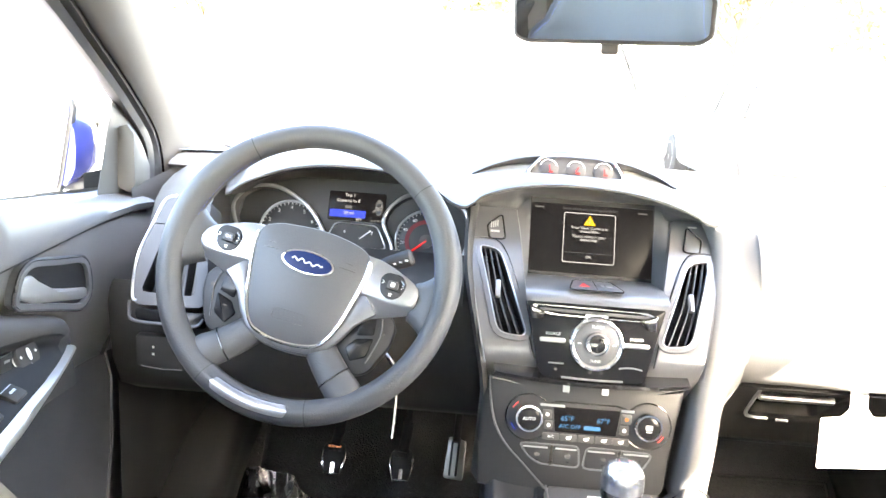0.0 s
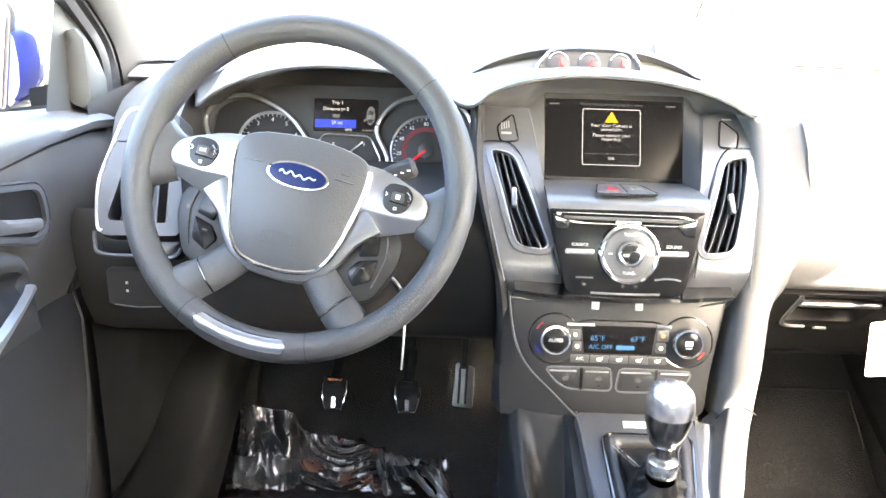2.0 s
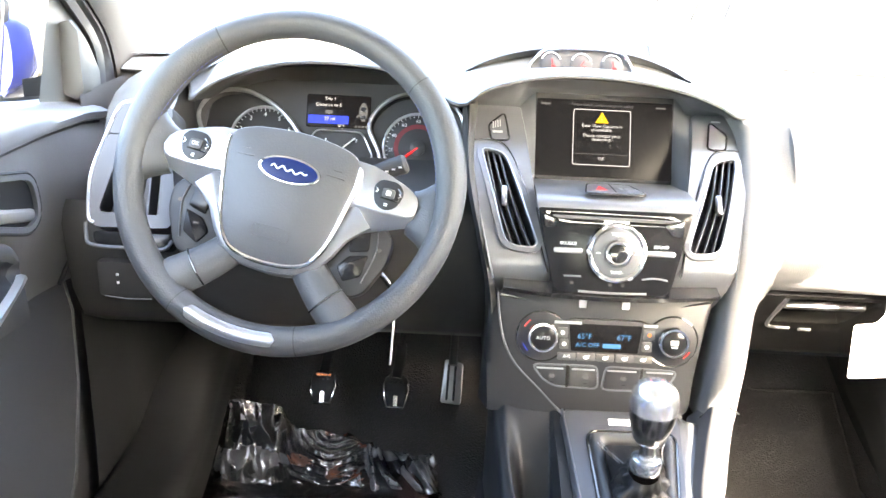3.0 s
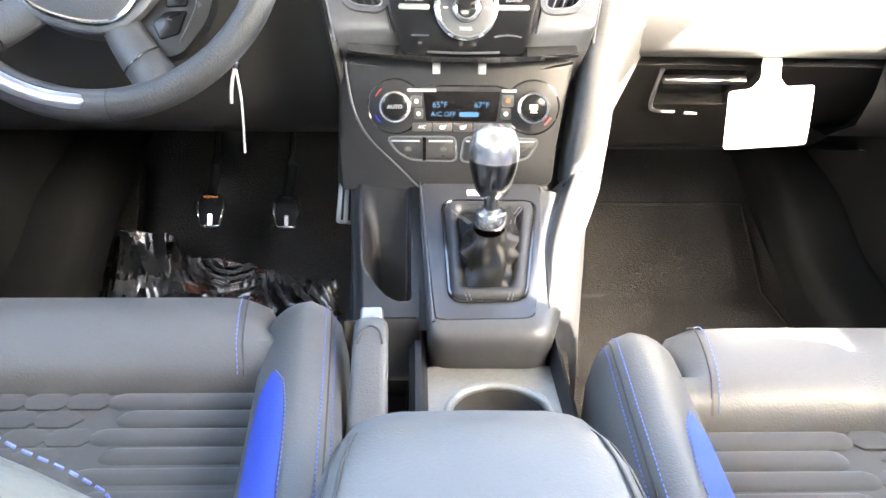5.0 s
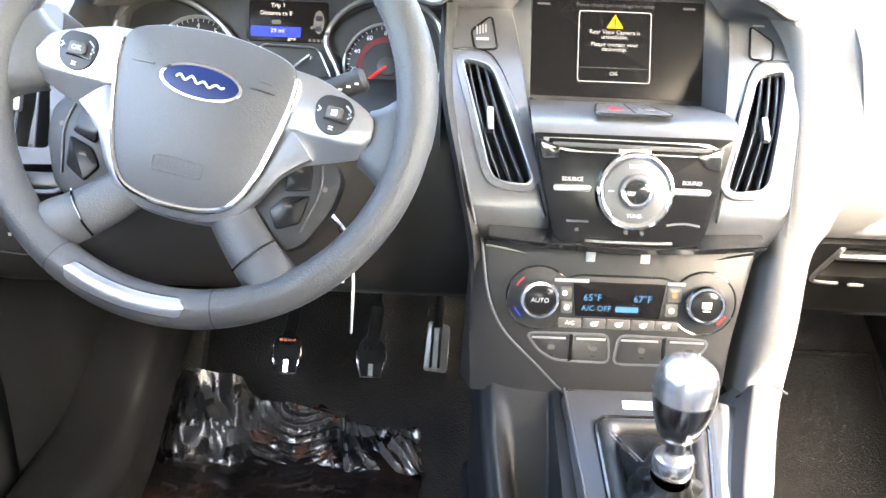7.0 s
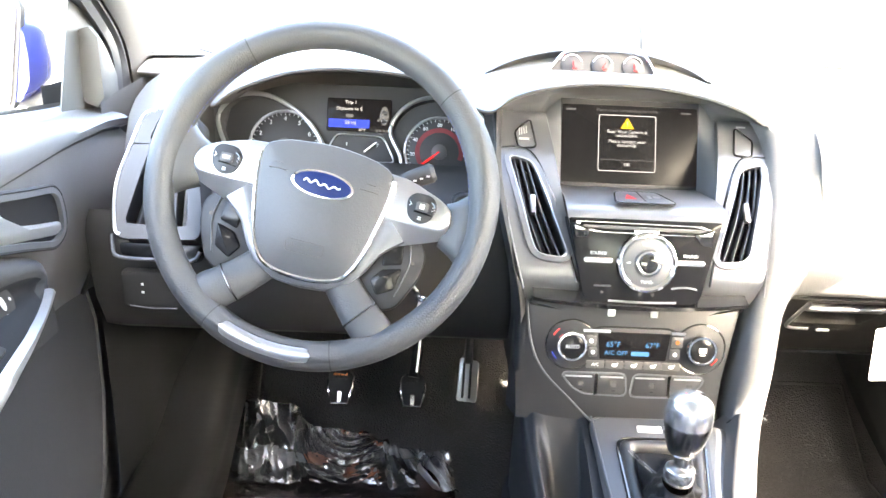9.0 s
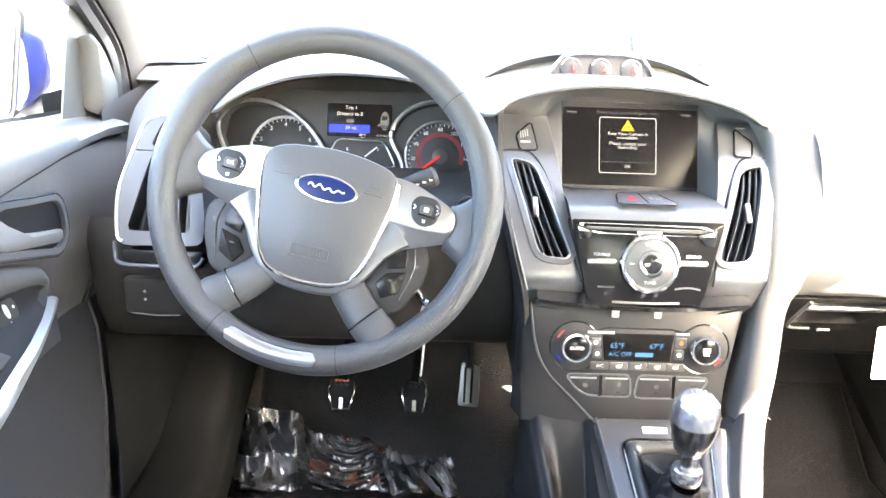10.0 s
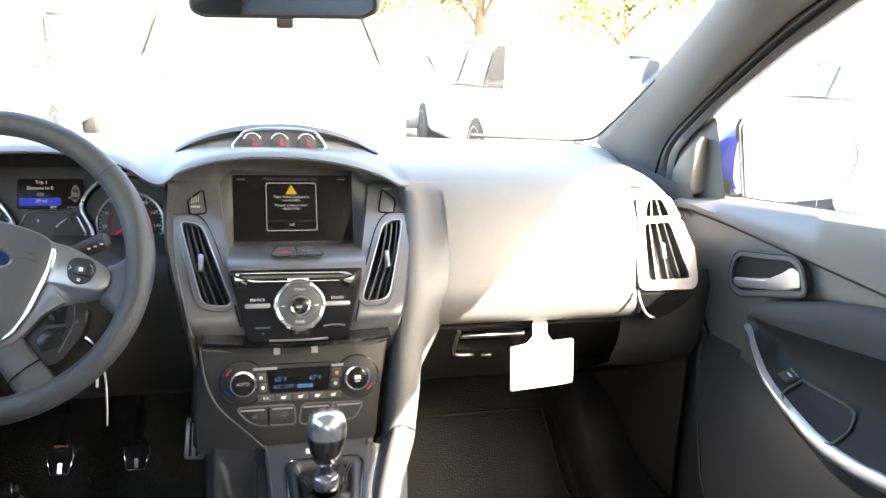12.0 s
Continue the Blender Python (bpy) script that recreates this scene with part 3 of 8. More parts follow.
# ends of the dashboard behind the corner vents: soft shoulder above, black panel below
SHOULDER = [(1.46, 1.024), (1.32, 1.0155), (1.235, 1.005), (1.19, 0.992), (1.163, 0.975), (1.146, 0.95), (1.128, 0.91), (1.11, 0.87), (1.098, 0.84), (1.10, 0.82)]
for s in (-1, 1):
    bm = B()
    grid(bm, [[(s * x, y + 0.11 * max(0.0, (x - 0.600) / 0.09) ** 2, z - (0.016 if s < 0 else 0.046) * max(0.0, (x - 0.590) / 0.10) ** 2) for y, z in SHOULDER] for x in ((0.556 if s < 0 else 0.542) + (0.102 if s < 0 else 0.147) * k / 14 for k in range(15))])
    part("end_shoulder", bm, DASH, dash, "soft shoulder round the corner vent", 60)
    bm = B()
    grid(bm, [[(s * x, y, z) for y, z in ((1.13, 0.86), (1.118, 0.83), (1.122, 0.79), (1.13, 0.74), (1.155, 0.69), (1.22, 0.655), (1.45, 0.645))] for x in (0.535 + 0.157 * k / 6 for k in range(7))])
    part("end_panel", bm, KNEE, dash)
# grooves between driver's fascia and door end
for s in (-1, 1):
    bm = B()
    grid(bm, [[(s * 0.69, y, z) for y, z in ((1.75, 1.0), (1.4, 1.0), (1.2, 0.985))], [(s * 0.69, y, z) for y, z in ((1.75, 0.6), (1.4, 0.6), (1.17, 0.72))]])
    part("end_cap", bm, HARD, dash)

# gauge pod on the dashboard top
pod = thing("gauge_pod", "black gauge pod with three small dials on the dashboard", "gauge pod")


def pod_height(x):
    """Height of the pod's arch above the dashboard."""
    return 0.043 * max(0.0, 1 - abs((x + 0.012) / 0.168) ** 2.2) ** 0.85


bm = B()
rows = []
for k in range(33):
    x = -0.183 + 0.345 * k / 32
    h = pod_height(x)
    rows.append([(x, 1.56, 1.018), (x, 1.48, 1.02 + 0.6 * h), (x, 1.42, 1.026 + h), (x, 1.385, 1.026 + h * 1.02), (x, 1.375, 1.022 + h * 0.96), (x, 1.385, 1.018 + h * 0.85), (x, 1.44, 1.016 + 0.2 * h)])
grid(bm, rows)
part("hood", bm, HARD, pod, "dark glossy hood", 55)
bm = B()
rows = []
for k in range(33):
    x = -0.170 + 0.320 * k / 32
    h = pod_height(x)
    rows.append([(x, 1.29, 1.016), (x, 1.33, 1.021 + 0.05 * h), (x, 1.36, 1.021 + 0.28 * h), (x, 1.384, 1.020 + 0.62 * h), (x, 1.392, 1.018 + 0.86 * h)])
grid(bm, rows)
part("shelf", bm, DASH, pod, "soft grey inside of the pod", 60)
PF = face(-0.012, 1.350, 1.044, 24)
bm = B()
out = rounded([(-0.082, -0.014), (0.080, -0.014), (0.062, 0.017), (0.03, 0.022), (-0.03, 0.022), (-0.058, 0.017)], 0.008, 5)
slab(bm, out, 0.02, PF @ up(0, 0, -0.004))
part("panel", bm, DIAL, pod)
bm = B()
tube(bm, [PF @ Vector((x, y, 0)) for x, y in resample(out, 64)], 0.0024, closed=True, seg=8)
part("bezel", bm, CHROME, pod, "chrome bezel")
for i, x in enumerate((-0.045, 0.0, 0.045)):
    bm = B()
    slab(bm, oval(0.0165, 0.0165, x, 0.0, 28), 0.002, PF, 0.0005, -0.002)
    dial = part("dial", bm, DIAL, pod)
    bm = B()
    tube(bm, [PF @ Vector((px, py, -0.001)) for px, py in oval(0.0145, 0.0145, x, 0.0, 20, radians(20), radians(160))], 0.0014, seg=5, flat=0.5)
    part("scale", bm, WHITE, dial)
    bm = B()
    box(bm, (0.009, 0.0012, 0.0008), (0, 0, 0), 0, 2, PF @ up(x + 0.002, 0.0, 0.0, (100, 60, 95)[i]))
    box(bm, (0.006, 0.002, 0.0006), (0, 0, 0), 0, 2, PF @ up(x + 0.004, -0.006, -0.0005))
    part("needle", bm, NEEDLE, dial)
bm = B()
slab(bm, oval(0.012, 0.006, 0, 0, 20), 0.004, Matrix.Translation((-0.03, 1.47, 1.062)), 0.001)
part("light_sensor", bm, GLOSS, pod)

# ---- instrument cluster ----
cl = thing("instrument_cluster", "instrument cluster with two chrome-ringed dials and a blue display", "instrument cluster")
CF = face(-0.361, 1.304, 0.951, 20) @ Matrix.Scale(1.015, 4)
bm = B()
slab(bm, rounded([(-0.205, -0.075), (0.19, -0.075), (0.175, 0.055), (-0.18, 0.055)], 0.02), 0.02, CF @ up(0, 0, -0.006))
part("panel", bm, DIAL, cl)
bm = B()
rows = []
for k in range(41):
    x = -0.560 + 0.378 * k / 40
    ye, ze = edge_at(x)
    rows.append([(x, ye + 0.010, ze - 0.0115), (x, ye + 0.05, ze - 0.0125), (x, 1.27, ze - 0.0135), (x, 1.315, ze - 0.018), (x, 1.345, ze - 0.05)])
grid(bm, rows)
part("visor_lining", bm, HARD, cl, "", 60)
RINGS = {
    -1: [(-0.19, -0.04), (-0.202, -0.005), (-0.193, 0.018), (-0.172, 0.032), (-0.145, 0.035), (-0.118, 0.028), (-0.085, 0.008), (-0.062, -0.018), (-0.052, -0.04), (-0.056, -0.07), (-0.09, -0.085), (-0.15, -0.085), (-0.18, -0.065)],
    1: [(0.055, -0.04), (0.042, -0.012), (0.05, 0.012), (0.072, 0.032), (0.105, 0.041), (0.14, 0.038), (0.165, 0.022), (0.178, -0.005), (0.176, -0.045), (0.16, -0.075), (0.11, -0.088), (0.07, -0.075)],
}
for s in (-1, 1):
    pts = [Vector((*p, 0)) for p in RINGS[s]]
    line = curve(pts + [pts[0]], 84)[:-1]
    cx = -0.108 if s < 0 else 0.112
    cy = -0.036
    bm = B()
    tube(bm, [CF @ Vector((p.x, p.y, 0.006)) for p in line], 0.0032, closed=True, seg=8)
    gauge = part("gauge", bm, SILVER, cl, "chrome ring of a round gauge")
    bm = B()
    grid(bm, [[CF @ Vector((p.x, p.y, 0.006)) for p in line], [CF @ Vector((cx + (p.x - cx) * 0.93, cy + (p.y - cy) * 0.93, -0.004)) for p in line]], wrap=True)
    part("well", bm, HARD, gauge)
    bm = B()
    slab(bm, oval(0.051, 0.051, cx, cy, 40), 0.003, CF, 0.0008, -0.002)
    part("dial", bm, DIAL, gauge)
    bm = B()
    tube(bm, [CF @ Vector((x, y, 0.0)) for x, y in oval(0.049, 0.049, cx, cy, 56)], 0.0022, closed=True, seg=8)
    part("dial_ring", bm, SILVER, gauge)
    if s > 0:
        bm = B()
        grid(bm, [[CF @ Vector((x, y, -0.0014)) for x, y in oval(r, r, cx, cy, 40, radians(-20), radians(215))] for r in (0.028, 0.0345)])
        part("red_band", bm, DIALRED, gauge)
    labels = ["0", "1", "2", "3", "4", "5", "6", "7", "8"] if s < 0 else ["0", "20", "40", "60", "80", "100", "120", "140", "160"]
    for i, txt in enumerate(labels):
        a = radians(218 - 31.8 * i)
        bm = B()
        lettering(bm, txt, 0.0086 if s < 0 else 0.0072, CF @ up(cx + 0.0385 * math.cos(a), cy + 0.0385 * math.sin(a), -0.0012))
        part("numeral", bm, WHITE, gauge)
    for i in range(33):
        a = radians(218 - 254 * i / 32)
        bm = B()
        box(bm, (0.004, 0.0007, 0.0003), (0, 0, 0), 0, 1, CF @ up(cx + 0.0455 * math.cos(a), cy + 0.0455 * math.sin(a), -0.0012, math.degrees(a)))
        part("tick", bm, WHITE, gauge)
    bm = B()
    a = radians(218 if s > 0 else 214)
    tip, hub = Vector((cx + 0.042 * math.cos(a), cy + 0.042 * math.sin(a), 0.002)), Vector((cx, cy, 0.002))
    tube(bm, [CF @ tip, CF @ hub], [0.0009, 0.0022], seg=6)
    part("needle", bm, NEEDLE, gauge)
    bm = B()
    turned(bm, [(0.011, 0.0), (0.011, 0.003), (0.008, 0.0045)], CF @ up(cx, cy, -0.001), 24)
    part("needle_hub", bm, HARD, gauge)
bm = B()
slab(bm, rect(0.092, 0.047, -0.004, 0.012, 0.003), 0.004, CF, 0.0006, -0.001)
disp = part("display", bm, SCREEN, cl, "lit trip display")
bm = B()
slab(bm, rect(0.058, 0.012, -0.018, -0.0005), 0.0006, CF, 0, -0.0004)
part("blue_band", bm, LITBLUE, disp)
bm = B()
for txt, size, x, y, z in (("Trip 1", 0.0068, -0.016, 0.0295, 0.0), ("Distance to E", 0.0068, -0.018, 0.0205, 0.0), ("29 mi", 0.007, -0.016, 0.0005, 0.0004), ("87°F", 0.005, 0.001, -0.0095, 0.0)):
    bm = B()
    lettering(bm, txt, size, CF @ up(x, y, z))
    part("text_line", bm, LIT, disp)
bm = B()
for x in (0.022, 0.027, 0.032, 0.037):
    bm = B()
    box(bm, (0.003, 0.003, 0.0003), (0, 0, 0), 0, 1, CF @ up(x, -0.0095, 0.0))
    part("status_mark", bm, LITGREY, disp)
bm = B()
slab(bm, rounded([(-0.023, 0.008), (-0.012, 0.008), (-0.012, 0.013), (-0.023, 0.013)], 0.002), 0.0004, CF)
part("status_tag", bm, LITGREY, disp)
bm = B()
slab(bm, oval(0.0062, 0.0135, 0.032, 0.012, 20), 0.0006, CF, 0.0002)
box(bm, (0.009, 0.003, 0.0005), (0, 0, 0), 0, 1, CF @ up(0.026, 0.007, 0.0002, 40))
part("car_symbol", bm, LITGREY, disp)
bm = B()
for y in (0.016, 0.004):
    slab(bm, rect(0.008, 0.006, 0.032, y, 0.001), 0.0004, CF, 0, 0.0006)
part("symbol_window", bm, DIAL, disp)
bm = B()
fan = rounded([(-0.055, -0.055), (0.05, -0.055), (0.032, -0.018), (-0.035, -0.016)], 0.008)
tube(bm, [CF @ Vector((x, y, 0.002)) for x, y in resample(fan, 48)], 0.0012, closed=True, seg=6)
fuel = part("fuel_gauge", bm, SILVER, cl, "chrome outline of the fuel gauge")
bm = B()
tube(bm, [CF @ Vector((0.005, -0.04, 0.001)), CF @ Vector((0.022, -0.026, 0.001))], 0.0012, seg=5)
part("needle", bm, WHITE, fuel)
bm = B()
lettering(bm, "E", 0.006, CF @ up(-0.02, -0.03, 0.0))
part("empty_letter", bm, WHITE, fuel)
bm = B()
lettering(bm, "F", 0.006, CF @ up(0.024, -0.03, 0.0))
part("full_letter", bm, WHITE, fuel)

# ---- centre stack ----
def slats(parent, M, pts, n, lean, material=VENTSILVER):
    """Upright vanes across a vent opening, and the thumb tab on the middle one."""
    lo = sorted(pts, key=lambda p: p[1])[:2]
    hi = sorted(pts, key=lambda p: p[1])[2:]
    lo.sort(), hi.sort()
    bm = B()
    ring = rounded(pts, 0.007, 4)
    grid(bm, [[M @ Vector((x, y, h)) for x, y in ring] for h in (-0.0022, -0.034)], wrap=True)
    part("sleeve", bm, DIAL, parent)
    for i in range(n):
        w = (i + 0.75) / (n + 0.5)
        a = (lo[0][0] + (lo[1][0] - lo[0][0]) * w, lo[0][1] + (lo[1][1] - lo[0][1]) * w - 0.002)
        b = (hi[0][0] + (hi[1][0] - hi[0][0]) * w, hi[0][1] + (hi[1][1] - hi[0][1]) * w + 0.002)
        mid = ((a[0] + b[0]) / 2 + lean, (a[1] + b[1]) / 2)
        line = curve([(a[0], a[1], 0), (mid[0], mid[1], 0), (b[0], b[1], 0)], 12)
        bm = B()
        rows = [[M @ Vector((p.x - 0.0012, p.y, -0.004)), M @ Vector((p.x + 0.0012, p.y, -0.004)), M @ Vector((p.x + 0.004, p.y, -0.024)), M @ Vector((p.x + 0.002, p.y, -0.024))] for p in line]
        grid(bm, rows, wrap=True, cap=True)
        vane = part("vane", bm, HARD, parent)
        if n > 2:
            bm = B()
            tube(bm, [M @ Vector((p.x, p.y, -0.0035)) for p in line], 0.0009, seg=6)
            part("bright_edge", bm, material, vane)
        if n > 2 and i == n // 2:
            bm = B()
            c = line[len(line) // 2]
            spot = M @ up(c.x, c.y, -0.001)
            box(bm, (0.007, 0.026, 0.008), (0, 0, 0), 0.0022, 2, spot if isinstance(spot, Matrix) else spot.flat())
            part("thumb_tab", bm, SILVER, parent, "satin thumb tab")


stack = thing("centre_stack", "graphite centre stack with tall air vents, screen and audio panel", "centre stack")
TILT = 38.66
FL = face(0.0, 1.091, 0.9, TILT)
cz = math.cos(radians(TILT))
class Bowed:
    """A panel frame whose upper end leans away: works like a matrix on points and on further frames."""

    def __init__(self, base, pre=None):
        self.base, self.pre = base, pre or Matrix()

    def __matmul__(self, o):
        if isinstance(o, Matrix):
            return Bowed(self.base, self.pre @ o)
        p = self.pre @ Vector(o)
        k = max(0.0, p.y)
        return self.base @ Vector((p.x, p.y, p.z - 0.06 * k - 1.25 * k * k))

    def flat(self):
        """The plain matrix that touches the panel at the frame's own place."""
        o, a = self @ Vector((0, 0, 0)), self @ Vector((0, 0.001, 0))
        y = (a - o).normalized()
        x = (self.base.to_3x3() @ Vector((1, 0, 0))).normalized()
        z = x.cross(y)
        m = Matrix(((x.x, y.x, z.x, o.x), (x.y, y.y, z.y, o.y), (x.z, y.z, z.z, o.z), (0, 0, 0, 1)))
        return m


FLB = Bowed(FL)


def fv(x, z):
    """A place on the bowed panel from the spread x and the height z that it would have on a flat one."""
    y = (z - 0.9) / cz
    k = max(0.0, y)
    return (x + 0.033 * (x + 0.2) * (k / 0.132) ** 2, y + 1.15 * k * k)


for s in (-1, 1):
    dx = -0.002
    o = [fv(s * 0.174 + dx, 1.003), fv(s * 0.171 + dx, 0.93), fv(s * 0.148 + dx, 0.838), fv(s * 0.137 + dx, 0.810), fv(s * 0.067 + dx, 0.802), fv(s * 0.071 + dx, 0.820), fv(s * 0.093 + dx, 0.906), fv(s * 0.110 + dx, 1.003)]
    v = [fv(s * 0.159 + dx, 0.951), fv(s * 0.131 + dx, 0.946), fv(s * 0.089 + dx, 0.849), fv(s * 0.127 + dx, 0.852)]
    outer = rounded(o, [0.006, 0.03, 0.03, 0.02, 0.006, 0.01, 0.03, 0.004], 5)
    hole = rounded(v, [0.008, 0.012, 0.012, 0.012], 5)
    bm = B()
    frame_plate(bm, outer, hole, 0.024, FLB, 0.003, 0.004, 96, (-0.079, 0.010))
    flank = part("flank", bm, FLANK, stack, "graphite metallic side frame")
    bm = B()
    frame_plate(bm, shrink(hole, -0.0085), hole, 0.003, FLB @ up(0, 0, 0.0028), 0.0024, 0.005)
    vent = part("air_vent", bm, FLANK, stack, "tall slim air vent with upright vanes")
    bm = B()
    tube(bm, [FLB @ Vector((x, y, 0.0026)) for x, y in resample(shrink(hole, -0.0012), 72)], 0.0011, closed=True, seg=6)
    part("bright_rim", bm, SILVER, vent, "thin bright rim of the vent")
    bm = B()
    slab(bm, shrink(hole, -0.002), 0.004, FLB @ up(0, 0, -0.03))
    part("dark_throat", bm, DIAL, vent)
    slats(vent, FLB, v, 3, s * 0.004)
    seam = curve([(*fv(s * x + dx, z), 0.0004) for x, z in ((0.1745, 0.9575), (0.165, 0.9605), (0.150, 0.9610), (0.132, 0.957), (0.117, 0.937), (0.101, 0.898), (0.086, 0.852), (0.078, 0.826))], 40)
    bm = B()
    tube(bm, [FLB @ p for p in seam], 0.0009, seg=6)
    part("seam", bm, GLOSS, flank)
    bm = B()
    tube(bm, [FLB @ (p + Vector((s * 0.0016, -0.0012, 0.0))) for p in seam], 0.0008, seg=6)
    part("bright_edge", bm, VENTSILVER, flank, "fine bright edge of the vent frame")
    bm = B()
    tube(bm, [FLB @ p for p in curve([(*fv(s * x + dx, z), -0.0006) for x, z in ((0.1735, 1.0), (0.1735, 0.965), (0.1705, 0.93), (0.160, 0.885), (0.1485, 0.842), (0.142, 0.818))], 36)], 0.0012, seg=6)
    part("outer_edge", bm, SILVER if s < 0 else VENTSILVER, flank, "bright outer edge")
    bq = [fv(s * 0.150 + dx, 0.977), fv(s * 0.132 + dx, 0.991), fv(s * 0.126 + dx, 0.962), fv(s * 0.146 + dx, 0.961)]
    bm = B()
    slab(bm, rounded(bq, 0.004, 4), 0.004, FLB, 0.0008, 0.002)
    btn = part("media_button", bm, FLANK, stack)
    bm = B()
    tube(bm, [FLB @ Vector((x, y, 0.001)) for x, y in resample(shrink(rounded(bq, 0.004, 4), -0.0014), 40)], 0.0013, closed=True, seg=6)
    part("button_surround", bm, GLOSS, btn)
    bm = B()
    c = fv(s * 0.141 + dx, 0.976)
    if s < 0:
        for k in (-0.0045, -0.0015, 0.0015, 0.0045):
            box(bm, (0.0014, 0.013, 0.0004), (0, 0, 0), 0, 1, (FLB @ up(c[0] + k, c[1] + 0.004 + 0.4 * k, 0.0024)).flat())
        box(bm, (0.013, 0.004, 0.0004), (0, 0, 0), 0, 1, (FLB @ up(c[0] + 0.001, c[1] - 0.010, 0.0024)).flat())
    else:
        box(bm, (0.012, 0.003, 0.0004), (0, 0, 0), 0, 1, (FLB @ up(c[0] + 0.002, c[1] + 0.028, 0.0006)).flat())
    part("symbol", bm, PEARL, btn)
    # inner wall of the screen recess, from the flank's edge back to the screen
    bm = B()
    rows = []
    for k in range(9):
        w = k / 8
        x, y = fv(s * (0.110 - 0.017 * w) + dx, 1.003 - 0.100 * w)
        a, b = FLB @ Vector((x, y, -0.003)), face(0.001, 1.190, 0.9595, 23.8) @ Vector((s * 0.0895, 0.062 - 0.120 * w, -0.002))
        rows.append([a, a.lerp(b, 0.12) + Vector((0, 0.004, 0)), a.lerp(b, 0.55) + Vector((0, 0.004 * w, 0)), b])
    grid(bm, rows)
    part("recess_wall", bm, FLANK, stack, "", 60)

SF = face(0.001, 1.190, 0.9595, 23.8)
# lining between the hood's lip and the flanks and screen
bm = B()
rows = []
for k in range(61):
    x = -0.172 + 0.334 * k / 60
    ye, ze = edge_at(x)
    w = min(1.0, max(0.0, (0.114 - abs(x + 0.004)) / 0.012))
    back = Vector((x, 1.213 + 0.003 * w, min(0.9975 + 0.0155 * w, ze - 0.012)))
    front = Vector((x, ye + 0.010, ze - 0.0105))
    rows.append([front, front.lerp(back, 0.5), back, back + Vector((0, 0.003, -0.006)), back + Vector((0, 0.012, -0.03))])
grid(bm, rows)
part("hood_lining", bm, FLANK, stack, "", 60)
bm = B()
frame_plate(bm, rect(0.1825, 0.122, 0, 0.004), rect(0.1795, 0.1035, 0, 0, 0.002), 0.01, SF @ up(0, 0, -0.001), 0.0008, 0.004)
part("screen_surround", bm, CONSOLE, stack)
bm = B()
slab(bm, rect(0.180, 0.104, 0, 0, 0.002), 0.006, SF, 0.0004, -0.001)
screen = part("touch_screen", bm, SCREEN, stack, "dark touch screen showing a camera warning")
bm = B()
frame_plate(bm, rect(0.0762, 0.0752, -0.003, 0.002, 0.002), rect(0.0742, 0.0732, -0.003, 0.002, 0.0015), 0.0005, SF @ up(0, 0, -0.0006), 0.0001, 0.0005, 96)
part("dialog_frame", bm, LIT, screen)
bm = B()
slab(bm, rounded([(-0.012, 0.0215), (0.006, 0.0215), (-0.003, 0.0365)], 0.0012), 0.0004, SF, 0, -0.0006)
tri = part("warning_sign", bm, AMBER, screen)
bm = B()
box(bm, (0.0018, 0.006, 0.0003), (0, 0, 0), 0, 1, SF @ up(-0.003, 0.0285, -0.0004))
box(bm, (0.0018, 0.0016, 0.0003), (0, 0, 0), 0, 1, SF @ up(-0.003, 0.0238, -0.0004))
part("mark", bm, DIAL, tri)
for txt, size, y in (("Rear View Camera is", 0.0062, 0.0172), ("unavailable.", 0.0062, 0.0122), ("Please contact your", 0.0062, 0.0042), ("dealership.", 0.0062, -0.0008), ("OK", 0.0058, -0.0265)):
    bm = B()
    lettering(bm, txt, size, SF @ up(-0.003, y, -0.0006), 0.0001)
    part("message_line", bm, LIT, screen)
bm = B()
lettering(bm, "Please check surroundings for safety", 0.0056, SF @ up(-0.003, 0.0455, -0.0006), 0.0001)
part("header_line", bm, LITGREY, screen)
for x in (-0.078, 0.074):
    bm = B()
    box(bm, (0.013, 0.0022, 0.0002), (0, 0, 0), 0, 1, SF @ up(x, 0.045, -0.0007))
    part("corner_mark", bm, LITGREY, screen)
bm = B()
box(bm, (0.0715, 0.0006, 0.0002), (0, 0, 0), 0, 1, SF @ up(-0.003, -0.0205, -0.0007))
part("divider", bm, LITGREY, screen)

# shelf below the screen with the hazard switch
bm = B()
rows = []
for k in range(17):
    x = -0.0965 + 0.190 * k / 16
    rows.append([(x * 0.95, 1.170, 0.907), (x * 0.96, 1.155, 0.9085), (x * 0.985, 1.10, 0.9135), (x, 1.072, 0.912), (x, 1.0585, 0.907), (x * 0.985, 1.0515, 0.899), (x * 0.96, 1.0495, 0.889)])
grid(bm, rows)
part("shelf", bm, FLANK, stack, "sloping silver shelf", 60)
HF = Matrix.Translation((-0.002, 1.097, 0.9138)) @ Matrix(((1, 0, 0, 0), (0, 0.9995, 0.03, 0), (0, -0.03, 0.9995, 0), (0, 0, 0, 1)))
hz_out = rounded([(-0.036, -0.033), (0.036, -0.033), (0.024, 0.022), (-0.026, 0.022)], 0.008, 5)
bm = B()
slab(bm, hz_out, 0.003, HF, 0.001, 0.0022)
hazard = part("hazard_switch", bm, FLANK, stack)
bm = B()
tube(bm, [HF @ Vector((x, y, 0.001)) for x, y in resample(shrink(hz_out, -0.001), 48)], 0.0012, closed=True, seg=6)
box(bm, (0.001, 0.05, 0.0006), (0, 0, 0), 0, 1, HF @ up(0, -0.005, 0.0024))
part("gap", bm, GLOSS, hazard)
bm = B()
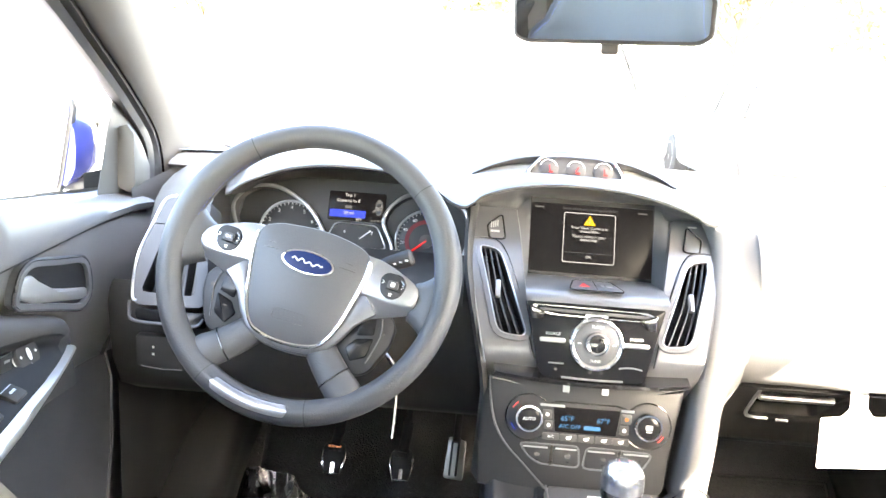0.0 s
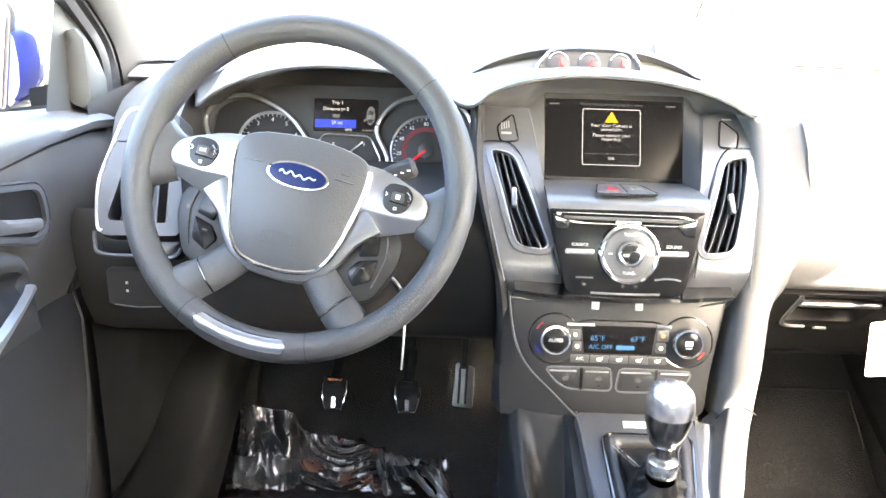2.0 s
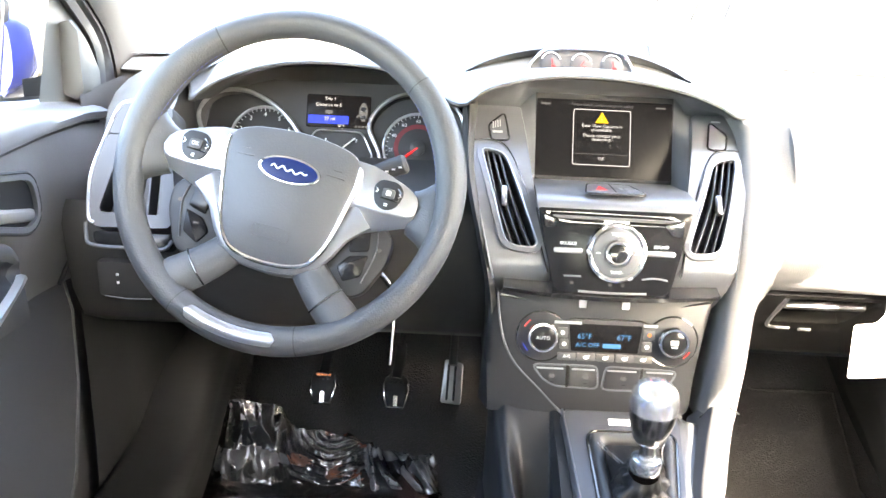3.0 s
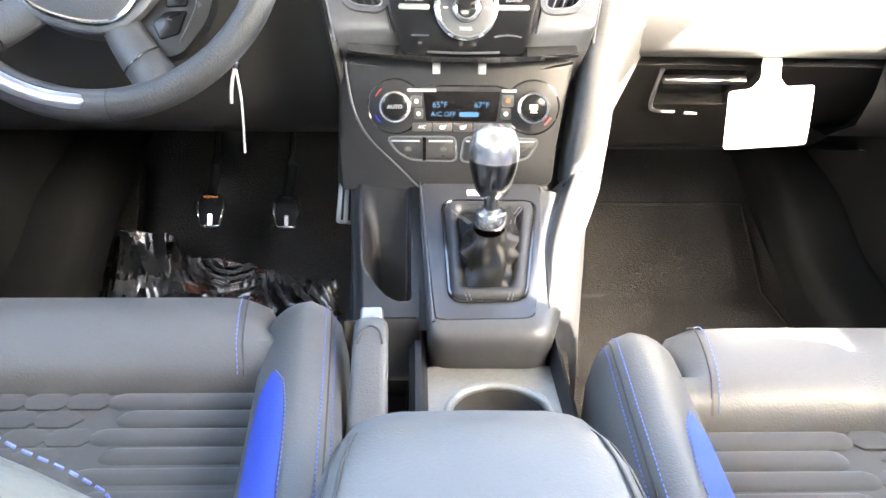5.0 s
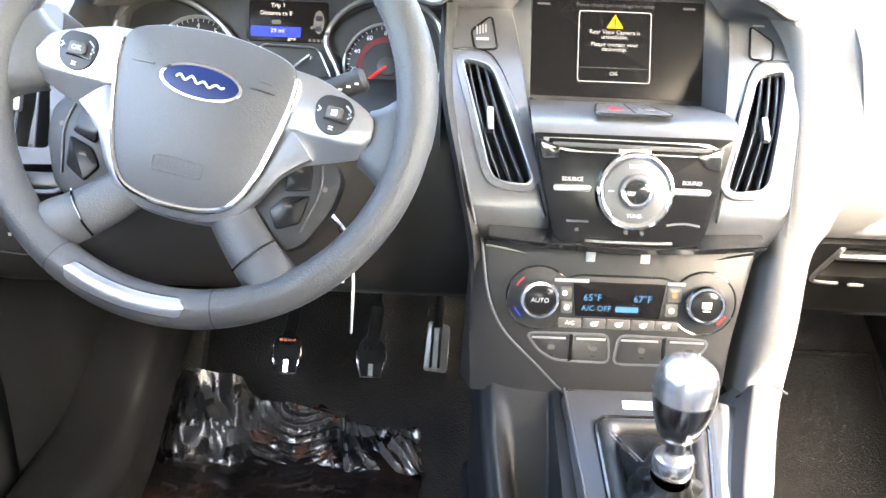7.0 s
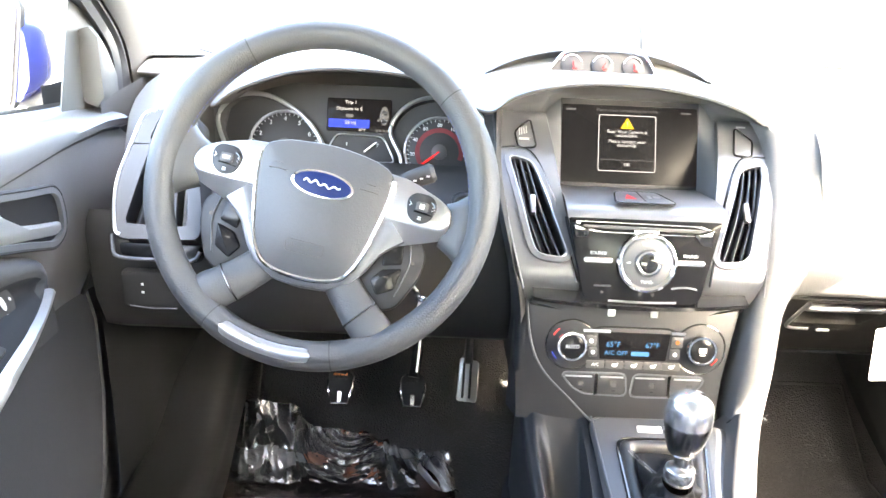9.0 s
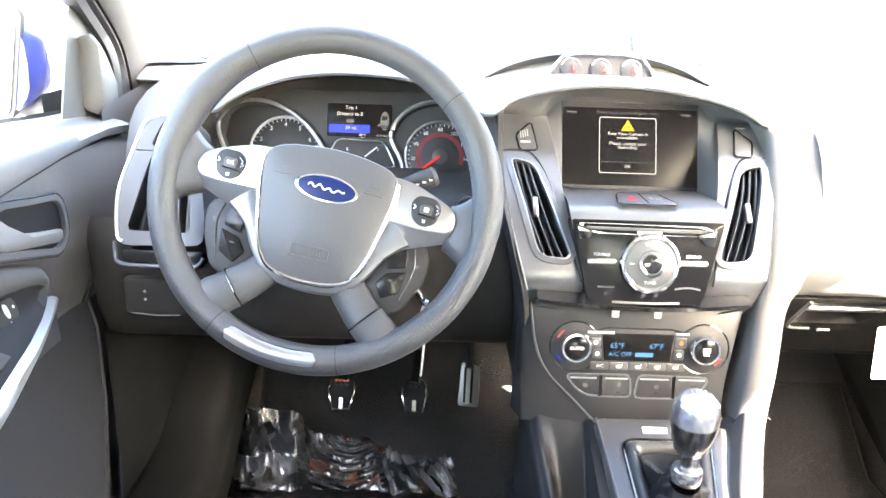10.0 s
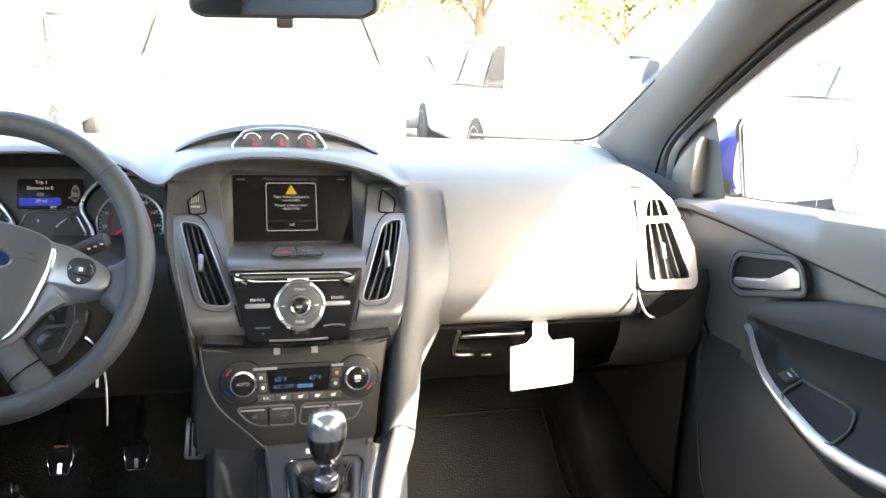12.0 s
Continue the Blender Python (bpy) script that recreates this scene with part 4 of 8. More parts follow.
slab(bm, rounded([(-0.022, -0.018), (-0.008, -0.018), (-0.015, 0.006)], 0.001), 0.0004, HF, 0, 0.0026)
part("red_triangle", bm, RED, hazard)
bm = B()
slab(bm, rect(0.004, 0.013, 0.010, -0.006, 0.001), 0.0004, HF, 0, 0.0026)
slab(bm, rect(0.009, 0.010, 0.019, -0.006, 0.003), 0.0004, HF, 0, 0.0026)
part("parking_symbol", bm, SILVER, hazard)

# audio panel
RF = face(-0.003, 1.040, 0.86, 14)
bm = B()
pan = rounded([(-0.092, 0.041), (-0.068, -0.058), (0.068, -0.058), (0.0905, 0.041)], [0.004, 0.012, 0.012, 0.004], 4)
slab(bm, pan, 0.03, RF, 0.002, 0.0)
audio = part("audio_panel", bm, PIANO, stack, "gloss black audio panel with a chrome dial")
bm = B()
slot = rounded([(-0.083, 0.031), (-0.068, 0.026), (0.064, 0.0245), (0.080, 0.0265), (0.080, 0.0345), (-0.083, 0.0365)], 0.002, 2)
frame_plate(bm, shrink(slot, -0.0012), slot, 0.001, RF @ up(0, 0, 0.0008), 0.0006, 0.0014)
part("disc_slot", bm, CHROME, audio)
bm = B()
box(bm, (0.145, 0.004, 0.002), (0, 0, 0), 0.0008, 1, RF @ up(-0.002, 0.0305, 0.0008, -0.6))
part("slot_flap", bm, HARD, audio)
for s, x, y in ((-1, -0.077, 0.0265), (1, 0.070, 0.0235)):
    bm = B()
    slab(bm, rounded([(x - 0.011, y + 0.010), (x + 0.011, y + 0.002), (x + 0.008, y - 0.008), (x - 0.006, y - 0.009)] if s < 0 else [(x - 0.014, y + 0.002), (x + 0.010, y + 0.010), (x + 0.009, y - 0.012), (x - 0.004, y - 0.010)], 0.003), 0.003, RF, 0.001, 0.0025)
    part("slot_button", bm, GLOSS, audio)
    bm = B()
    slab(bm, rounded([(x - 0.008, y + 0.006), (x + 0.006, y + 0.001), (x - 0.006, y + 0.001)] if s < 0 else [(x - 0.008, y + 0.001), (x + 0.008, y + 0.007), (x + 0.007, y + 0.001)], 0.001, 2), 0.0008, RF, 0, 0.0032)
    part("bright_corner", bm, SILVER, audio)
bm = B()
for k in range(4):
    box(bm, (0.0068, 0.004, 0.0004), (0, 0, 0), 0.0003, 1, RF @ up(-0.0105 + 0.0074 * k, 0.0318 - 0.0045, 0.0004))
part("maker_mark", bm, WHITE, audio)
KN = RF @ up(0.002, -0.009, 0.0)
bm = B()
turned(bm, [(0.036, -0.002), (0.0362, 0.004), (0.0345, 0.0075), (0.0325, 0.008), (0.0305, 0.0065), (0.029, 0.006)], KN, 56)
ring = part("dial_ring", bm, CHROME, audio, "chrome rotary ring")
bm = B()
turned(bm, [(0.0292, 0.004), (0.029, 0.0068), (0.0285, 0.0075), (0.017, 0.0088), (0.0165, 0.0075)], KN, 48)
part("dial_face", bm, VENTSILVER, ring)
bm = B()
grid(bm, [[KN @ Vector((x, y, h)) for x, y in oval(r, r, 0, 0, 48)] for r, h in ((0.0278, 0.0079), (0.0225, 0.0086), (0.018, 0.0089))], wrap=True)
part("dial_inlay", bm, VENTSILVER, ring)
bm = B()
turned(bm, [(0.0158, 0.004), (0.0156, 0.0125), (0.0148, 0.0145), (0.0125, 0.015), (0.0105, 0.0138)], KN, 40)
knob = part("volume_knob", bm, CHROME, ring, "chrome volume knob")
bm = B()
turned(bm, [(0.0112, 0.010), (0.0108, 0.0142), (0.009, 0.0148)], KN, 32)
part("knob_cap", bm, GLOSS, ring)
for txt, y in (("TUNE+", 0.0222), ("TUNE-", -0.0222)):
    bm = B()
    lettering(bm, txt, 0.0052, KN @ up(0, y, 0.0089), 0.0001)
    part("dial_text", bm, WHITE, ring)
for x in (-0.0225, 0.0225):
    bm = B()
    box(bm, (0.005, 0.0012, 0.0002), (0, 0, 0), 0, 1, KN @ up(x, 0, 0.0089))
    part("seek_mark", bm, WHITE, ring)
for k in range(6):
    a = radians(60 * k)
    bm = B()
    box(bm, (0.006, 0.0025, 0.001), (0, 0, 0), 0.0003, 1, KN @ up(0.0335 * math.cos(a), 0.0335 * math.sin(a), 0.0082, math.degrees(a) + 90))
    part("grip_rib", bm, SILVER, ring)
for x, txt in ((-0.0545, "SOURCE"), (0.0545, "SOUND")):
    bm = B()
    slab(bm, rect(0.034, 0.0062, x, -0.008, 0.003), 0.002, RF, 0.0008, 0.0022)
    b_ = part("bar_button", bm, SILVER, audio)
    bm = B()
    lettering(bm, txt, 0.0052, RF @ up(x, 0.0, 0.0003), 0.0001)
    part("button_text", bm, WHITE, b_)
for x0, x1, y in ((-0.058, -0.038, -0.038), (0.034, 0.064, -0.039)):
    bm = B()
    tube(bm, [RF @ Vector((x0 + (x1 - x0) * k / 8, y + (0.002 * math.sin(math.pi * k / 8) if x0 > 0 else 0), 0.001)) for k in range(9)], 0.0016, seg=6, flat=0.6)
    part("lower_key", bm, SILVER, audio)
for x, y in ((-0.048, -0.046), (0.012, -0.047), (-0.003, -0.047)):
    bm = B()
    box(bm, (0.004, 0.003, 0.0003), (0, 0, 0), 0, 1, RF @ up(x, y, 0.0003))
    part("key_symbol", bm, LITGREY, audio)
bm = B()
tube(bm, [RF @ Vector((-0.04 + 0.08 * k / 10, -0.0555 - 0.001 * math.sin(math.pi * k / 10), 0.0015)) for k in range(11)], 0.0014, seg=6)
part("bottom_line", bm, SILVER, audio)

# chin, tray gap and climate panel
bm = B()
rows = []
for k in range(25):
    x = -0.131 + 0.256 * k / 24
    w = 1 - abs((x + 0.003) / 0.128) ** 2
    rows.append([(x, 1.045, 0.812 - 0.004 * w), (x, 1.026 - 0.004 * w, 0.807 - 0.006 * w), (x, 1.028 - 0.004 * w, 0.802 - 0.007 * w), (x, 1.05, 0.798 - 0.007 * w), (x, 1.12, 0.797)])
grid(bm, rows)
part("chin", bm, GLOSS, stack, "", 60)
tray = [(-0.132, 0.790), (-0.06, 0.779), (0.0, 0.776), (0.06, 0.779), (0.124, 0.792)]
bm = B()
line = curve([(x, 1.047, z) for x, z in tray], 32)
tube(bm, line, 0.0017, seg=6)
part("tray_line", bm, GLOSS, stack)
for x in (-0.03, 0.022):
    bm = B()
    box(bm, (0.009, 0.004, 0.012), (x - 0.002, 1.045, 0.784), 0.0012)
    part("tray_clip", bm, PEARL, stack)
KF = face(-0.002, 1.037, 0.742, 11.3)
panel = rounded([(-0.134, 0.055), (-0.127, 0.01), (-0.118, -0.018), (-0.104, -0.040), (-0.075, -0.068), (-0.046, -0.096), (0.108, -0.092), (0.112, -0.04), (0.120, 0.01), (0.128, 0.055)], 0.012, 3)
bm = B()
slab(bm, panel, 0.05, KF, 0.003, 0.0)
climate = part("climate_panel", bm, CONSOLE, stack, "charcoal climate control panel")
bm = B()
edge = curve([(-0.134, 0.055, 0.0), (-0.1275, 0.01, 0), (-0.1185, -0.018, 0), (-0.104, -0.040, 0), (-0.075, -0.068, 0), (-0.046, -0.097, 0)], 30)
tube(bm, [KF @ p for p in edge], 0.0014, seg=8)
part("bright_trim", bm, VENTSILVER, climate, "thin satin trim line")
bm = B()
rows = []
for p in edge:
    q = KF @ p
    w = max(0.0, min(1.0, (q.z - 0.647) / 0.15))
    xl = -0.150 + 0.006 * w
    rows.append([(q.x + (xl - q.x) * a, q.y + 0.002 + 0.010 * a * a + (0.030 * (a - 0.9) / 0.1 if a > 0.9 else 0.0), q.z - 0.004 * a) for a in (0.0, 0.2, 0.45, 0.7, 0.9, 0.97, 1.0)])
grid(bm, rows)
part("cheek", bm, CONSOLE, stack, "", 60)
bone = oval(0.031, 0.031, -0.077, 0.0, 26, radians(38), radians(322)) + [(-0.04, -0.0245)] + [(0.04, -0.0245)] + oval(0.031, 0.031, 0.081, 0.0, 26, radians(-142), radians(142)) + [(0.04, 0.0235), (-0.04, 0.0235)]
bm = B()
slab(bm, bone, 0.003, KF, 0.001, 0.0016)
pod_ = part("control_plate", bm, CONSOLE, climate)
bm = B()
tube(bm, [KF @ Vector((x, y, 0.001)) for x, y in resample(bone, 96)], 0.0012, closed=True, seg=6)
part("plate_gap", bm, GLOSS, pod_)
for x, txt in ((-0.077, "AUTO"), (0.081, "")):
    N = KF @ up(x, 0.0, 0.0016)
    bm = B()
    turned(bm, [(0.0188, 0.0), (0.0186, 0.009), (0.0175, 0.0108), (0.0155, 0.011), (0.0145, 0.0098)], N, 44)
    kn = part("temperature_knob", bm, CHROME, pod_, "chrome-ringed temperature knob")
    bm = B()
    turned(bm, [(0.0146, 0.006), (0.0144, 0.0102), (0.0135, 0.0108)], N, 36)
    part("knob_face", bm, PIANO, kn)
    bm = B()
    if txt:
        lettering(bm, txt, 0.0062, N @ up(0, 0, 0.011), 0.0001)
    else:
        box(bm, (0.009, 0.006, 0.0003), (0, 0, 0), 0, 1, N @ up(0, 0.001, 0.011))
        box(bm, (0.007, 0.0012, 0.0003), (0, 0, 0), 0, 1, N @ up(0, -0.0045, 0.011))
    part("knob_mark", bm, WHITE, kn)
    for a0, mat_ in ((radians(140), RED), (radians(215), LITBLUE)) if x < 0 else ((radians(-40), RED),):
        bm = B()
        tube(bm, [N @ Vector((px, py, 0.0004)) for px, py in oval(0.0245, 0.0245, 0, 0, 7, a0 - 0.22, a0 + 0.22)], 0.0014, seg=5, flat=0.5)
        part("warm_mark" if mat_ is RED else "cool_mark", bm, mat_, kn)
bm = B()
slab(bm, rounded([(-0.041, -0.0165), (0.040, -0.0165), (0.044, 0.0175), (-0.045, 0.0175)], 0.002), 0.002, KF, 0.0005, 0.0022)
cd = part("climate_display", bm, SCREEN, pod_, "dark climate display with cyan digits")
for txt, size, x, y in (("65°F", 0.0095, -0.0255, 0.002), ("67°F", 0.0095, 0.0225, 0.002), ("A/C OFF", 0.0078, -0.0215, -0.0085)):
    bm = B()
    lettering(bm, txt, size, KF @ up(x, y, 0.0023), 0.0001)
    part("readout", bm, CYAN, cd)
bm = B()
slab(bm, rect(0.022, 0.0055, 0.008, -0.0085, 0.001), 0.0002, KF, 0, 0.0024)
part("fan_bar", bm, CYAN, cd)
for i, x in enumerate((-0.046, -0.0225, 0.001, 0.0245, 0.047)):
    bm = B()
    slab(bm, rect(0.0222, 0.0095, x, -0.0232, 0.0015), 0.002, KF, 0.0006, 0.0034)
    k_ = part("mode_key", bm, HARD, pod_)
    bm = B()
    if i == 0:
        lettering(bm, "A/C", 0.0055, KF @ up(x, -0.0232, 0.0035), 0.0001)
    else:
        slab(bm, oval(0.0036, 0.0022, x, -0.0235, 12), 0.0002, KF, 0, 0.0037)
        box(bm, (0.003, 0.0012, 0.0002), (0, 0, 0), 0, 1, KF @ up(x + 0.003, -0.0215, 0.0036, 35))
    part("key_mark", bm, WHITE, k_)
for x, y, w, h in ((-0.0525, 0.006, 0.0125, 0.0125), (-0.050, -0.008, 0.0105, 0.012), (0.0525, 0.0075, 0.0135, 0.013), (0.0505, -0.0075, 0.012, 0.0125)):
    bm = B()
    slab(bm, rect(w, h, x, y, 0.002), 0.002, KF, 0.0006, 0.0034)
    k_ = part("side_key", bm, HARD, pod_)
    bm = B()
    slab(bm, oval(0.0026, 0.0026, x, y, 12), 0.0002, KF, 0, 0.0037)
    part("key_mark", bm, COPPER if (x > 0 and y > 0) else WHITE, k_)
for x0, x1 in ((-0.063, -0.03), (0.045, 0.062)):
    bm = B()
    box(bm, (x1 - x0, 0.0035, 0.001), (0, 0, 0), 0.0004, 1, KF @ up((x0 + x1) / 2, 0.0185, 0.0028))
    part("status_lamp", bm, SILVER, pod_)
# lower switch rows
for sx, pts in ((-1, [(-0.086, -0.036), (-0.008, -0.0355), (-0.006, -0.062), (-0.058, -0.0605), (-0.072, -0.053)]), (1, [(0.004, -0.0355), (0.090, -0.0375), (0.078, -0.058), (0.060, -0.062), (0.0, -0.063)])):
    o = rounded(pts, 0.006, 4)
    bm = B()
    frame_plate(bm, shrink(o, -0.0022), o, 0.002, KF @ up(0, 0, 0.0012), 0.001, 0.003)
    sw = part("switch_frame", bm, PLATE, climate)
    cut = -0.043 if sx < 0 else 0.047
    for a, b in ((min(p[0] for p in pts), cut - 0.0008), (cut + 0.0008, max(p[0] for p in pts))):
        q = [(min(max(x, a), b), y) for x, y in resample(o, 60)]
        q2 = [p for i, p in enumerate(q) if (Vector(p) - Vector(q[i - 1])).length > 1e-5]
        bm = B()
        slab(bm, shrink(q2, 0.0008), 0.002, KF, 0.0006, 0.0014)
        key = part("switch", bm, CONSOLE, sw)
        bm = B()
        box(bm, ((b - a) * 0.78, 0.0022, 0.0008), (0, 0, 0), 0.0003, 1, KF @ up((a + b) / 2, -0.0392, 0.0016))
        part("switch_lip", bm, SILVER, key)
        bm = B()
        slab(bm, rect(0.007, 0.005, (a + b) / 2 + 0.003, -0.0485, 0.001), 0.0002, KF, 0, 0.0017)
        box(bm, (0.004, 0.0012, 0.0002), (0, 0, 0), 0, 1, KF @ up((a + b) / 2 + 0.003, -0.0565, 0.0016))
        part("switch_mark", bm, LITGREY, key)
# side strips that run from the dashboard down to the tunnel
STRIP = [(0.179, 1.168, 1.0005), (0.184, 1.160, 0.990), (0.187, 1.142, 0.965), (0.180, 1.097, 0.91), (0.168, 1.055, 0.85), (0.158, 1.036, 0.795), (0.151, 1.016, 0.735), (0.144, 1.004, 0.678), (0.141, 0.998, 0.655), (0.138, 1.0, 0.62), (0.134, 1.01, 0.57)]
bm = B()
rows = []
for p in curve(STRIP, 60):
    w = 0.020 if p.z > 0.66 else 0.020 - 0.008 * min(1.0, (0.66 - p.z) / 0.08)
    free = [(w * 0.9, 0.010, -0.004), (w * 1.1, 0.022, -0.012), (w * 1.2, 0.05, -0.03), (w * 1.2, 0.12, -0.12), (w * 1.2, 0.3, -0.3)]
    fy = next((y0 + (y1 - y0) * (z0 - p.z) / (z0 - z1) for (y0, z0), (y1, z1) in zip(FASCIA, FASCIA[1:7]) if z1 <= p.z <= z0), 1.074) - p.y
    join = [(w * 1.1, 0.25 * fy + 0.002, 0.0), (w * 1.7, 0.6 * fy + 0.001, 0.0), (w * 2.2, 0.9 * fy + 0.0005, 0.0), (w * 2.7, fy + 0.002, 0.0), (w * 3.2, fy + 0.010, 0.0)]
    mix = min(1.0, max(0.0, (p.z - 0.765) / 0.075))
    mix = mix * mix * (3 - 2 * mix)
    side = [tuple(f + (j - f) * mix for f, j in zip(ff, jj)) for ff, jj in zip(free, join)]
    rows.append([(p.x - w - 0.002, p.y + 0.06, p.z), (p.x - w, p.y + 0.012, p.z), (p.x - w * 0.7, p.y + 0.001, p.z), (p.x, p.y, p.z), (p.x + w * 0.5, p.y + 0.003, p.z)] + [(p.x + dx, p.y + dy, p.z + dz) for dx, dy, dz in side])
grid(bm, rows)
part("side_strip", bm, DASH, stack, "charcoal strip sweeping down to the tunnel", 60)
bm = B()
tube(bm, curve([(0.118, 1.012, 0.655), (0.136, 1.0, 0.678), (0.146, 0.999, 0.6775), (0.160, 1.0, 0.668)], 12), 0.0011, seg=5)
part("strip_joint", bm, GLOSS, stack)
bm = B()
rows = []
for p in curve([(-0.178, 1.160, 1.0), (-0.177, 1.10, 0.93), (-0.158, 1.045, 0.85), (-0.146, 1.03, 0.80), (-0.139, 1.045, 0.74), (-0.137, 1.045, 0.66)], 30):
    rows.append([(p.x + 0.012, p.y + 0.06, p.z), (p.x + 0.006, p.y + 0.012, p.z), (p.x, p.y + 0.008, p.z), (p.x - 0.005, p.y + 0.02, p.z), (p.x - 0.006, p.y + 0.3, p.z)])
grid(bm, rows)
part("side_panel", bm, KNEE, stack, "", 60)

# ---- steering wheel ----
WF = face(-0.375, 1.0, 0.93, 24, turn=-12)
wheel = thing("steering_wheel", "leather-wrapped three-spoke steering wheel turned slightly clockwise", "steering wheel", WF)


def rim_pts(a0, a1, n):
    return [Vector((0.1765 * math.cos(a), 0.1765 * math.sin(a), 0.0)) for a in (radians(a0 + (a1 - a0) * k / (n - 1)) for k in range(n))]


def strip(bm, ends, z, depth=0.012):
    """A curved bar between two edges, softly crowned."""
    rows = []
    for p, q in ends:
        p, q = Vector((*p, 0)), Vector((*q, 0))
        rows.append([p + Vector((0, 0, z - depth)), p + Vector((0, 0, z - 0.0025)), p.lerp(q, 0.04) + Vector((0, 0, z - 0.0006)), p.lerp(q, 0.12) + Vector((0, 0, z)), p.lerp(q, 0.5) + Vector((0, 0, z + 0.0015)), p.lerp(q, 0.88) + Vector((0, 0, z)), p.lerp(q, 0.96) + Vector((0, 0, z - 0.0006)), q + Vector((0, 0, z - 0.0025)), q + Vector((0, 0, z - depth))])
    grid(bm, rows, wrap=True, cap=True)
    return bm


def rim_r(a):
    d = a % 360
    grip = max(math.exp(-((d - 20) / 22) ** 2), math.exp(-((d - 160) / 22) ** 2))
    low = math.exp(-((d - 270) / 26) ** 2)
    return 0.0155 + 0.0020 * grip + 0.0012 * low


for name, a0, a1, mat_ in (("rim_top", 51, 131, LEATHER), ("rim_grip", 131, 243, PERF), ("rim_base", 243, 288, LEATHER), ("rim_grip", 288, 411, PERF)):
    n = int((a1 - a0) / 2.4) + 2
    bm = B()
    pts = rim_pts(a0, a1, n)
    rad = [rim_r(a0 + (a1 - a0) * k / (n - 1)) for k in range(n)]
    tube(bm, pts, rad, seg=22, flat=1.15, up=(0, 0, 1))
    seg_ = part(name, bm, mat_, wheel, "stitched leather rim section")
    bm = B()
    line = [p * ((0.1765 - r * 0.985) / 0.1765) + Vector((0, 0, r * 0.22)) for p, r in zip(pts, rad)]
    if name == "rim_grip":
        run = line[1:26] if a0 == 131 else line[-26:-1]
        dashes(bm, run, 0.0062, 0.0005)
        part("stitching", bm, DARKTHREAD, seg_, "dark blue stitching along the inner edge")
    else:
        bm.free()
    bm = B()
    c = pts[0]
    t = Vector((-c.y, c.x, 0)).normalized() * 0.0007
    tube(bm, [c - t, c + t], rad[0] * 1.012, seg=22, flat=1.15, up=(0, 0, 1))
    part("joint", bm, RUBBER, seg_)
bm = B()
rows = []
for k in range(29):
    w = k / 28
    a = radians(248.0 + 33.5 * w)
    end = min(w, 1 - w) * 34.0 / 57.3 * 0.174
    half = 0.0078 * math.sqrt(max(0.0, 1 - max(0.0, 1 - end / 0.0078) ** 2)) + 0.0004
    row = []
    for q, lift in ((-1.0, -0.003), (-0.97, 0.001), (-0.8, 0.0018), (0.0, 0.002), (0.8, 0.0018), (0.97, 0.001), (1.0, -0.003)):
        d = half * q
        r = 0.1765 - 0.001 + d
        row.append((r * math.cos(a), r * math.sin(a), 0.0182 * math.sqrt(max(0.1, 1 - (d / 0.0165) ** 2)) + lift))
    rows.append(row)
grid(bm, rows)
plate = part("badge_plate", bm, SILVER, wheel, "satin metal plate on the lower rim")
bm = B()
groove = [Vector(r[0]) for r in rows] + [Vector(r[-1]) for r in rows[::-1]]
tube(bm, [p + Vector((0, 0, 0.0022)) for p in groove[::2]], 0.0012, closed=True, seg=6)
part("plate_groove", bm, RUBBER, plate)

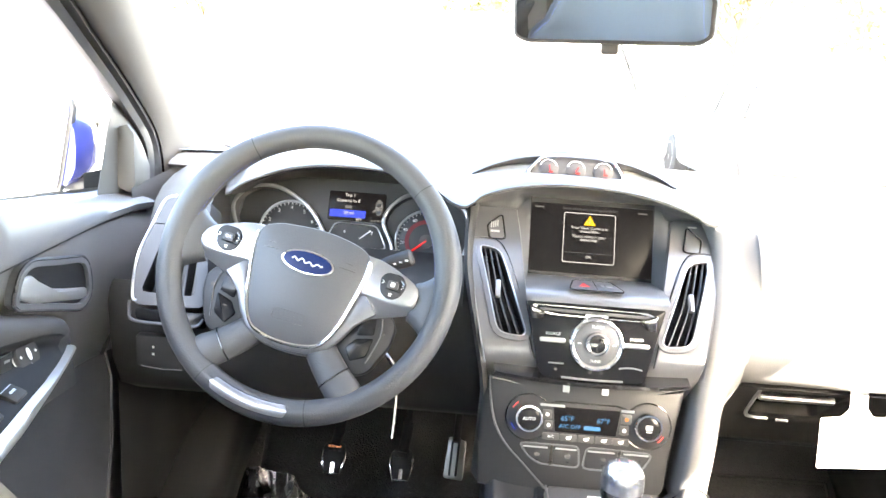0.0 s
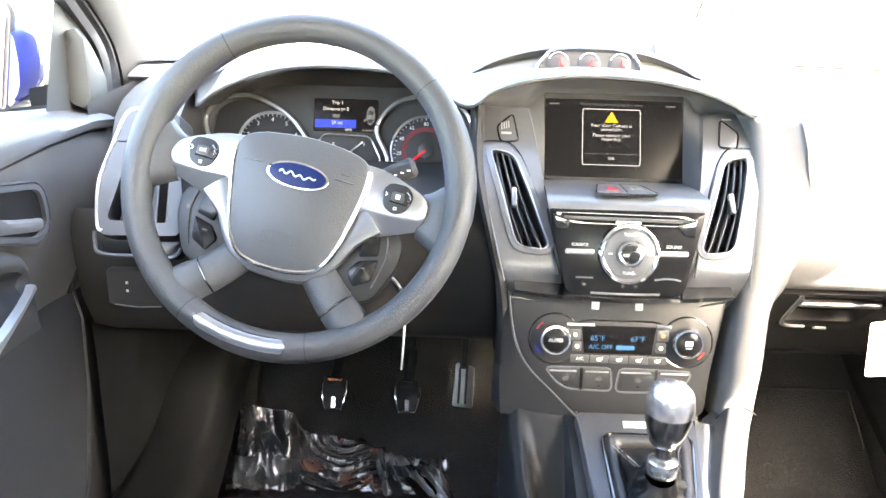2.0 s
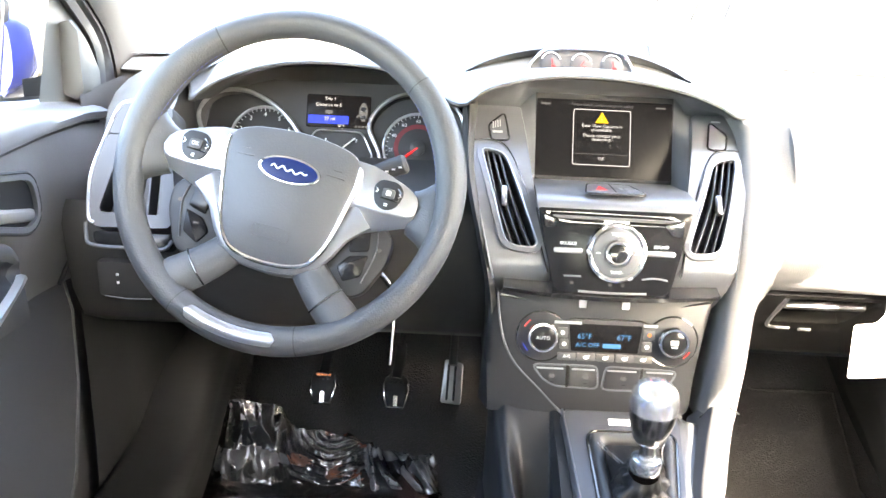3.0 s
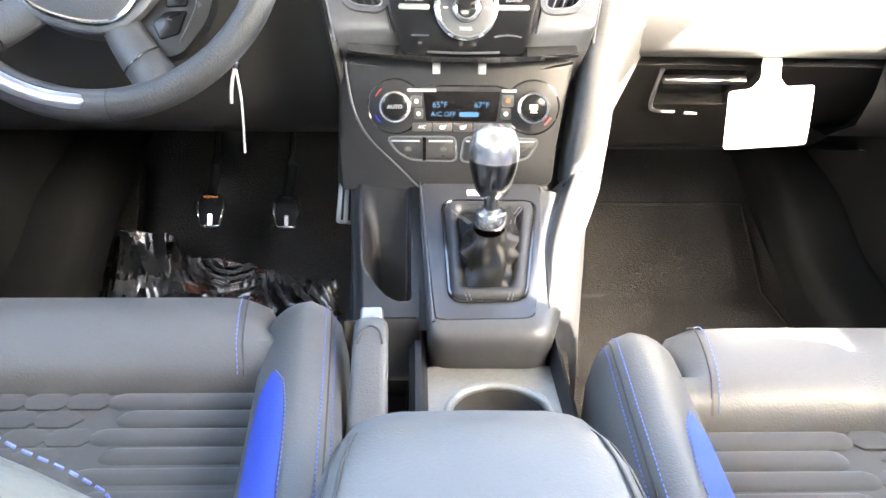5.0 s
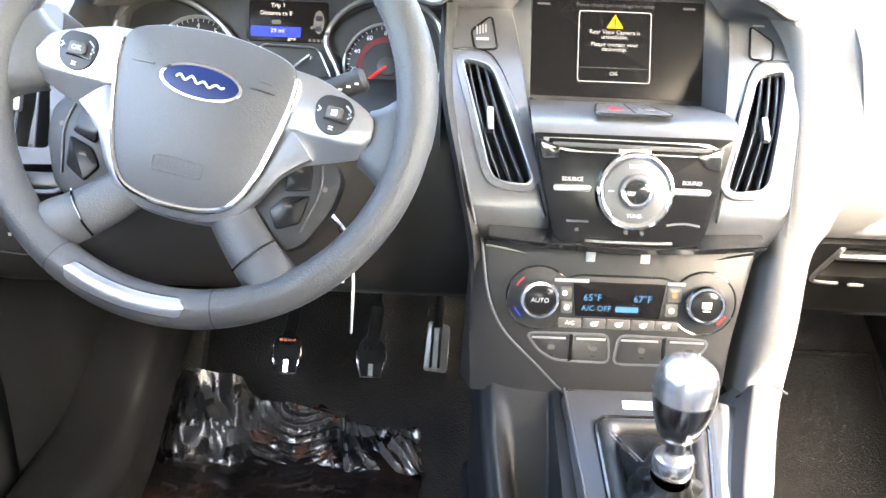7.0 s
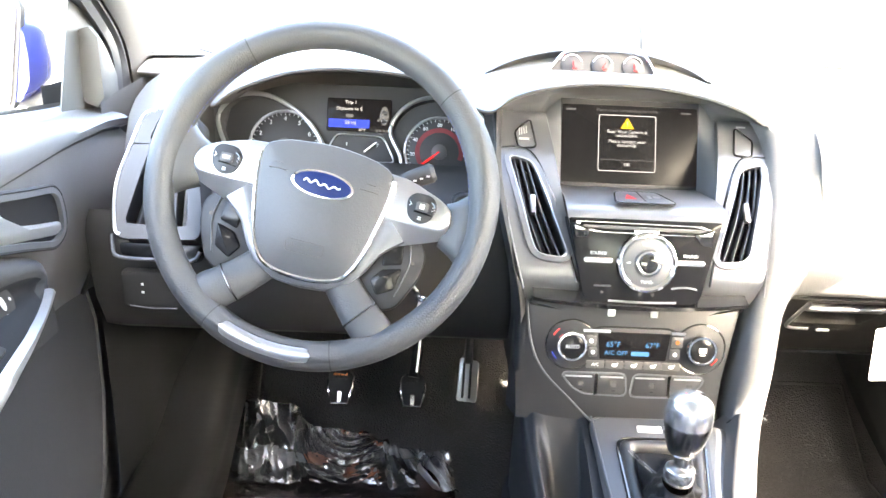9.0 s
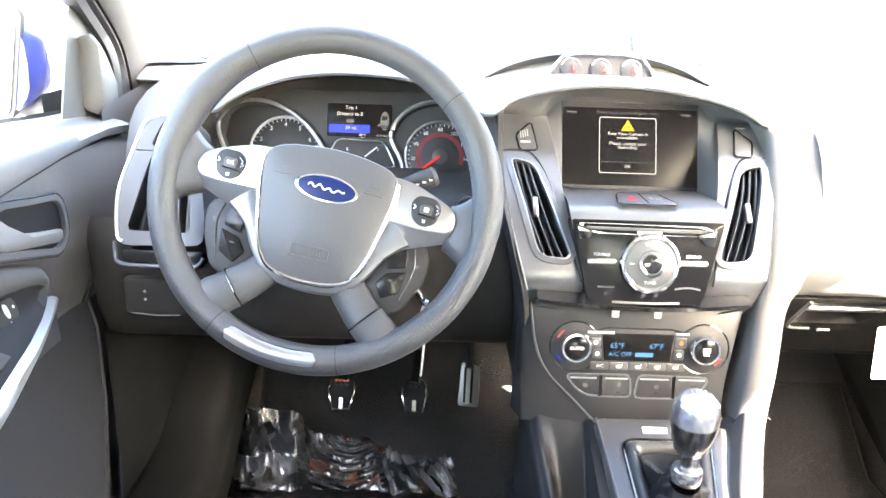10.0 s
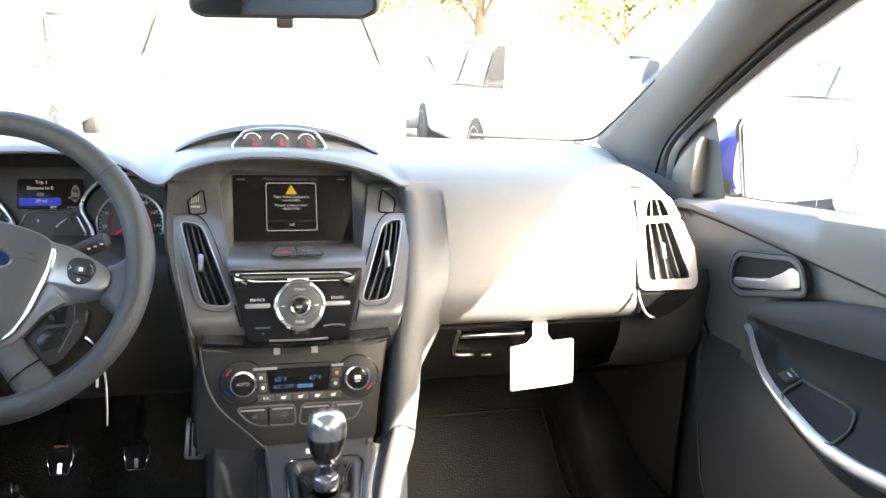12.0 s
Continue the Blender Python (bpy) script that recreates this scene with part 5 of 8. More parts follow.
# hub and spokes
bm = B()
turned(bm, [(0.050, -0.075), (0.055, -0.045), (0.058, -0.02), (0.05, -0.012)], up(0, -0.03), 40)
part("hub", bm, KNEE, wheel)
for s in (-1, 1):
    # spoke: bright upper face, a facet that falls away below it
    bm = B()
    rows = []
    for x, top_, low_, fac in ((0.052, 0.040, -0.014, -0.036), (0.064, 0.0395, -0.0118, -0.041), (0.074, 0.0388, -0.0108, -0.0405), (0.086, 0.0378, -0.0112, -0.0385), (0.099, 0.0345, -0.0116, -0.0335), (0.112, 0.0298, -0.0114, -0.0285), (0.124, 0.0255, -0.0108, -0.0240), (0.134, 0.0205, -0.0098, -0.0200), (0.140, 0.0150, -0.0070, -0.0150), (0.1425, 0.0090, -0.0020, -0.0085)):
        z = 0.004 - 0.05 * max(0.0, x - 0.124)
        rows.append([(s * x, top_, z - 0.014), (s * x, top_, z - 0.003), (s * x, top_ - 0.0008, z - 0.0008), (s * x, top_ - 0.003, z), (s * x, (top_ + low_) / 2, z + 0.0018), (s * x, low_ + 0.003, z + 0.0004), (s * x, low_, z - 0.0006), (s * x, low_ - 0.0015, z - 0.002), (s * x, fac + 0.002, z - 0.0095), (s * x, fac, z - 0.0115), (s * x, fac + 0.002, z - 0.020)])
    grid(bm, rows, wrap=True, cap=True)
    spoke = part("spoke_trim", bm, SILVER, wheel, "satin silver spoke trim", 30)
    # leather root between the spoke and the rim
    bm = B()
    rows = []
    for x, lo, hi, z in ((0.1365, -0.024, 0.0255, -0.004), (0.1405, -0.026, 0.0265, -0.0015), (0.146, -0.029, 0.029, 0.001), (0.153, -0.033, 0.034, 0.004), (0.160, -0.038, 0.040, 0.006), (0.166, -0.042, 0.045, 0.006)):
        rows.append([(s * (x - abs(y) ** 1.5 * 0.5), y, z + dz - 0.010) for y, dz in ((lo, -0.008), (lo * 0.97, -0.001), (lo * 0.85, 0.006), (lo * 0.6, 0.0095), (0.0, 0.0105), (hi * 0.6, 0.0095), (hi * 0.85, 0.006), (hi * 0.97, -0.001), (hi, -0.008))])
    grid(bm, rows)
    part("rim_root", bm, LEATHER, wheel, "leather root of the spoke", 60)
    bm = B()
    strip(bm, [((s * xi, yi), (s * xo, yo)) for xi, yi, xo, yo in ((0.0735, -0.005, 0.100, -0.0305), (0.0685, -0.022, 0.0885, -0.0395), (0.0625, -0.044, 0.0775, -0.0500), (0.0555, -0.064, 0.0665, -0.0710), (0.0445, -0.082, 0.0535, -0.0895), (0.026, -0.091, 0.030, -0.1010), (0.0, -0.0935, 0.0, -0.1035))], 0.0025)
    part("lower_band", bm, FLANK, wheel, "grey metal band beside the airbag cover")
    # grey leg that splays out to the lower rim
    bm = B()
    leg = [Vector((s * 0.036, -0.080, -0.010)), Vector((s * 0.054, -0.100, -0.008)), Vector((s * 0.0725, -0.118, -0.005)), Vector((s * 0.088, -0.1305, -0.003)), Vector((s * 0.101, -0.139, -0.002))]
    tube(bm, curve(leg, 20), [0.0190 + 0.00022 * k - 0.0055 * max(0.0, (k - 15) / 5) ** 2 for k in range(21)], seg=20, flat=0.58, up=(0, 0, 1))
    part("lower_spoke", bm, LEATHER, wheel, "grey lower spoke")
    bm = B()
    a, b, c = Vector((s * 0.059, -0.1345, -0.001)), Vector((s * 0.0725, -0.118, 0.0085)), Vector((s * 0.0865, -0.1015, -0.001))
    tube(bm, curve([a, a.lerp(b, 0.5) + Vector((0, 0, 0.0042)), b, b.lerp(c, 0.5) + Vector((0, 0, 0.0042)), c], 16), 0.0010, seg=6)
    part("seam", bm, GLOSS, wheel)
    # thumb pad
    bx, by = s * 0.1085, 0.009
    bm = B()
    slab(bm, rounded([(bx - 0.017, by + 0.008), (bx - 0.010, by + 0.0165), (bx + 0.010, by + 0.0165), (bx + 0.018, by + 0.006), (bx + 0.013, by - 0.011), (bx, by - 0.0175), (bx - 0.013, by - 0.011)], 0.007, 4), 0.003, up(0, 0, 0.0072), 0.001)
    padb = part("thumb_pad", bm, CONSOLE, spoke)
    bm = B()
    slab(bm, rounded([(bx - 0.006, by - 0.003), (bx + 0.008, by - 0.003), (bx + 0.008, by + 0.007), (bx - 0.006, by + 0.007)], 0.003, 3), 0.003, up(0, 0, 0.0112), 0.0012)
    okb = part("ok_button", bm, HARD, padb)
    bm = B()
    tube(bm, [Vector((bx - 0.007, by - 0.004, 0.0086)), Vector((bx + 0.013, by - 0.005, 0.0086)), Vector((bx + 0.014, by + 0.006, 0.0086)), Vector((bx + 0.009, by + 0.010, 0.0086))], 0.0008, seg=5)
    part("pad_groove", bm, GLOSS, padb)
    bm = B()
    if s < 0:
        lettering(bm, "OK", 0.0058, up(bx + 0.001, by + 0.002, 0.0114), 0.0001)
    else:
        box(bm, (0.005, 0.005, 0.0002), (bx + 0.001, by + 0.002, 0.0114))
    for px, py, an in ((-0.012, 0.002, 45), (0.0005, -0.0115, 0), (0.0135, 0.001, 45)):
        box(bm, (0.0038, 0.001, 0.0002), (0, 0, 0), 0, 1, up(bx + px, by + py, 0.0084, an))
        box(bm, (0.0038, 0.001, 0.0002), (0, 0, 0), 0, 1, up(bx + px, by + py + 0.002, 0.0084, -an))
    part("pad_marks", bm, WHITE, padb)
# dark collar below the airbag cover
bm = B()
slab(bm, rounded([(-0.070, -0.02), (-0.066, -0.060), (-0.052, -0.090), (-0.03, -0.103), (0.0, -0.106), (0.03, -0.103), (0.052, -0.090), (0.066, -0.060), (0.070, -0.02)], 0.01, 3), 0.03, up(0, 0, 0.0), 0.004)
part("lower_collar", bm, PLATE, wheel, "grey lower band of the hub")
AIR = [(-0.046, 0.0480), (0.0, 0.0525), (0.046, 0.0480), (0.0695, 0.0375), (0.0728, 0.014), (0.067, -0.022), (0.058, -0.060), (0.045, -0.083), (0.026, -0.0915), (0.0, -0.094), (-0.026, -0.0915), (-0.045, -0.083), (-0.058, -0.060), (-0.067, -0.022), (-0.0728, 0.014), (-0.0695, 0.0375)]
line = [(p.x, p.y) for p in curve([(x, y, 0) for x, y in AIR + AIR[:1]], 80)[:-1]]
bm = B()
slab(bm, line, 0.014, up(0, 0, 0.010), 0.004, 0.0, 0.010)
air = part("airbag_cover", bm, LEATHER, wheel, "grained grey airbag cover")
bm = B()
tube(bm, [(x * 1.012, y * 1.012, 0.0075) for x, y in sorted([p for p in line if p[1] < 0.03], key=lambda p: math.atan2(p[0], -p[1] + 0.03))], 0.0026, seg=8)
part("bright_trim", bm, CHROME, wheel, "chrome line round the airbag cover")
LG = up(0.001, 0.0065, 0.0195)
bm = B()
slab(bm, oval(0.0345, 0.0152, 0, 0, 48), 0.006, LG, 0.0015)
em = part("emblem", bm, CHROME, wheel, "blue oval emblem with a silver rim")
bm = B()
slab(bm, oval(0.0315, 0.0126, 0, 0, 48), 0.002, LG, 0.0006, 0.0008)
part("enamel", bm, EMBLEM, em)
bm = B()
tube(bm, [LG @ Vector((-0.020 + 0.040 * k / 40, 0.0022 * math.sin(0.62 * k) * (1 - 0.012 * k) + 0.0012 * math.sin(0.17 * k), 0.0012)) for k in range(41)], 0.0009, seg=6, flat=0.5)
part("script_shape", bm, PEARL, em, "plain silver wave")
bm = B()
tube(bm, [(x, y, 0.0) for x, y in resample(rect(0.041, 0.0125, 0, 0, 0.003), 36)], 0.0007, closed=True, seg=5)
lettering(bm, "AIRBAG", 0.0098, up(0, 0, 0.0), 0.0003)
bmesh.ops.transform(bm, matrix=up(-0.001, -0.0635, 0.0166) @ Matrix.Rotation(radians(6.5), 4, "X"), verts=bm.verts)
part("embossing", bm, HARD, air, "embossed airbag lettering")
for s in (-1, 1):
    bm = B()
    for k in range(1):
        tube(bm, [(s * 0.040, 0.013, 0.0168), (s * 0.060, 0.0125, 0.0138)], 0.0008, seg=5)
    tube(bm, [(s * 0.046, 0.020, 0.0163), (s * 0.056, 0.0195, 0.0148)], 0.0006, seg=5)
    part("horn_mark", bm, HARD, air)
# cruise control wings behind the lower spokes
for s in (-1, 1):
    bm = B()
    wing = [(0.058, -0.020), (0.110, -0.018), (0.127, -0.036), (0.125, -0.064), (0.108, -0.102), (0.086, -0.112), (0.058, -0.085)]
    slab(bm, rounded([(s * x, y) for x, y in wing], 0.010, 4), 0.020, up(0, 0, -0.012), 0.004)
    w_ = part("cruise_pad", bm, CONSOLE, wheel, "dark cruise control pad")
    for pts in (((0.078, -0.030), (0.100, -0.033), (0.103, -0.054), (0.082, -0.060)), ((0.083, -0.064), (0.104, -0.058), (0.101, -0.083), (0.083, -0.093), (0.073, -0.078))):
        bm = B()
        slab(bm, rounded([(s * x, y) for x, y in pts], 0.003, 3), 0.006, up(0, 0, -0.0085), 0.002)
        r_ = part("rocker", bm, PIANO, w_)
        bm = B()
        cx, cy = sum(p[0] for p in pts) / len(pts), sum(p[1] for p in pts) / len(pts)
        box(bm, (0.006, 0.0014, 0.0002), (s * cx, cy + 0.004, -0.0083))
        part("rocker_mark", bm, LITGREY, r_)
    bm = B()
    box(bm, (0.004, 0.004, 0.0002), (s * 0.114, -0.050, -0.0118))
    part("pad_mark", bm, LITGREY, w_)
    bm = B()
    tube(bm, curve([(s * 0.1075, -0.031, -0.011), (s * 0.111, -0.054, -0.011), (s * 0.103, -0.090, -0.011)], 12), 0.0009, seg=5)
    part("bright_line", bm, VENTSILVER, w_)

# column shroud and stalks
col = thing("steering_column", "black steering column shroud with two stalks", "steering column")
bm = B()
rows = []
for k, (y, r, h) in enumerate(((1.05, 0.052, 0.045), (1.09, 0.058, 0.055), (1.16, 0.064, 0.062), (1.24, 0.066, 0.066))):
    z = 0.895 - (y - 1.05) * 0.40
    rows.append([(-0.375 + r * math.copysign(abs(math.cos(a)) ** 0.6, math.cos(a)), y, z + h * math.copysign(abs(math.sin(a)) ** 0.7, math.sin(a))) for a in (2 * math.pi * j / 28 for j in range(28))])
grid(bm, rows, wrap=True, cap=True)
part("shroud", bm, KNEE, col, "", 60)
for s in (-1, 1):
    bm = B()
    tube(bm, curve([(-0.375 + s * 0.055, 1.10, 0.905), (-0.375 + s * 0.09, 1.115, 0.918), (-0.375 + s * 0.122, 1.118, 0.930)], 10), [0.009, 0.009, 0.0095, 0.010, 0.0105, 0.011, 0.0115, 0.012, 0.012, 0.0125, 0.009][:11], seg=14)
    st = part("stalk", bm, KNEE, col, "black control stalk")
    bm = B()
    for k in range(3):
        box(bm, (0.004, 0.0006, 0.002), (-0.375 + s * (0.098 + 0.008 * k), 1.1045, 0.921 + 0.003 * k))
    part("stalk_marks", bm, WHITE, st)
bm = B()
slab(bm, oval(0.008, 0.006, 0, 0, 16), 0.002, face(-0.43, 1.045, 0.84, 24), 0.0006)
part("amber_reflex", bm, COPPER, col)
# ignition key with a hanging tag
key = thing("ignition_key", "ignition key with a pale hanging tag strip", "key")
bm = B()
tube(bm, curve([(-0.285, 1.085, 0.80), (-0.272, 1.075, 0.79), (-0.264, 1.072, 0.775)], 8), 0.004, seg=8)
part("key_blade", bm, CHROME, key)
bm = B()
tube(bm, curve([(-0.264, 1.072, 0.778), (-0.262, 1.078, 0.74), (-0.264, 1.086, 0.70), (-0.266, 1.091, 0.668)], 12), 0.0032, seg=8, flat=0.5)
part("tag_strip", bm, PAPER, key, "pale plastic strip")
bm = B()
tube(bm, curve([(-0.264, 1.07, 0.779), (-0.270, 1.07, 0.755), (-0.272, 1.07, 0.735)], 8), 0.0022, seg=6)
part("short_strip", bm, PAPER, key)
bm = B()
turned(bm, [(0.004, 0), (0.0045, 0.002), (0.003, 0.004)], face(-0.262, 1.068, 0.780, 10), 14)
part("ring", bm, CHROME, key)
# push button beside the column
bm = B()
st_ = thing("start_button", "round silver-marked start button beside the column", "button")
turned(bm, [(0.016, -0.02), (0.016, 0.002), (0.013, 0.004), (0.010, 0.0035)], face(-0.215, 1.128, 0.885, 10), 28)
part("bezel", bm, CONSOLE, st_)
bm = B()
for an in (0, 60, 120):
    box(bm, (0.012, 0.0016, 0.0004), (0, 0, 0), 0, 1, face(-0.215, 1.128, 0.885, 10) @ up(0, 0, 0.0042, an))
part("mark", bm, SILVER, st_)

# ---- tunnel console ----
tun = thing("tunnel_console", "charcoal tunnel console between the front seats", "console")
bm = B()
rows = []
for y, xl, zl, zm, xr, zr in ((1.09, -0.140, 0.66, 0.66, 0.165, 0.66), (1.03, -0.138, 0.648, 0.652, 0.150, 0.655), (0.98, -0.136, 0.636, 0.642, 0.140, 0.64), (0.90, -0.133, 0.603, 0.612, 0.122, 0.602), (0.83, -0.128, 0.576, 0.576, 0.106, 0.572)):
    rows.append([(xl - 0.012, y, 0.25), (xl - 0.006, y, zl - 0.10), (xl, y, zl - 0.012), (xl + 0.012, y, zl), (-0.066, y, zl + 0.001), (-0.060, y, zm - 0.006), (0.0, y, zm - 0.010), (xr - 0.03, y, zr - 0.012), (xr - 0.006, y, zr - 0.03), (xr + 0.004, y, zr - 0.09), (xr + 0.015, y, 0.25)])
for j, r in enumerate(rows):  # under the left deck the body lies lower
    for k in (1, 2, 3, 4):
        r[k] = (r[k][0], r[k][1], r[k][2] - 0.14)
grid(bm, rows)
part("body", bm, CONSOLE, tun, "charcoal moulded tunnel body", 60)
# left deck with the scooped side pocket
def smooth(a, b, x):
    w = min(1.0, max(0.0, (x - a) / (b - a)))
    return w * w * (3 - 2 * w)


def deck(x, y):
    """Height of the left deck: a slope that sinks into a pocket with a round rear end."""
    left = -0.1165 - 0.060 * (y - 0.835)
    rim = -0.107 - 0.10 * (y - 0.870)
    base = 0.625 + 0.384 * (y - 0.955) - 0.010 * smooth(left + 0.010, left - 0.002, x) - 0.05 * smooth(0.834, 0.818, y)
    rear = 0.866 + 0.016 * max(0.0, (-0.074 - x) / 0.02) ** 1.6
    deep = 0.085 * smooth(1.035, 0.905, y) * smooth(rear - 0.008, rear + 0.006, y)
    return base - deep * smooth(rim - 0.004, rim + 0.022, x) * smooth(-0.0600, -0.0645, x)


bm = B()
rows = []
for k in range(97):
    y = 1.075 - 0.262 * k / 96
    left = -0.1165 - 0.060 * (y - 0.835)
    xs_ = [left - 0.002, left] + [left + 0.003 + (-0.0585 - left) * n / 46 for n in range(47)] + [-0.052]
    rows.append([(left - 0.006, y, 0.25), (left - 0.004, y, deck(left, y) - 0.02)] + [(x, y, deck(x, y)) for x in xs_])
grid(bm, rows)
part("left_deck", bm, CONSOLE, tun, "smooth charcoal deck with an open side pocket", 75)
bm = B()
tube(bm, [(x, 0.836, deck(x, 0.836) + 0.0004) for x in (-0.113 + 0.058 * k / 12 for k in range(13))], 0.0009, seg=5)
part("deck_joint", bm, GLOSS, tun)
# gear lever plate
GA, GB = Vector((0.019, 1.012, 0.658)), Vector((0.013, 0.808, 0.5885))
yv = (GA - GB).normalized()
zv = Vector((1, 0, 0)).cross(yv)
GP = Matrix(((1, yv.x, zv.x, GB.x), (0, yv.y, zv.y, GB.y), (0, yv.z, zv.z, GB.z), (0, 0, 0, 1)))
plate_o = rounded([(-0.050, 0.006), (0.050, 0.008), (0.0725, 0.215), (-0.068, 0.215)], [0.006, 0.012, 0.004, 0.004], 4)
well = rounded([(-0.034, 0.030), (0.0405, 0.032), (0.0625, 0.181), (-0.0425, 0.181)], 0.014, 5)
bm = B()
frame_plate(bm, plate_o, well, 0.012, GP, 0.002, 0.012)
gp = part("gear_plate", bm, GRAPHITE, tun, "graphite plate round the gear lever")
bm = B()
tube(bm, [GP @ Vector((x, y, 0.001)) for x, y in resample(shrink(well, -0.001), 60)], 0.0022, closed=True, seg=6)
part("plate_lip", bm, GLOSS, gp)
bm = B()
rows = []
for w in range(13):
    a = math.pi * (-0.15 + 1.3 * w / 12)
    ring = by_angle(shrink(well, 0.0085 - 0.0085 * math.cos(a)), 84, (0.005, 0.10))
    rows.append([GP @ Vector((x, y, -0.003 + 0.0105 * math.sin(a))) for x, y in ring])
grid(bm, rows, wrap=True)
part("boot_frame", bm, BOOTRIM, gp, "padded leather frame of the boot", 75)
for cx, cy in ((-0.016, 0.040), (0.024, 0.040)):
    bm = B()
    for off in (-0.002, 0.002):
        dashes(bm, [GP @ Vector((cx + off + 0.5 * sgn * k * 0.002, cy - 0.013 + 0.0035 * k, 0.0065 - 0.0006 * abs(k - 2))) for k in range(6) for sgn in ((1 if cx > 0 else -1),)], 0.0045, 0.0005)
    part("stitching", bm, GREYTHREAD, gp)
bm = B()
tube(bm, [GP @ Vector((-0.0515, 0.004, 0.0)), GP @ Vector((-0.060, 0.11, 0.001)), GP @ Vector((-0.069, 0.215, 0.0))], 0.0014, seg=8)
part("bright_trim", bm, VENTSILVER, gp, "thin satin trim line")
bm = B()
box(bm, (0.030, 0.010, 0.002), (0, 0, 0), 0.0008, 1, GP @ up(0.0, 0.197, 0.001))
part("lamp_window", bm, PAPER, gp, "pale indicator window")
# shell round the gear plate: rounded nose, cheeks running up to the stack
wide_o = rounded([(-0.055, -0.016), (0.063, -0.018), (0.076, 0.02), (0.091, 0.08), (0.106, 0.16), (0.114, 0.215), (-0.071, 0.215)], [0.022, 0.026, 0.03, 0.03, 0.03, 0.004, 0.004], 5)
ring_a = by_angle(plate_o, 120, (0.01, 0.10))
ring_b = by_angle(wide_o, 120, (0.01, 0.10))
bm = B()
rows = []
for w, h in ((0.0, -0.0005), (0.35, -0.001), (0.72, -0.004), (0.92, -0.011), (1.0, -0.021), (0.97, -0.034), (0.90, -0.042), (0.84, -0.06), (0.84, -0.14)):
    rows.append([GP @ Vector((p[0] + (q[0] - p[0]) * w, p[1] + (q[1] - p[1]) * w, h)) for p, q in zip(ring_a, ring_b)])
grid(bm, rows, wrap=True)
part("console_shell", bm, SHELL, tun, "rounded shell of the gear console", 60)
RAIL = [(0.147, 1.030, 0.690), (0.136, 1.000, 0.677), (0.118, 0.955, 0.660), (0.101, 0.905, 0.640), (0.087, 0.860, 0.616), (0.079, 0.835, 0.598), (0.073, 0.822, 0.585)]
bm = B()
rows = []
for p in curve(RAIL, 49):
    k = 0.3 + 0.7 * smooth(0.82, 0.92, p.y)
    rows.append([(p.x + dx * k, p.y, p.z + dz) for dx, dz in ((-0.038, -0.046), (-0.026, -0.034), (-0.011, -0.007), (-0.006, -0.0015), (0.001, 0.0), (0.010, -0.002), (0.016, -0.007), (0.019, -0.018))] + [(p.x + 0.012 * k, p.y + 0.02, p.z - 0.05), (p.x - 0.03, p.y + 0.10, 0.25)])
grid(bm, rows)
part("side_rail", bm, SHELL, tun, "raised charcoal rail beside the gear plate", 60)
# cup holder tray and rear box
bm = B()
cup_o = rect(0.142, 0.275, 0.020, 0.68, 0.012)
frame_plate(bm, [(x, y) for x, y in cup_o], oval(0.048, 0.047, 0.0215, 0.733, 40), 0.02, Matrix.Translation((0, 0, 0.535)), 0.002, 0.012)
tray = part("cup_tray", bm, TRAY, tun, "silver-grey cup holder tray")
bm = B()
prof = [(0.0485, 0.004), (0.0475, 0.002), (0.0465, -0.01), (0.043, -0.055), (0.036, -0.06), (0.0005, -0.06)]
grid(bm, [[(0.0215 + r * math.cos(2 * math.pi * k / 44), 0.733 + r * 0.98 * math.sin(2 * math.pi * k / 44), 0.531 + h) for k in range(44)] for r, h in prof], wrap=True)
part("cup_holder", bm, HARD, tray)
bm = B()
tube(bm, [(0.0215 + 0.048 * math.cos(a), 0.733 + 0.047 * math.sin(a), 0.5365) for a in (2 * math.pi * k / 48 for k in range(48))], 0.0045, closed=True, seg=10)
part("cup_rim", bm, TRAY, tray)
bm = B()
for x0, x1 in ((0.080, 0.092), (-0.062, -0.044)):
    grid(bm, [[(x0, y, 0.25), (x0, y, z), (x0 + 0.006, y, z + 0.01), (x1 - 0.006, y, z + 0.01), (x1, y, z), (x1, y, 0.25)] for y, z in ((0.86, 0.552), (0.76, 0.542), (0.60, 0.537), (0.35, 0.53), (0.2, 0.53))])
part("tray_sides", bm, CONSOLE, tun)
bm = B()
grid(bm, [[(-0.130, y, 0.25), (-0.128, y, 0.47), (-0.118, y, 0.485), (-0.066, y, 0.485), (-0.062, y, 0.45)] for y in (0.84, 0.78, 0.5, 0.2)])
box(bm, (0.066, 0.003, 0.09), (-0.094, 0.838, 0.53))
part("brake_well", bm, HARD, tun)

arm = thing("storage_box", "centre storage box with a padded grey leather armrest lid", "storage box")
bm = B()
rows = []
for k in range(15):
    w = k / 14
    y = 0.585 - 0.42 * w
    h = 0.665 - 0.016 * max(0, 1 - w * 5) ** 2
    half = 0.101 - 0.014 * max(0, 1 - w * 4.5) ** 2
    cx = -0.018
    ring = []
    for j in range(24):
        a = 2 * math.pi * j / 24
        c, s_ = math.cos(a), math.sin(a)
        ring.append((cx + half * math.copysign(abs(c) ** 0.42, c), y, h - 0.035 + 0.035 * math.copysign(abs(s_) ** 0.5, s_) + (0.006 * (1 - c * c) if s_ > 0 else 0)))
    rows.append(ring)
first = [((p[0] + 0.018) * 0.9 - 0.018, p[1] + 0.006, 0.63 + (p[2] - 0.63) * 0.8) for p in rows[0]]
grid(bm, [first] + rows, wrap=True, cap=True)
part("pad", bm, ARMPAD, arm, "grey leather pad", 60)
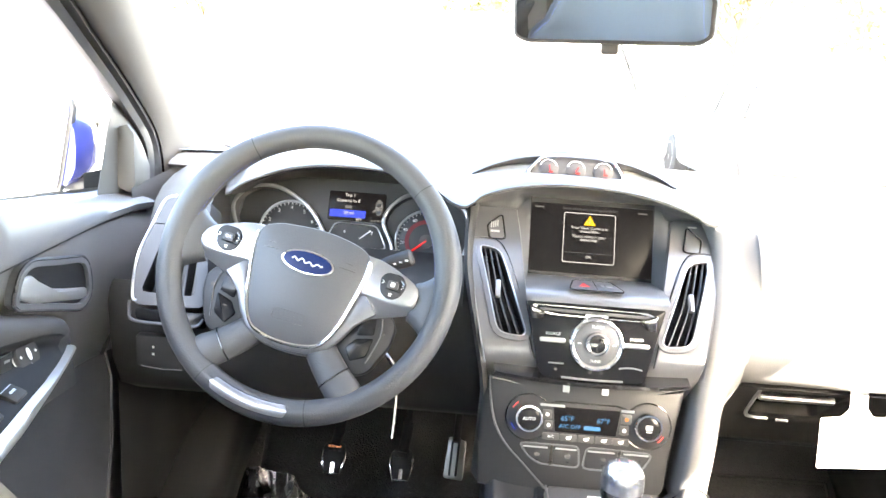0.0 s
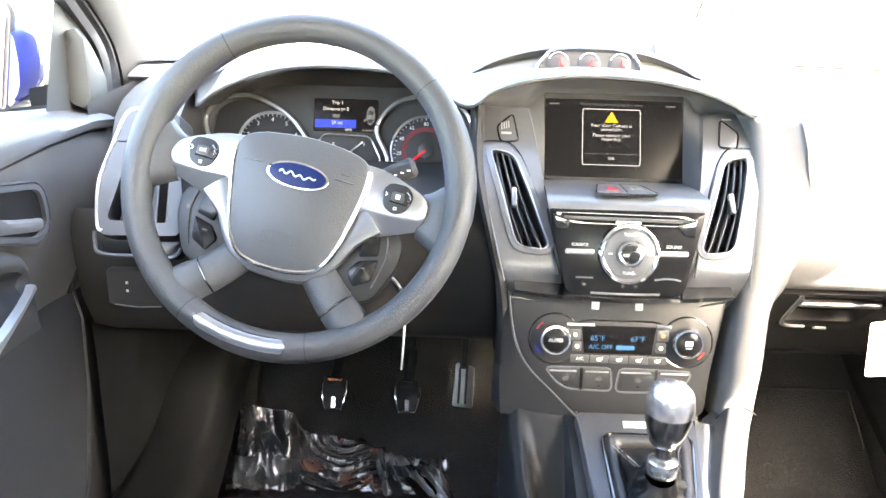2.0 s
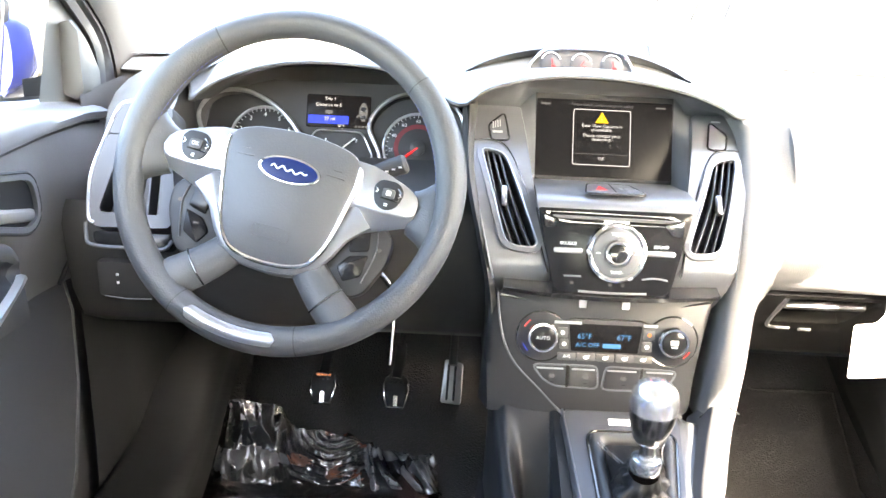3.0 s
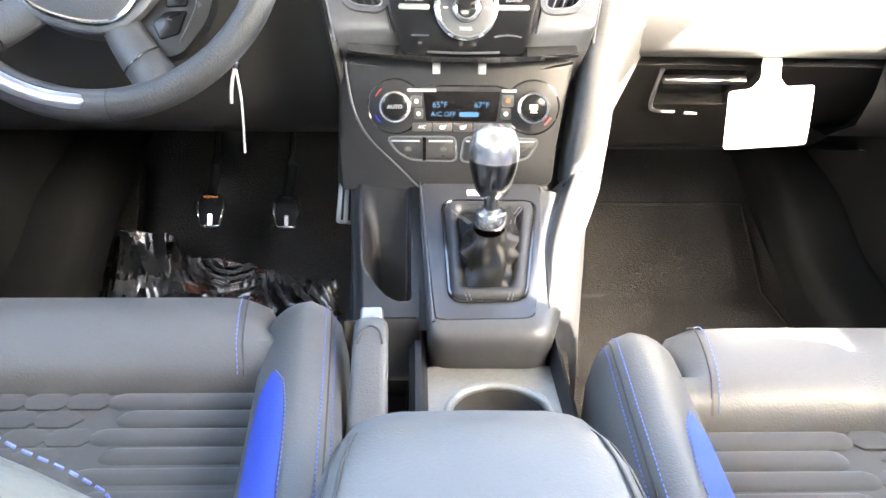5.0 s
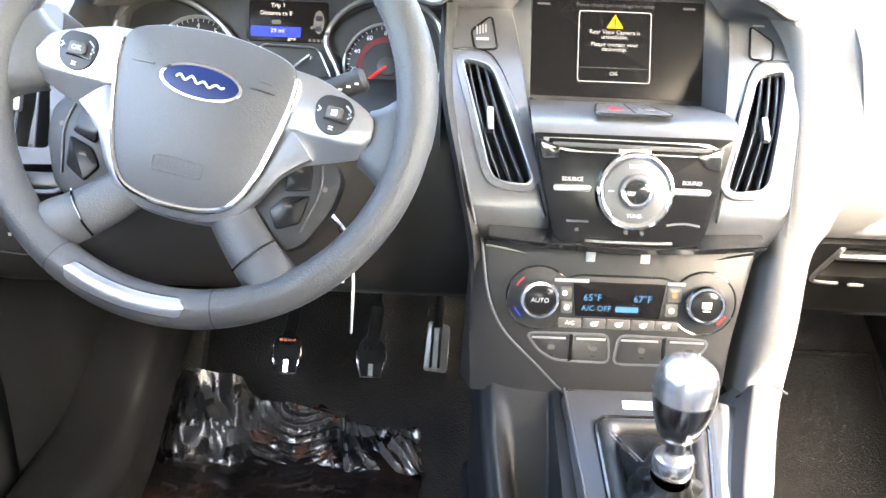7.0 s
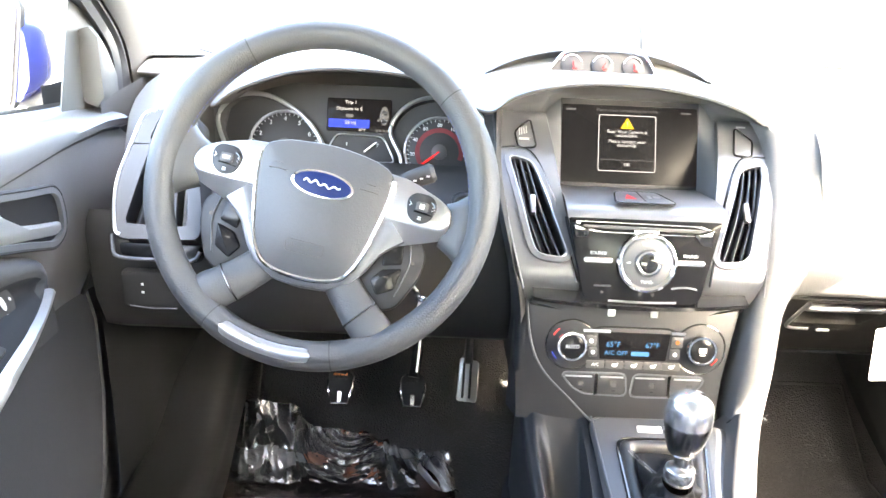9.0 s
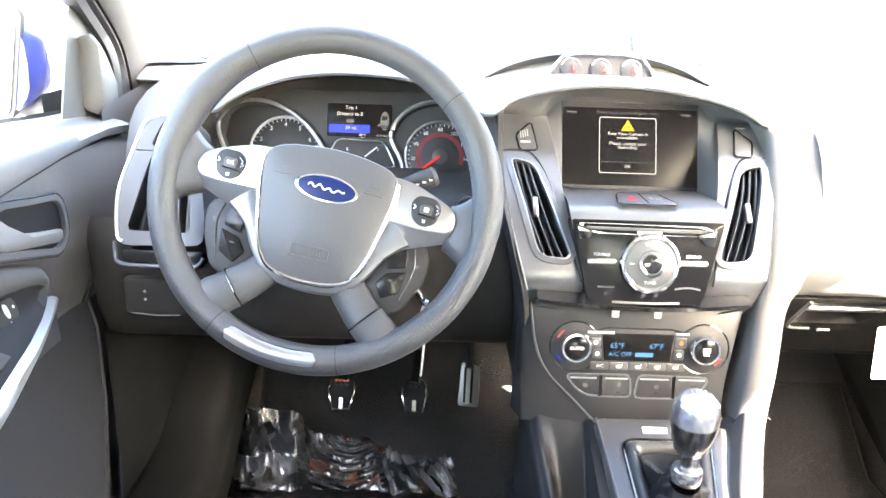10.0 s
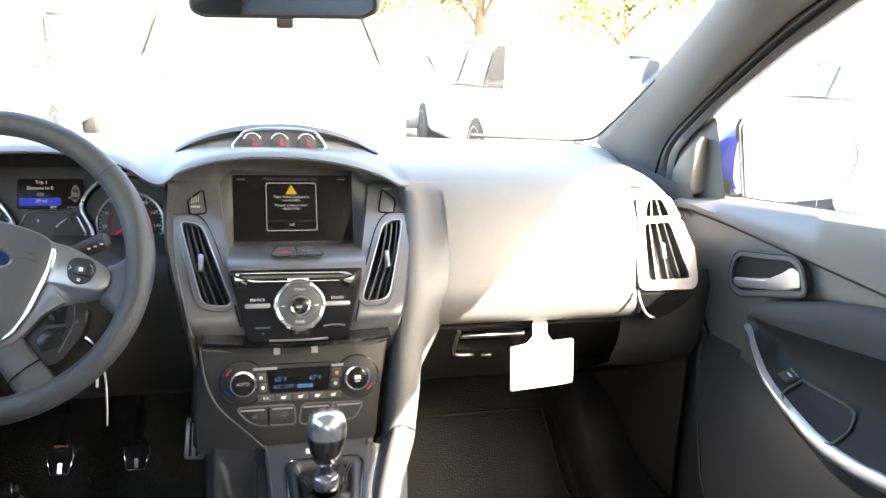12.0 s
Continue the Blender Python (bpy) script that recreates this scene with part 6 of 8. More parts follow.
for s in (-1, 1):
    for k, dx in enumerate((0.0, 0.008)):
        bm = B()
        pts = curve([(-0.018 + s * (0.078 - dx), 0.578, 0.642 + 0.6 * dx), (-0.018 + s * (0.089 - dx), 0.54, 0.6545 + 0.8 * dx), (-0.018 + s * (0.094 - dx), 0.45, 0.6595 + 0.8 * dx), (-0.018 + s * (0.094 - dx), 0.2, 0.6595 + 0.8 * dx)], 24)
        tube(bm, pts, 0.0011, seg=5)
        part("seam", bm, HARD, arm)
bm = B()
box(bm, (0.19, 0.40, 0.30), (-0.018, 0.36, 0.44), 0.01)
part("box", bm, CONSOLE, arm)

# gear lever
gear = thing("gear_lever", "gear lever with a polished metal knob and leather boot", "gear lever")
KX, KY = 0.021, 0.886
bm = B()
prof = [(0.008, 0.693), (0.0140, 0.694), (0.0170, 0.698), (0.0205, 0.709), (0.0236, 0.722), (0.0247, 0.7325)]
turned(bm, prof, Matrix.Translation((KX, KY, 0)), 36)
part("knob_skirt", bm, DARKCHROME, gear, "dark polished lower half of the knob")
bm = B()
turned(bm, [(0.0248, 0.7320), (0.0249, 0.740), (0.0241, 0.748), (0.0213, 0.7562), (0.0165, 0.7612), (0.009, 0.764), (0.003, 0.7645)], Matrix.Translation((KX, KY, 0)), 40)
kc = part("knob_cap", bm, KNOB, gear, "polished metal knob cap")
bm = B()
for i, n in enumerate("135"):
    lettering(bm, n, 0.006, Matrix.Translation((KX - 0.006 + 0.006 * i, KY + 0.001, 0.7635)), 0.0008)
for i, n in enumerate("246"):
    lettering(bm, n, 0.006, Matrix.Translation((KX - 0.006 + 0.006 * i, KY - 0.006, 0.7635)), 0.0008)
part("shift_pattern", bm, RED, kc, "red shift pattern")
bm = B()
turned(bm, [(0.012, 0.660), (0.0155, 0.661), (0.0166, 0.664), (0.0168, 0.673), (0.0155, 0.6765), (0.0125, 0.678), (0.0070, 0.6785)], Matrix.Translation((KX - 0.001, KY - 0.003, 0)), 36)
part("collar", bm, POLISHED, gear, "chrome collar")
bm = B()
turned(bm, [(0.0085, 0.676), (0.0078, 0.686), (0.0085, 0.697)], Matrix.Translation((KX - 0.0005, KY - 0.0015, 0)), 24)
part("neck", bm, DARKCHROME, gear, "dark metal neck")
rng = random.Random(4)
bm = B()
base = by_angle(shrink(well, 0.014), 64, (0.005, 0.10))
top = GP.inverted() @ Vector((KX - 0.002, KY - 0.006, 0.662))
rows = []
for lvl, w in enumerate((0.0, 0.12, 0.3, 0.5, 0.68, 0.82, 0.92, 1.0)):
    row = []
    for j, (x, y) in enumerate(base):
        a = 2 * math.pi * j / 64
        cx, cy = 0.005, 0.10
        rad = 0.0165 + 0.010 * (1 - w)
        ang = math.atan2(y - cy, x - cx)
        tx, ty = top.x + rad * math.cos(ang), top.y + rad * math.sin(ang)
        shape = w ** 0.8
        fold = (0.0045 * math.sin(11 * a + 0.6 * lvl) * w + 0.0045 * math.sin(5 * a - 1.4 * lvl) + 0.010 * noise.noise(Vector((2.5 * math.cos(a), 2.5 * math.sin(a), 0.8 * lvl)))) * math.sin(math.pi * min(1, w * 1.02))
        h = -0.004 + (top.z + 0.002) * (0.35 * w + 0.65 * w * w) + 0.006 * math.sin(math.pi * w)
        px, py = x + (tx - x) * shape, y + (ty - y) * shape
        row.append(GP @ Vector((px + fold * math.cos(a), py + fold * math.sin(a), h + fold)))
    rows.append(row)
grid(bm, rows, wrap=True)
part("boot", bm, BOOT, gear, "creased black leather boot", 70)
for s in (-1, 1):
    for off in (-0.0022, 0.0022):
        bm = B()
        pts = [GP @ Vector((p.x, p.y, p.z)) for p in curve([(0.006 + s * 0.042 + off, 0.172, 0.004), (0.006 + s * 0.030 + off, 0.145, 0.012), (0.008 + s * 0.022 + off, 0.112, 0.03)], 14)]
        dashes(bm, pts, 0.0045, 0.0006)
        part("stitching", bm, GREYTHREAD, gear)
# hand brake
hb = thing("hand_brake", "leather-wrapped hand brake lever with a metal button", "hand brake")
bm = B()
rows = []
for y, z, w, h in ((0.768, 0.6085, 0.0135, 0.0100), (0.764, 0.6070, 0.0155, 0.0125), (0.740, 0.5965, 0.0160, 0.0140), (0.70, 0.579, 0.0165, 0.0150), (0.64, 0.556, 0.0170, 0.0160), (0.50, 0.50, 0.0170, 0.0170)):
    rows.append([(-0.096 + w * math.copysign(abs(math.cos(a)) ** 0.5, math.cos(a)), y + 0.35 * h * math.sin(a), z + h * math.copysign(abs(math.sin(a)) ** 0.6, math.sin(a))) for a in (2 * math.pi * k / 24 for k in range(24))])
grid(bm, rows, wrap=True, cap=True)
grip = part("grip", bm, SEAT, hb, "grey leather grip", 60)
bm = B()
tube(bm, curve([(-0.107, 0.742, 0.609), (-0.104, 0.752, 0.6155), (-0.096, 0.756, 0.619), (-0.088, 0.752, 0.6155), (-0.085, 0.742, 0.609)], 16), 0.0011, seg=6)
part("seam", bm, HARD, grip)
bm = B()
box(bm, (0.021, 0.022, 0.014), (0, 0, 0), 0.004, 3, Matrix.Translation((-0.096, 0.777, 0.6130)) @ Matrix.Rotation(radians(22), 4, "X"))
part("release_button", bm, SILVER, hb, "bright metal release button")

# ---- doors ----
CREASE = [(1.012, 0.818), (1.005, 0.828), (0.985, 0.845), (0.905, 0.871), (0.82, 0.893), (0.737, 0.908), (0.55, 0.925), (0.2, 0.92)]
SWOOP = {
    1: [(0.69, 1.005, 0.800), (0.677, 0.974, 0.796), (0.664, 0.944, 0.784), (0.652, 0.891, 0.754), (0.648, 0.832, 0.733), (0.648, 0.773, 0.717), (0.648, 0.713, 0.716), (0.648, 0.662, 0.722), (0.648, 0.45, 0.75), (0.648, 0.2, 0.77)],
    -1: [(0.69, 1.012, 0.795), (0.677, 0.975, 0.796), (0.664, 0.935, 0.797), (0.652, 0.883, 0.791), (0.648, 0.836, 0.779), (0.648, 0.79, 0.765), (0.648, 0.72, 0.75), (0.648, 0.45, 0.75), (0.648, 0.2, 0.77)],
}


def door(s):
    side = "driver's" if s < 0 else "passenger's"
    d = thing("front_door", "charcoal %s door panel with a silver armrest strip" % side, "car door", None, "front doors")
    # main skin: upper shoulder, middle, lower bulge; its front end turns in towards the dashboard
    turn_in = lambda y: (0.066 if s < 0 else 0.045) * max(0.0, (y - 1.09) / 0.145) ** 1.3
    fold_at = lambda y: min(0.928 + 0.06 * (y - 0.76), 0.952 + (1.21 - y) * 0.088)
    bm = B()
    rows = []
    for i in range(49):
        y = 1.235 - 1.21 * i / 48
        belt = 0.962 + (1.21 - y) * 0.088
        fold = fold_at(y)
        row = []
        ew = max(0.0, (y - 1.15) / 0.085)
        for z, x in ((belt + 0.012, 0.745), (belt + 0.012, 0.712), (belt + 0.004, 0.699), (fold + 0.009, 0.688), (fold, 0.690), (fold - 0.006, 0.703), (0.90, 0.700), (0.86, 0.696), (0.80, 0.694), (0.74, 0.696), (0.70, 0.692), (0.62, 0.682), (0.52, 0.668), (0.42, 0.665), (0.36, 0.68), (0.33, 0.72)):
            tuck = {0.86: 0.005, 0.80: 0.016, 0.74: 0.026, 0.70: 0.012}.get(z, 0.0)
            sunk = tuck + (0.026 - tuck) * min(1.0, max(0.0, (1.015 - y) / 0.03)) if z in (0.86, 0.80, 0.74) else tuck
            row.append((s * (x + (0.012 * ew * ew if x > 0.71 else -turn_in(y) * (0.3 if z > fold - 0.008 else 1.0) * min(1.0, max(0.0, (z - 0.68) / 0.12))) + sunk), y, z))
        rows.append(row)
    grid(bm, [r[:10] for r in rows])
    front = lambda z: table(z, [(0.30, 0.90), (0.40, 0.95), (0.46, 0.99), (0.50, 1.03), (0.555, 1.058), (0.62, 1.095), (0.68, 1.135), (0.74, 1.16)])[0]
    low_rows = []
    for k in range(41):
        row = []
        for x, y, z in rows[30][9:]:
            y = front(z) + (0.025 - front(z)) * (k / 40) ** 1.5
            row.append((x, y, z))
        low_rows.append(row)
    lip = low_rows[0]
    low_rows = [[(s * 0.737, y + 0.016, z) for x, y, z in lip], [(x + s * 0.014, y + 0.014, z) for x, y, z in lip], [(x + s * 0.003, y + 0.008, z) for x, y, z in lip]] + low_rows
    low_rows = [[p for n in range(len(r) - 1) for p in (r[n], tuple(Vector(r[n]).lerp(Vector(r[n + 1]), 0.5)))] + [r[-1]] for r in low_rows]
    back = [[(s * 0.76, y, z) for y, z in ((1.235, 0.18), (1.235, 0.975))], [(s * 0.76, y, z) for y, z in ((0.02, 0.18), (0.02, 1.07))]]
    grid(bm, back)
    part("panel", bm, DOORGREY, d, "soft charcoal door skin", 45)
    bm = B()
    grid(bm, low_rows)
    part("lower_panel", bm, DOORLOW, d, "black plastic lower door panel", 45)
    # shadow under the shoulder pad, drawn as a dark tube along the fold
    bm = B()
    tube(bm, [(s * (0.6995 - 0.3 * turn_in(y)), y, fold_at(y) - 0.004) for y in (1.225 - 0.82 * k / 24 for k in range(25))], 0.0032, seg=6)
    part("crease_shade", bm, RUBBER, d)
    # front edge, dark door frame ahead of the lower panel, and the pocket line
    bm = B()
    tube(bm, curve([(s * (0.689 - turn_in(1.205)), 1.205, 0.95), (s * (0.699 - turn_in(1.165)), 1.165, 0.85), (s * 0.712, 1.135, 0.74)], 20), 0.003, seg=6)
    part("front_edge", bm, RUBBER, d)
    bm = B()
    grid(bm, [[(s * 0.738, y, z) for y in (1.09, 1.16, 1.24)] for z in (0.20, 0.5, 0.78)])
    part("door_frame", bm, KNEE, d, "black inner frame of the door")
    bm = B()
    tube(bm, [Vector((p[0], p[1] + 0.004, p[2])) for p in lip[:-2]], 0.0026, seg=6)
    part("pocket_edge", bm, DOORLOW, d)
    # arm rest pod
    up_c, lo_c = curve([(0.692, y, z) for y, z in CREASE], 42), curve(SWOOP[s], 54)
    a = [up_c[int(k * (len(up_c) - 1) / 40)] for k in range(41)]
    b = [lo_c[int(k * (len(lo_c) - 1) / 40)] for k in range(41)]
    bm = B()
    rows = []
    for p, q in zip(a, b):
        m = lambda w, dx: (s * (p.x + (q.x - p.x) * w + dx), p.y + (q.y - p.y) * w, p.z + (q.z - p.z) * w)
        d_ = 0.692 - q.x
        k = max(0.0, d_) / 0.044
        rows.append([(s * 0.699, p.y, p.z + 0.002), m(0, 0), m(0.07, -0.007 * k), m(0.2, -0.004 * k), m(0.45, 0.030 * k), m(0.68, 0.040 * k), m(0.86, 0.026 * k), m(0.95, 0.006 * k), (s * q.x, q.y, q.z), (s * (q.x + 0.3 * d_), q.y + 0.004, q.z - 0.022), (s * 0.692, q.y + 0.010, q.z - 0.055)])
    grid(bm, rows)
    rows_pod = rows
    part("armrest", bm, DOORCLOTH, d, "dark armrest pod", 60)
    bm = B()
    rows = []
    for k in range(41):
        p, q = a[k], b[k]
        w = 0.0035 + 0.004 * math.sin(min(1, k / 14) * math.pi / 2)
        n = Vector((0, p.y - q.y, p.z - q.z)).normalized()
        t = Vector((s * (q.x - 0.002), q.y, q.z))
        rows.append([t + n * w * 1.5 + Vector((s * 0.008, 0, 0)), t + n * w * 1.1 + Vector((-s * 0.002, 0, 0)), t + Vector((-s * 0.004, 0, 0)), t - n * w * 1.0 + Vector((-s * 0.001, 0, 0)), t - n * w * 1.3 + Vector((s * 0.008, 0, 0))])
    grid(bm, rows)
    part("armrest_strip", bm, BRIGHT, d, "sweeping satin silver strip", 60)
    # inner release handle in its recess
    M = Matrix(((0, 0, -s, s * 0.688), (-s, 0, 0, 0.972), (0, 1, 0, 0.888), (0, 0, 0, 1)))
    pts = [(1.058, 0.900), (1.045, 0.912), (0.985, 0.922), (0.925, 0.934), (0.900, 0.925), (0.885, 0.893), (0.890, 0.884), (0.97, 0.862), (1.035, 0.842), (1.060, 0.852), (1.064, 0.872)]
    loc = [((y - 0.972) * -s, z - 0.888) for y, z in pts]
    o = rounded(loc, 0.012, 3)
    i = shrink(o, 0.007)
    bm = B()
    frame_plate(bm, o, i, 0.014, M @ up(0, 0, 0.002), 0.0022, 0.008)
    h = part("handle_bezel", bm, PLATE, d, "graphite bezel of the door handle")
    bm = B()
    tube(bm, [M @ Vector((x, y, 0.0)) for x, y in resample(shrink(o, -0.0015), 60)], 0.0022, closed=True, seg=6)
    part("bezel_gap", bm, RUBBER, h)
    bm = B()
    slab(bm, shrink(o, 0.002), 0.002, M @ up(0, 0, -0.0035))
    part("recess", bm, DISH, h)
    bm = B()
    lev = [(1.052, 0.858), (1.052, 0.868), (1.00, 0.880), (0.955, 0.892), (0.925, 0.917), (0.905, 0.915), (0.898, 0.894), (0.93, 0.880), (1.00, 0.864), (1.04, 0.855)]
    slab(bm, rounded([((y - 0.972) * -s, z - 0.888) for y, z in lev], 0.006, 3), 0.012, M @ up(0, 0, 0.001), 0.003, 0.0, 0.002)
    part("release_lever", bm, BRIGHT, h, "satin silver release lever")
    # dark switch dish behind the strip, with what sits in it
    pod_rows = rows_pod

    def dish(y, w):
        """Place and frame on the pod at y along the car and w from crease to strip."""
        k = next((i for i in range(40) if a[i].y + (b[i].y - a[i].y) * w >= y >= a[i + 1].y + (b[i + 1].y - a[i + 1].y) * w), 20)
        f = (a[k].y + (b[k].y - a[k].y) * w - y) / max(1e-6, a[k].y + (b[k].y - a[k].y) * w - a[k + 1].y - (b[k + 1].y - a[k + 1].y) * w)

        def at(i, v):
            v = v * 10
            j = min(int(v), 9)
            return Vector(pod_rows[i][j]).lerp(Vector(pod_rows[i][j + 1]), v - j)

        def pos(v):
            return at(k, v).lerp(at(k + 1, v), f)

        o = pos(w)
        xa = (at(k, w) - at(k + 1, w)).normalized() * -s
        ya = (pos(w - 0.06) - pos(w + 0.06)).normalized()
        za = xa.cross(ya).normalized()
        if za.x * s > 0:
            za = -za
        ya = za.cross(xa).normalized()
        return Matrix(((xa.x, ya.x, za.x, o.x), (xa.y, ya.y, za.y, o.y), (xa.z, ya.z, za.z, o.z), (0, 0, 0, 1)))

    bm = B()
    rows = []
    for k in range(5, 38):
        r = [Vector(p) for p in pod_rows[k]]
        lift = Vector((-s * 0.0012, 0, 0.0008))
        rows.append([r[3].lerp(r[4], 0.45) + lift, r[4] + lift, r[4].lerp(r[5], 0.5) + lift, r[5] + lift, r[6] + lift, r[7] + lift])
    grid(bm, rows)
    sp = part("switch_panel", bm, DISH, d, "dark switch dish behind the strip", 60)
    if s < 0:
        PM = dish(0.930, 0.47)
        bm = B()
        turned(bm, [(0.0225, -0.006), (0.0225, 0.003), (0.020, 0.006), (0.012, 0.0065)], PM, 32)
        kn = part("mirror_knob", bm, KNEE, sp, "round mirror adjuster")
        bm = B()
        tube(bm, [PM @ Vector((0.0235 * math.cos(q), 0.0235 * math.sin(q), 0.002)) for q in (2 * math.pi * k / 36 for k in range(36))], 0.0009, closed=True, seg=5)
        part("knob_ring", bm, SILVER, kn)
        bm = B()
        slab(bm, oval(0.0035, 0.008, 0, 0, 14), 0.0008, PM, 0, 0.0078)
        part("knob_pointer", bm, WHITE, kn)
        for dx, dy in ((-0.014, 0), (0.014, 0), (0, 0.014), (0, -0.014)):
            bm = B()
            box(bm, (0.003, 0.003, 0.0003), (0, 0, 0), 0, 1, PM @ up(dx, dy, 0.0066, 45))
            part("knob_mark", bm, WHITE, kn)
        places = ((0.885, 0.45), (0.865, 0.62), (0.83, 0.45), (0.81, 0.62))
    else:
        places = ((0.906, 0.60),)
    for y, w in places:
        PM = dish(y, w)
        bm = B()
        box(bm, (0.024, 0.022, 0.010), (0, 0, 0), 0.003, 2, PM @ up(0, 0, 0.001))
        wsw = part("window_switch", bm, KNEE, sp)
        bm = B()
        box(bm, (0.010, 0.003, 0.0004), (0, 0, 0), 0, 1, PM @ up(0, 0.002, 0.0063))
        part("switch_mark", bm, SILVER, wsw)
        bm = B()
        box(bm, (0.020, 0.0016, 0.0006), (0, 0, 0), 0, 1, PM @ up(0, 0.0095, 0.0052))
        part("switch_lip", bm, SILVER, wsw)
    if s > 0:
        spot = lambda y, w, h: dish(y, w) @ Vector((0, 0, h))
        rim = [(0.880, 0.56), (0.84, 0.54), (0.79, 0.53), (0.776, 0.56), (0.772, 0.66), (0.778, 0.74), (0.81, 0.76), (0.86, 0.76), (0.880, 0.72), (0.886, 0.62)]
        loop = curve([(y, w, 0.0) for y, w in rim + rim[:1]], 60)[:-1]
        bm = B()
        tube(bm, [spot(p.x, p.y, 0.0035) for p in loop], 0.0022, closed=True, seg=8)
        pp = part("pull_pocket", bm, HARD, sp, "pull pocket with a fine rim")
        bm = B()
        grid(bm, [[spot(y, 0.57 + 0.16 * j / 4, 0.0022 - 0.0015 * math.sin(math.pi * j / 4)) for j in range(5)] for y in (0.876 - 0.096 * k / 10 for k in range(11))])
        part("pocket_floor", bm, DISH, pp, "", 60)
    # quarter trim with its speaker cover, and side glass
    bm = B()
    tri_ = [(1.345, 0.940), (1.130, 0.967), (1.149, 1.015), (1.168, 1.065), (1.186, 1.110), (1.235, 1.092), (1.31, 1.030)]
    rows = [[(s * 0.738, y + 0.055, z) for y, z in tri_], [(s * 0.712, y, z) for y, z in tri_]]
    grid(bm, rows, wrap=True, cap=True)
    q = part("quarter_trim", bm, QUARTER, d, "grey triangular trim at the mirror")
    bm = B()
    wedge = []
    for k in range(9):
        w = k / 8
        fy, ry, by = 1.268 + 0.026 * min(1.0, 2 * w), 1.199 + 0.004 * w * w, 1.226 - 0.006 * w
        fz, rz, bz = 1.043 - 0.074 * w, 1.078 - 0.102 * w, 1.071 - 0.084 * w
        tuck = 0.010 * (1 if k in (0, 8) else 0)
        wedge.append([(s * 0.716, fy + 0.004, fz), (s * (0.703 + tuck), fy, fz), (s * (0.692 + tuck), (fy + ry) / 2, (fz + rz) / 2), (s * (0.685 + tuck), ry + 0.006, rz), (s * (0.686 + tuck), ry, rz), (s * (0.698 + tuck), (ry + by) / 2 - 0.012, (rz + bz) / 2), (s * (0.708 + tuck * 0.6), by - 0.020, bz), (s * 0.716, by - 0.022, bz)])
    grid(bm, wedge, cap=False)
    part("speaker_cover", bm, QUARTER, q, "moulded tweeter cover")
    bm = B()
    grid(bm, [[(s * 0.735, y, z) for y, z in ((1.225, 0.97), (0.9, 0.99), (0.5, 1.03), (0.06, 1.06))], [(s * 0.72, y, z) for y, z in ((1.13, 1.13), (0.9, 1.12), (0.5, 1.14), (0.06, 1.15))], [(s * 0.66, y, z) for y, z in ((0.85, 1.28), (0.75, 1.28), (0.5, 1.30), (0.06, 1.30))], [(s * 0.635, y, z) for y, z in ((0.65, 1.325), (0.6, 1.33), (0.45, 1.335), (0.03, 1.345))]])
    g = part("window_glass", bm, GLASS, d)
    g.visible_shadow = False
    return d


for s in (-1, 1):
    door(s)


# outer mirrors
def door_mirror(s):
    m = thing("door_mirror", "blue painted door mirror with a black base", "door mirror", Matrix.Translation((s * 0.90, 1.305, 1.028)), "door mirrors")
    bm = B()
    rows = []
    for k in range(9):
        w = k / 8
        y = -0.045 + 0.13 * w
        g = math.sqrt(max(0.0, 1 - (w * 0.97) ** 2.4))
        rows.append([(s * (0.045 - 0.03 * w + 0.138 * g * math.copysign(abs(math.cos(a)) ** 0.55, math.cos(a))), y, 0.074 * g * math.copysign(abs(math.sin(a)) ** 0.6, math.sin(a))) for a in (2 * math.pi * j / 28 for j in range(28))])
    grid(bm, rows, wrap=True, cap=True)
    part("housing", bm, BODYBLUE, m, "glossy blue housing", 50)
    face_ = rounded([(-0.096, 0.080), (0.016, 0.084), (0.110, 0.068), (0.176, 0.044), (0.187, -0.002), (0.152, -0.064), (0.060, -0.076), (-0.066, -0.077)], [0.016, 0.04, 0.04, 0.03, 0.03, 0.03, 0.03, 0.018], 5)
    ring = [(s * x, z) for x, z in resample(face_, 64)]
    bm = B()
    frame_plate(bm, [(s * x, z) for x, z in face_], [(s * x, z) for x, z in shrink(face_, 0.007)], 0.012, Matrix(((1, 0, 0, 0), (0, 0, -1, -0.047), (0, 1, 0, 0), (0, 0, 0, 1))), 0.004, 0.012)
    part("rim", bm, HARD, m, "grey plastic surround of the glass")
    bm = B()
    grid(bm, [[(s * 0.055 + (x - s * 0.055) * k * 0.96, -0.043 - 0.004 * (1 - k) + 0.06 * s * ((x - s * 0.055) * k), z * k * 0.93) for x, z in ring] for k in (1.0, 0.66, 0.33, 0.02)], wrap=True)
    part("mirror_glass", bm, MIRROR, m, "mirror glass")
    bm = B()
    tube(bm, curve([(-s * 0.05, 0.0, -0.055), (-s * 0.11, 0.0, -0.066), (-s * 0.17, 0.01, -0.06)], 8), [0.026, 0.024, 0.022, 0.022, 0.022, 0.023, 0.024, 0.026, 0.026], seg=14, flat=0.7)
    part("foot", bm, HARD, m, "black mirror foot")
    return m


for s in (-1, 1):
    door_mirror(s)


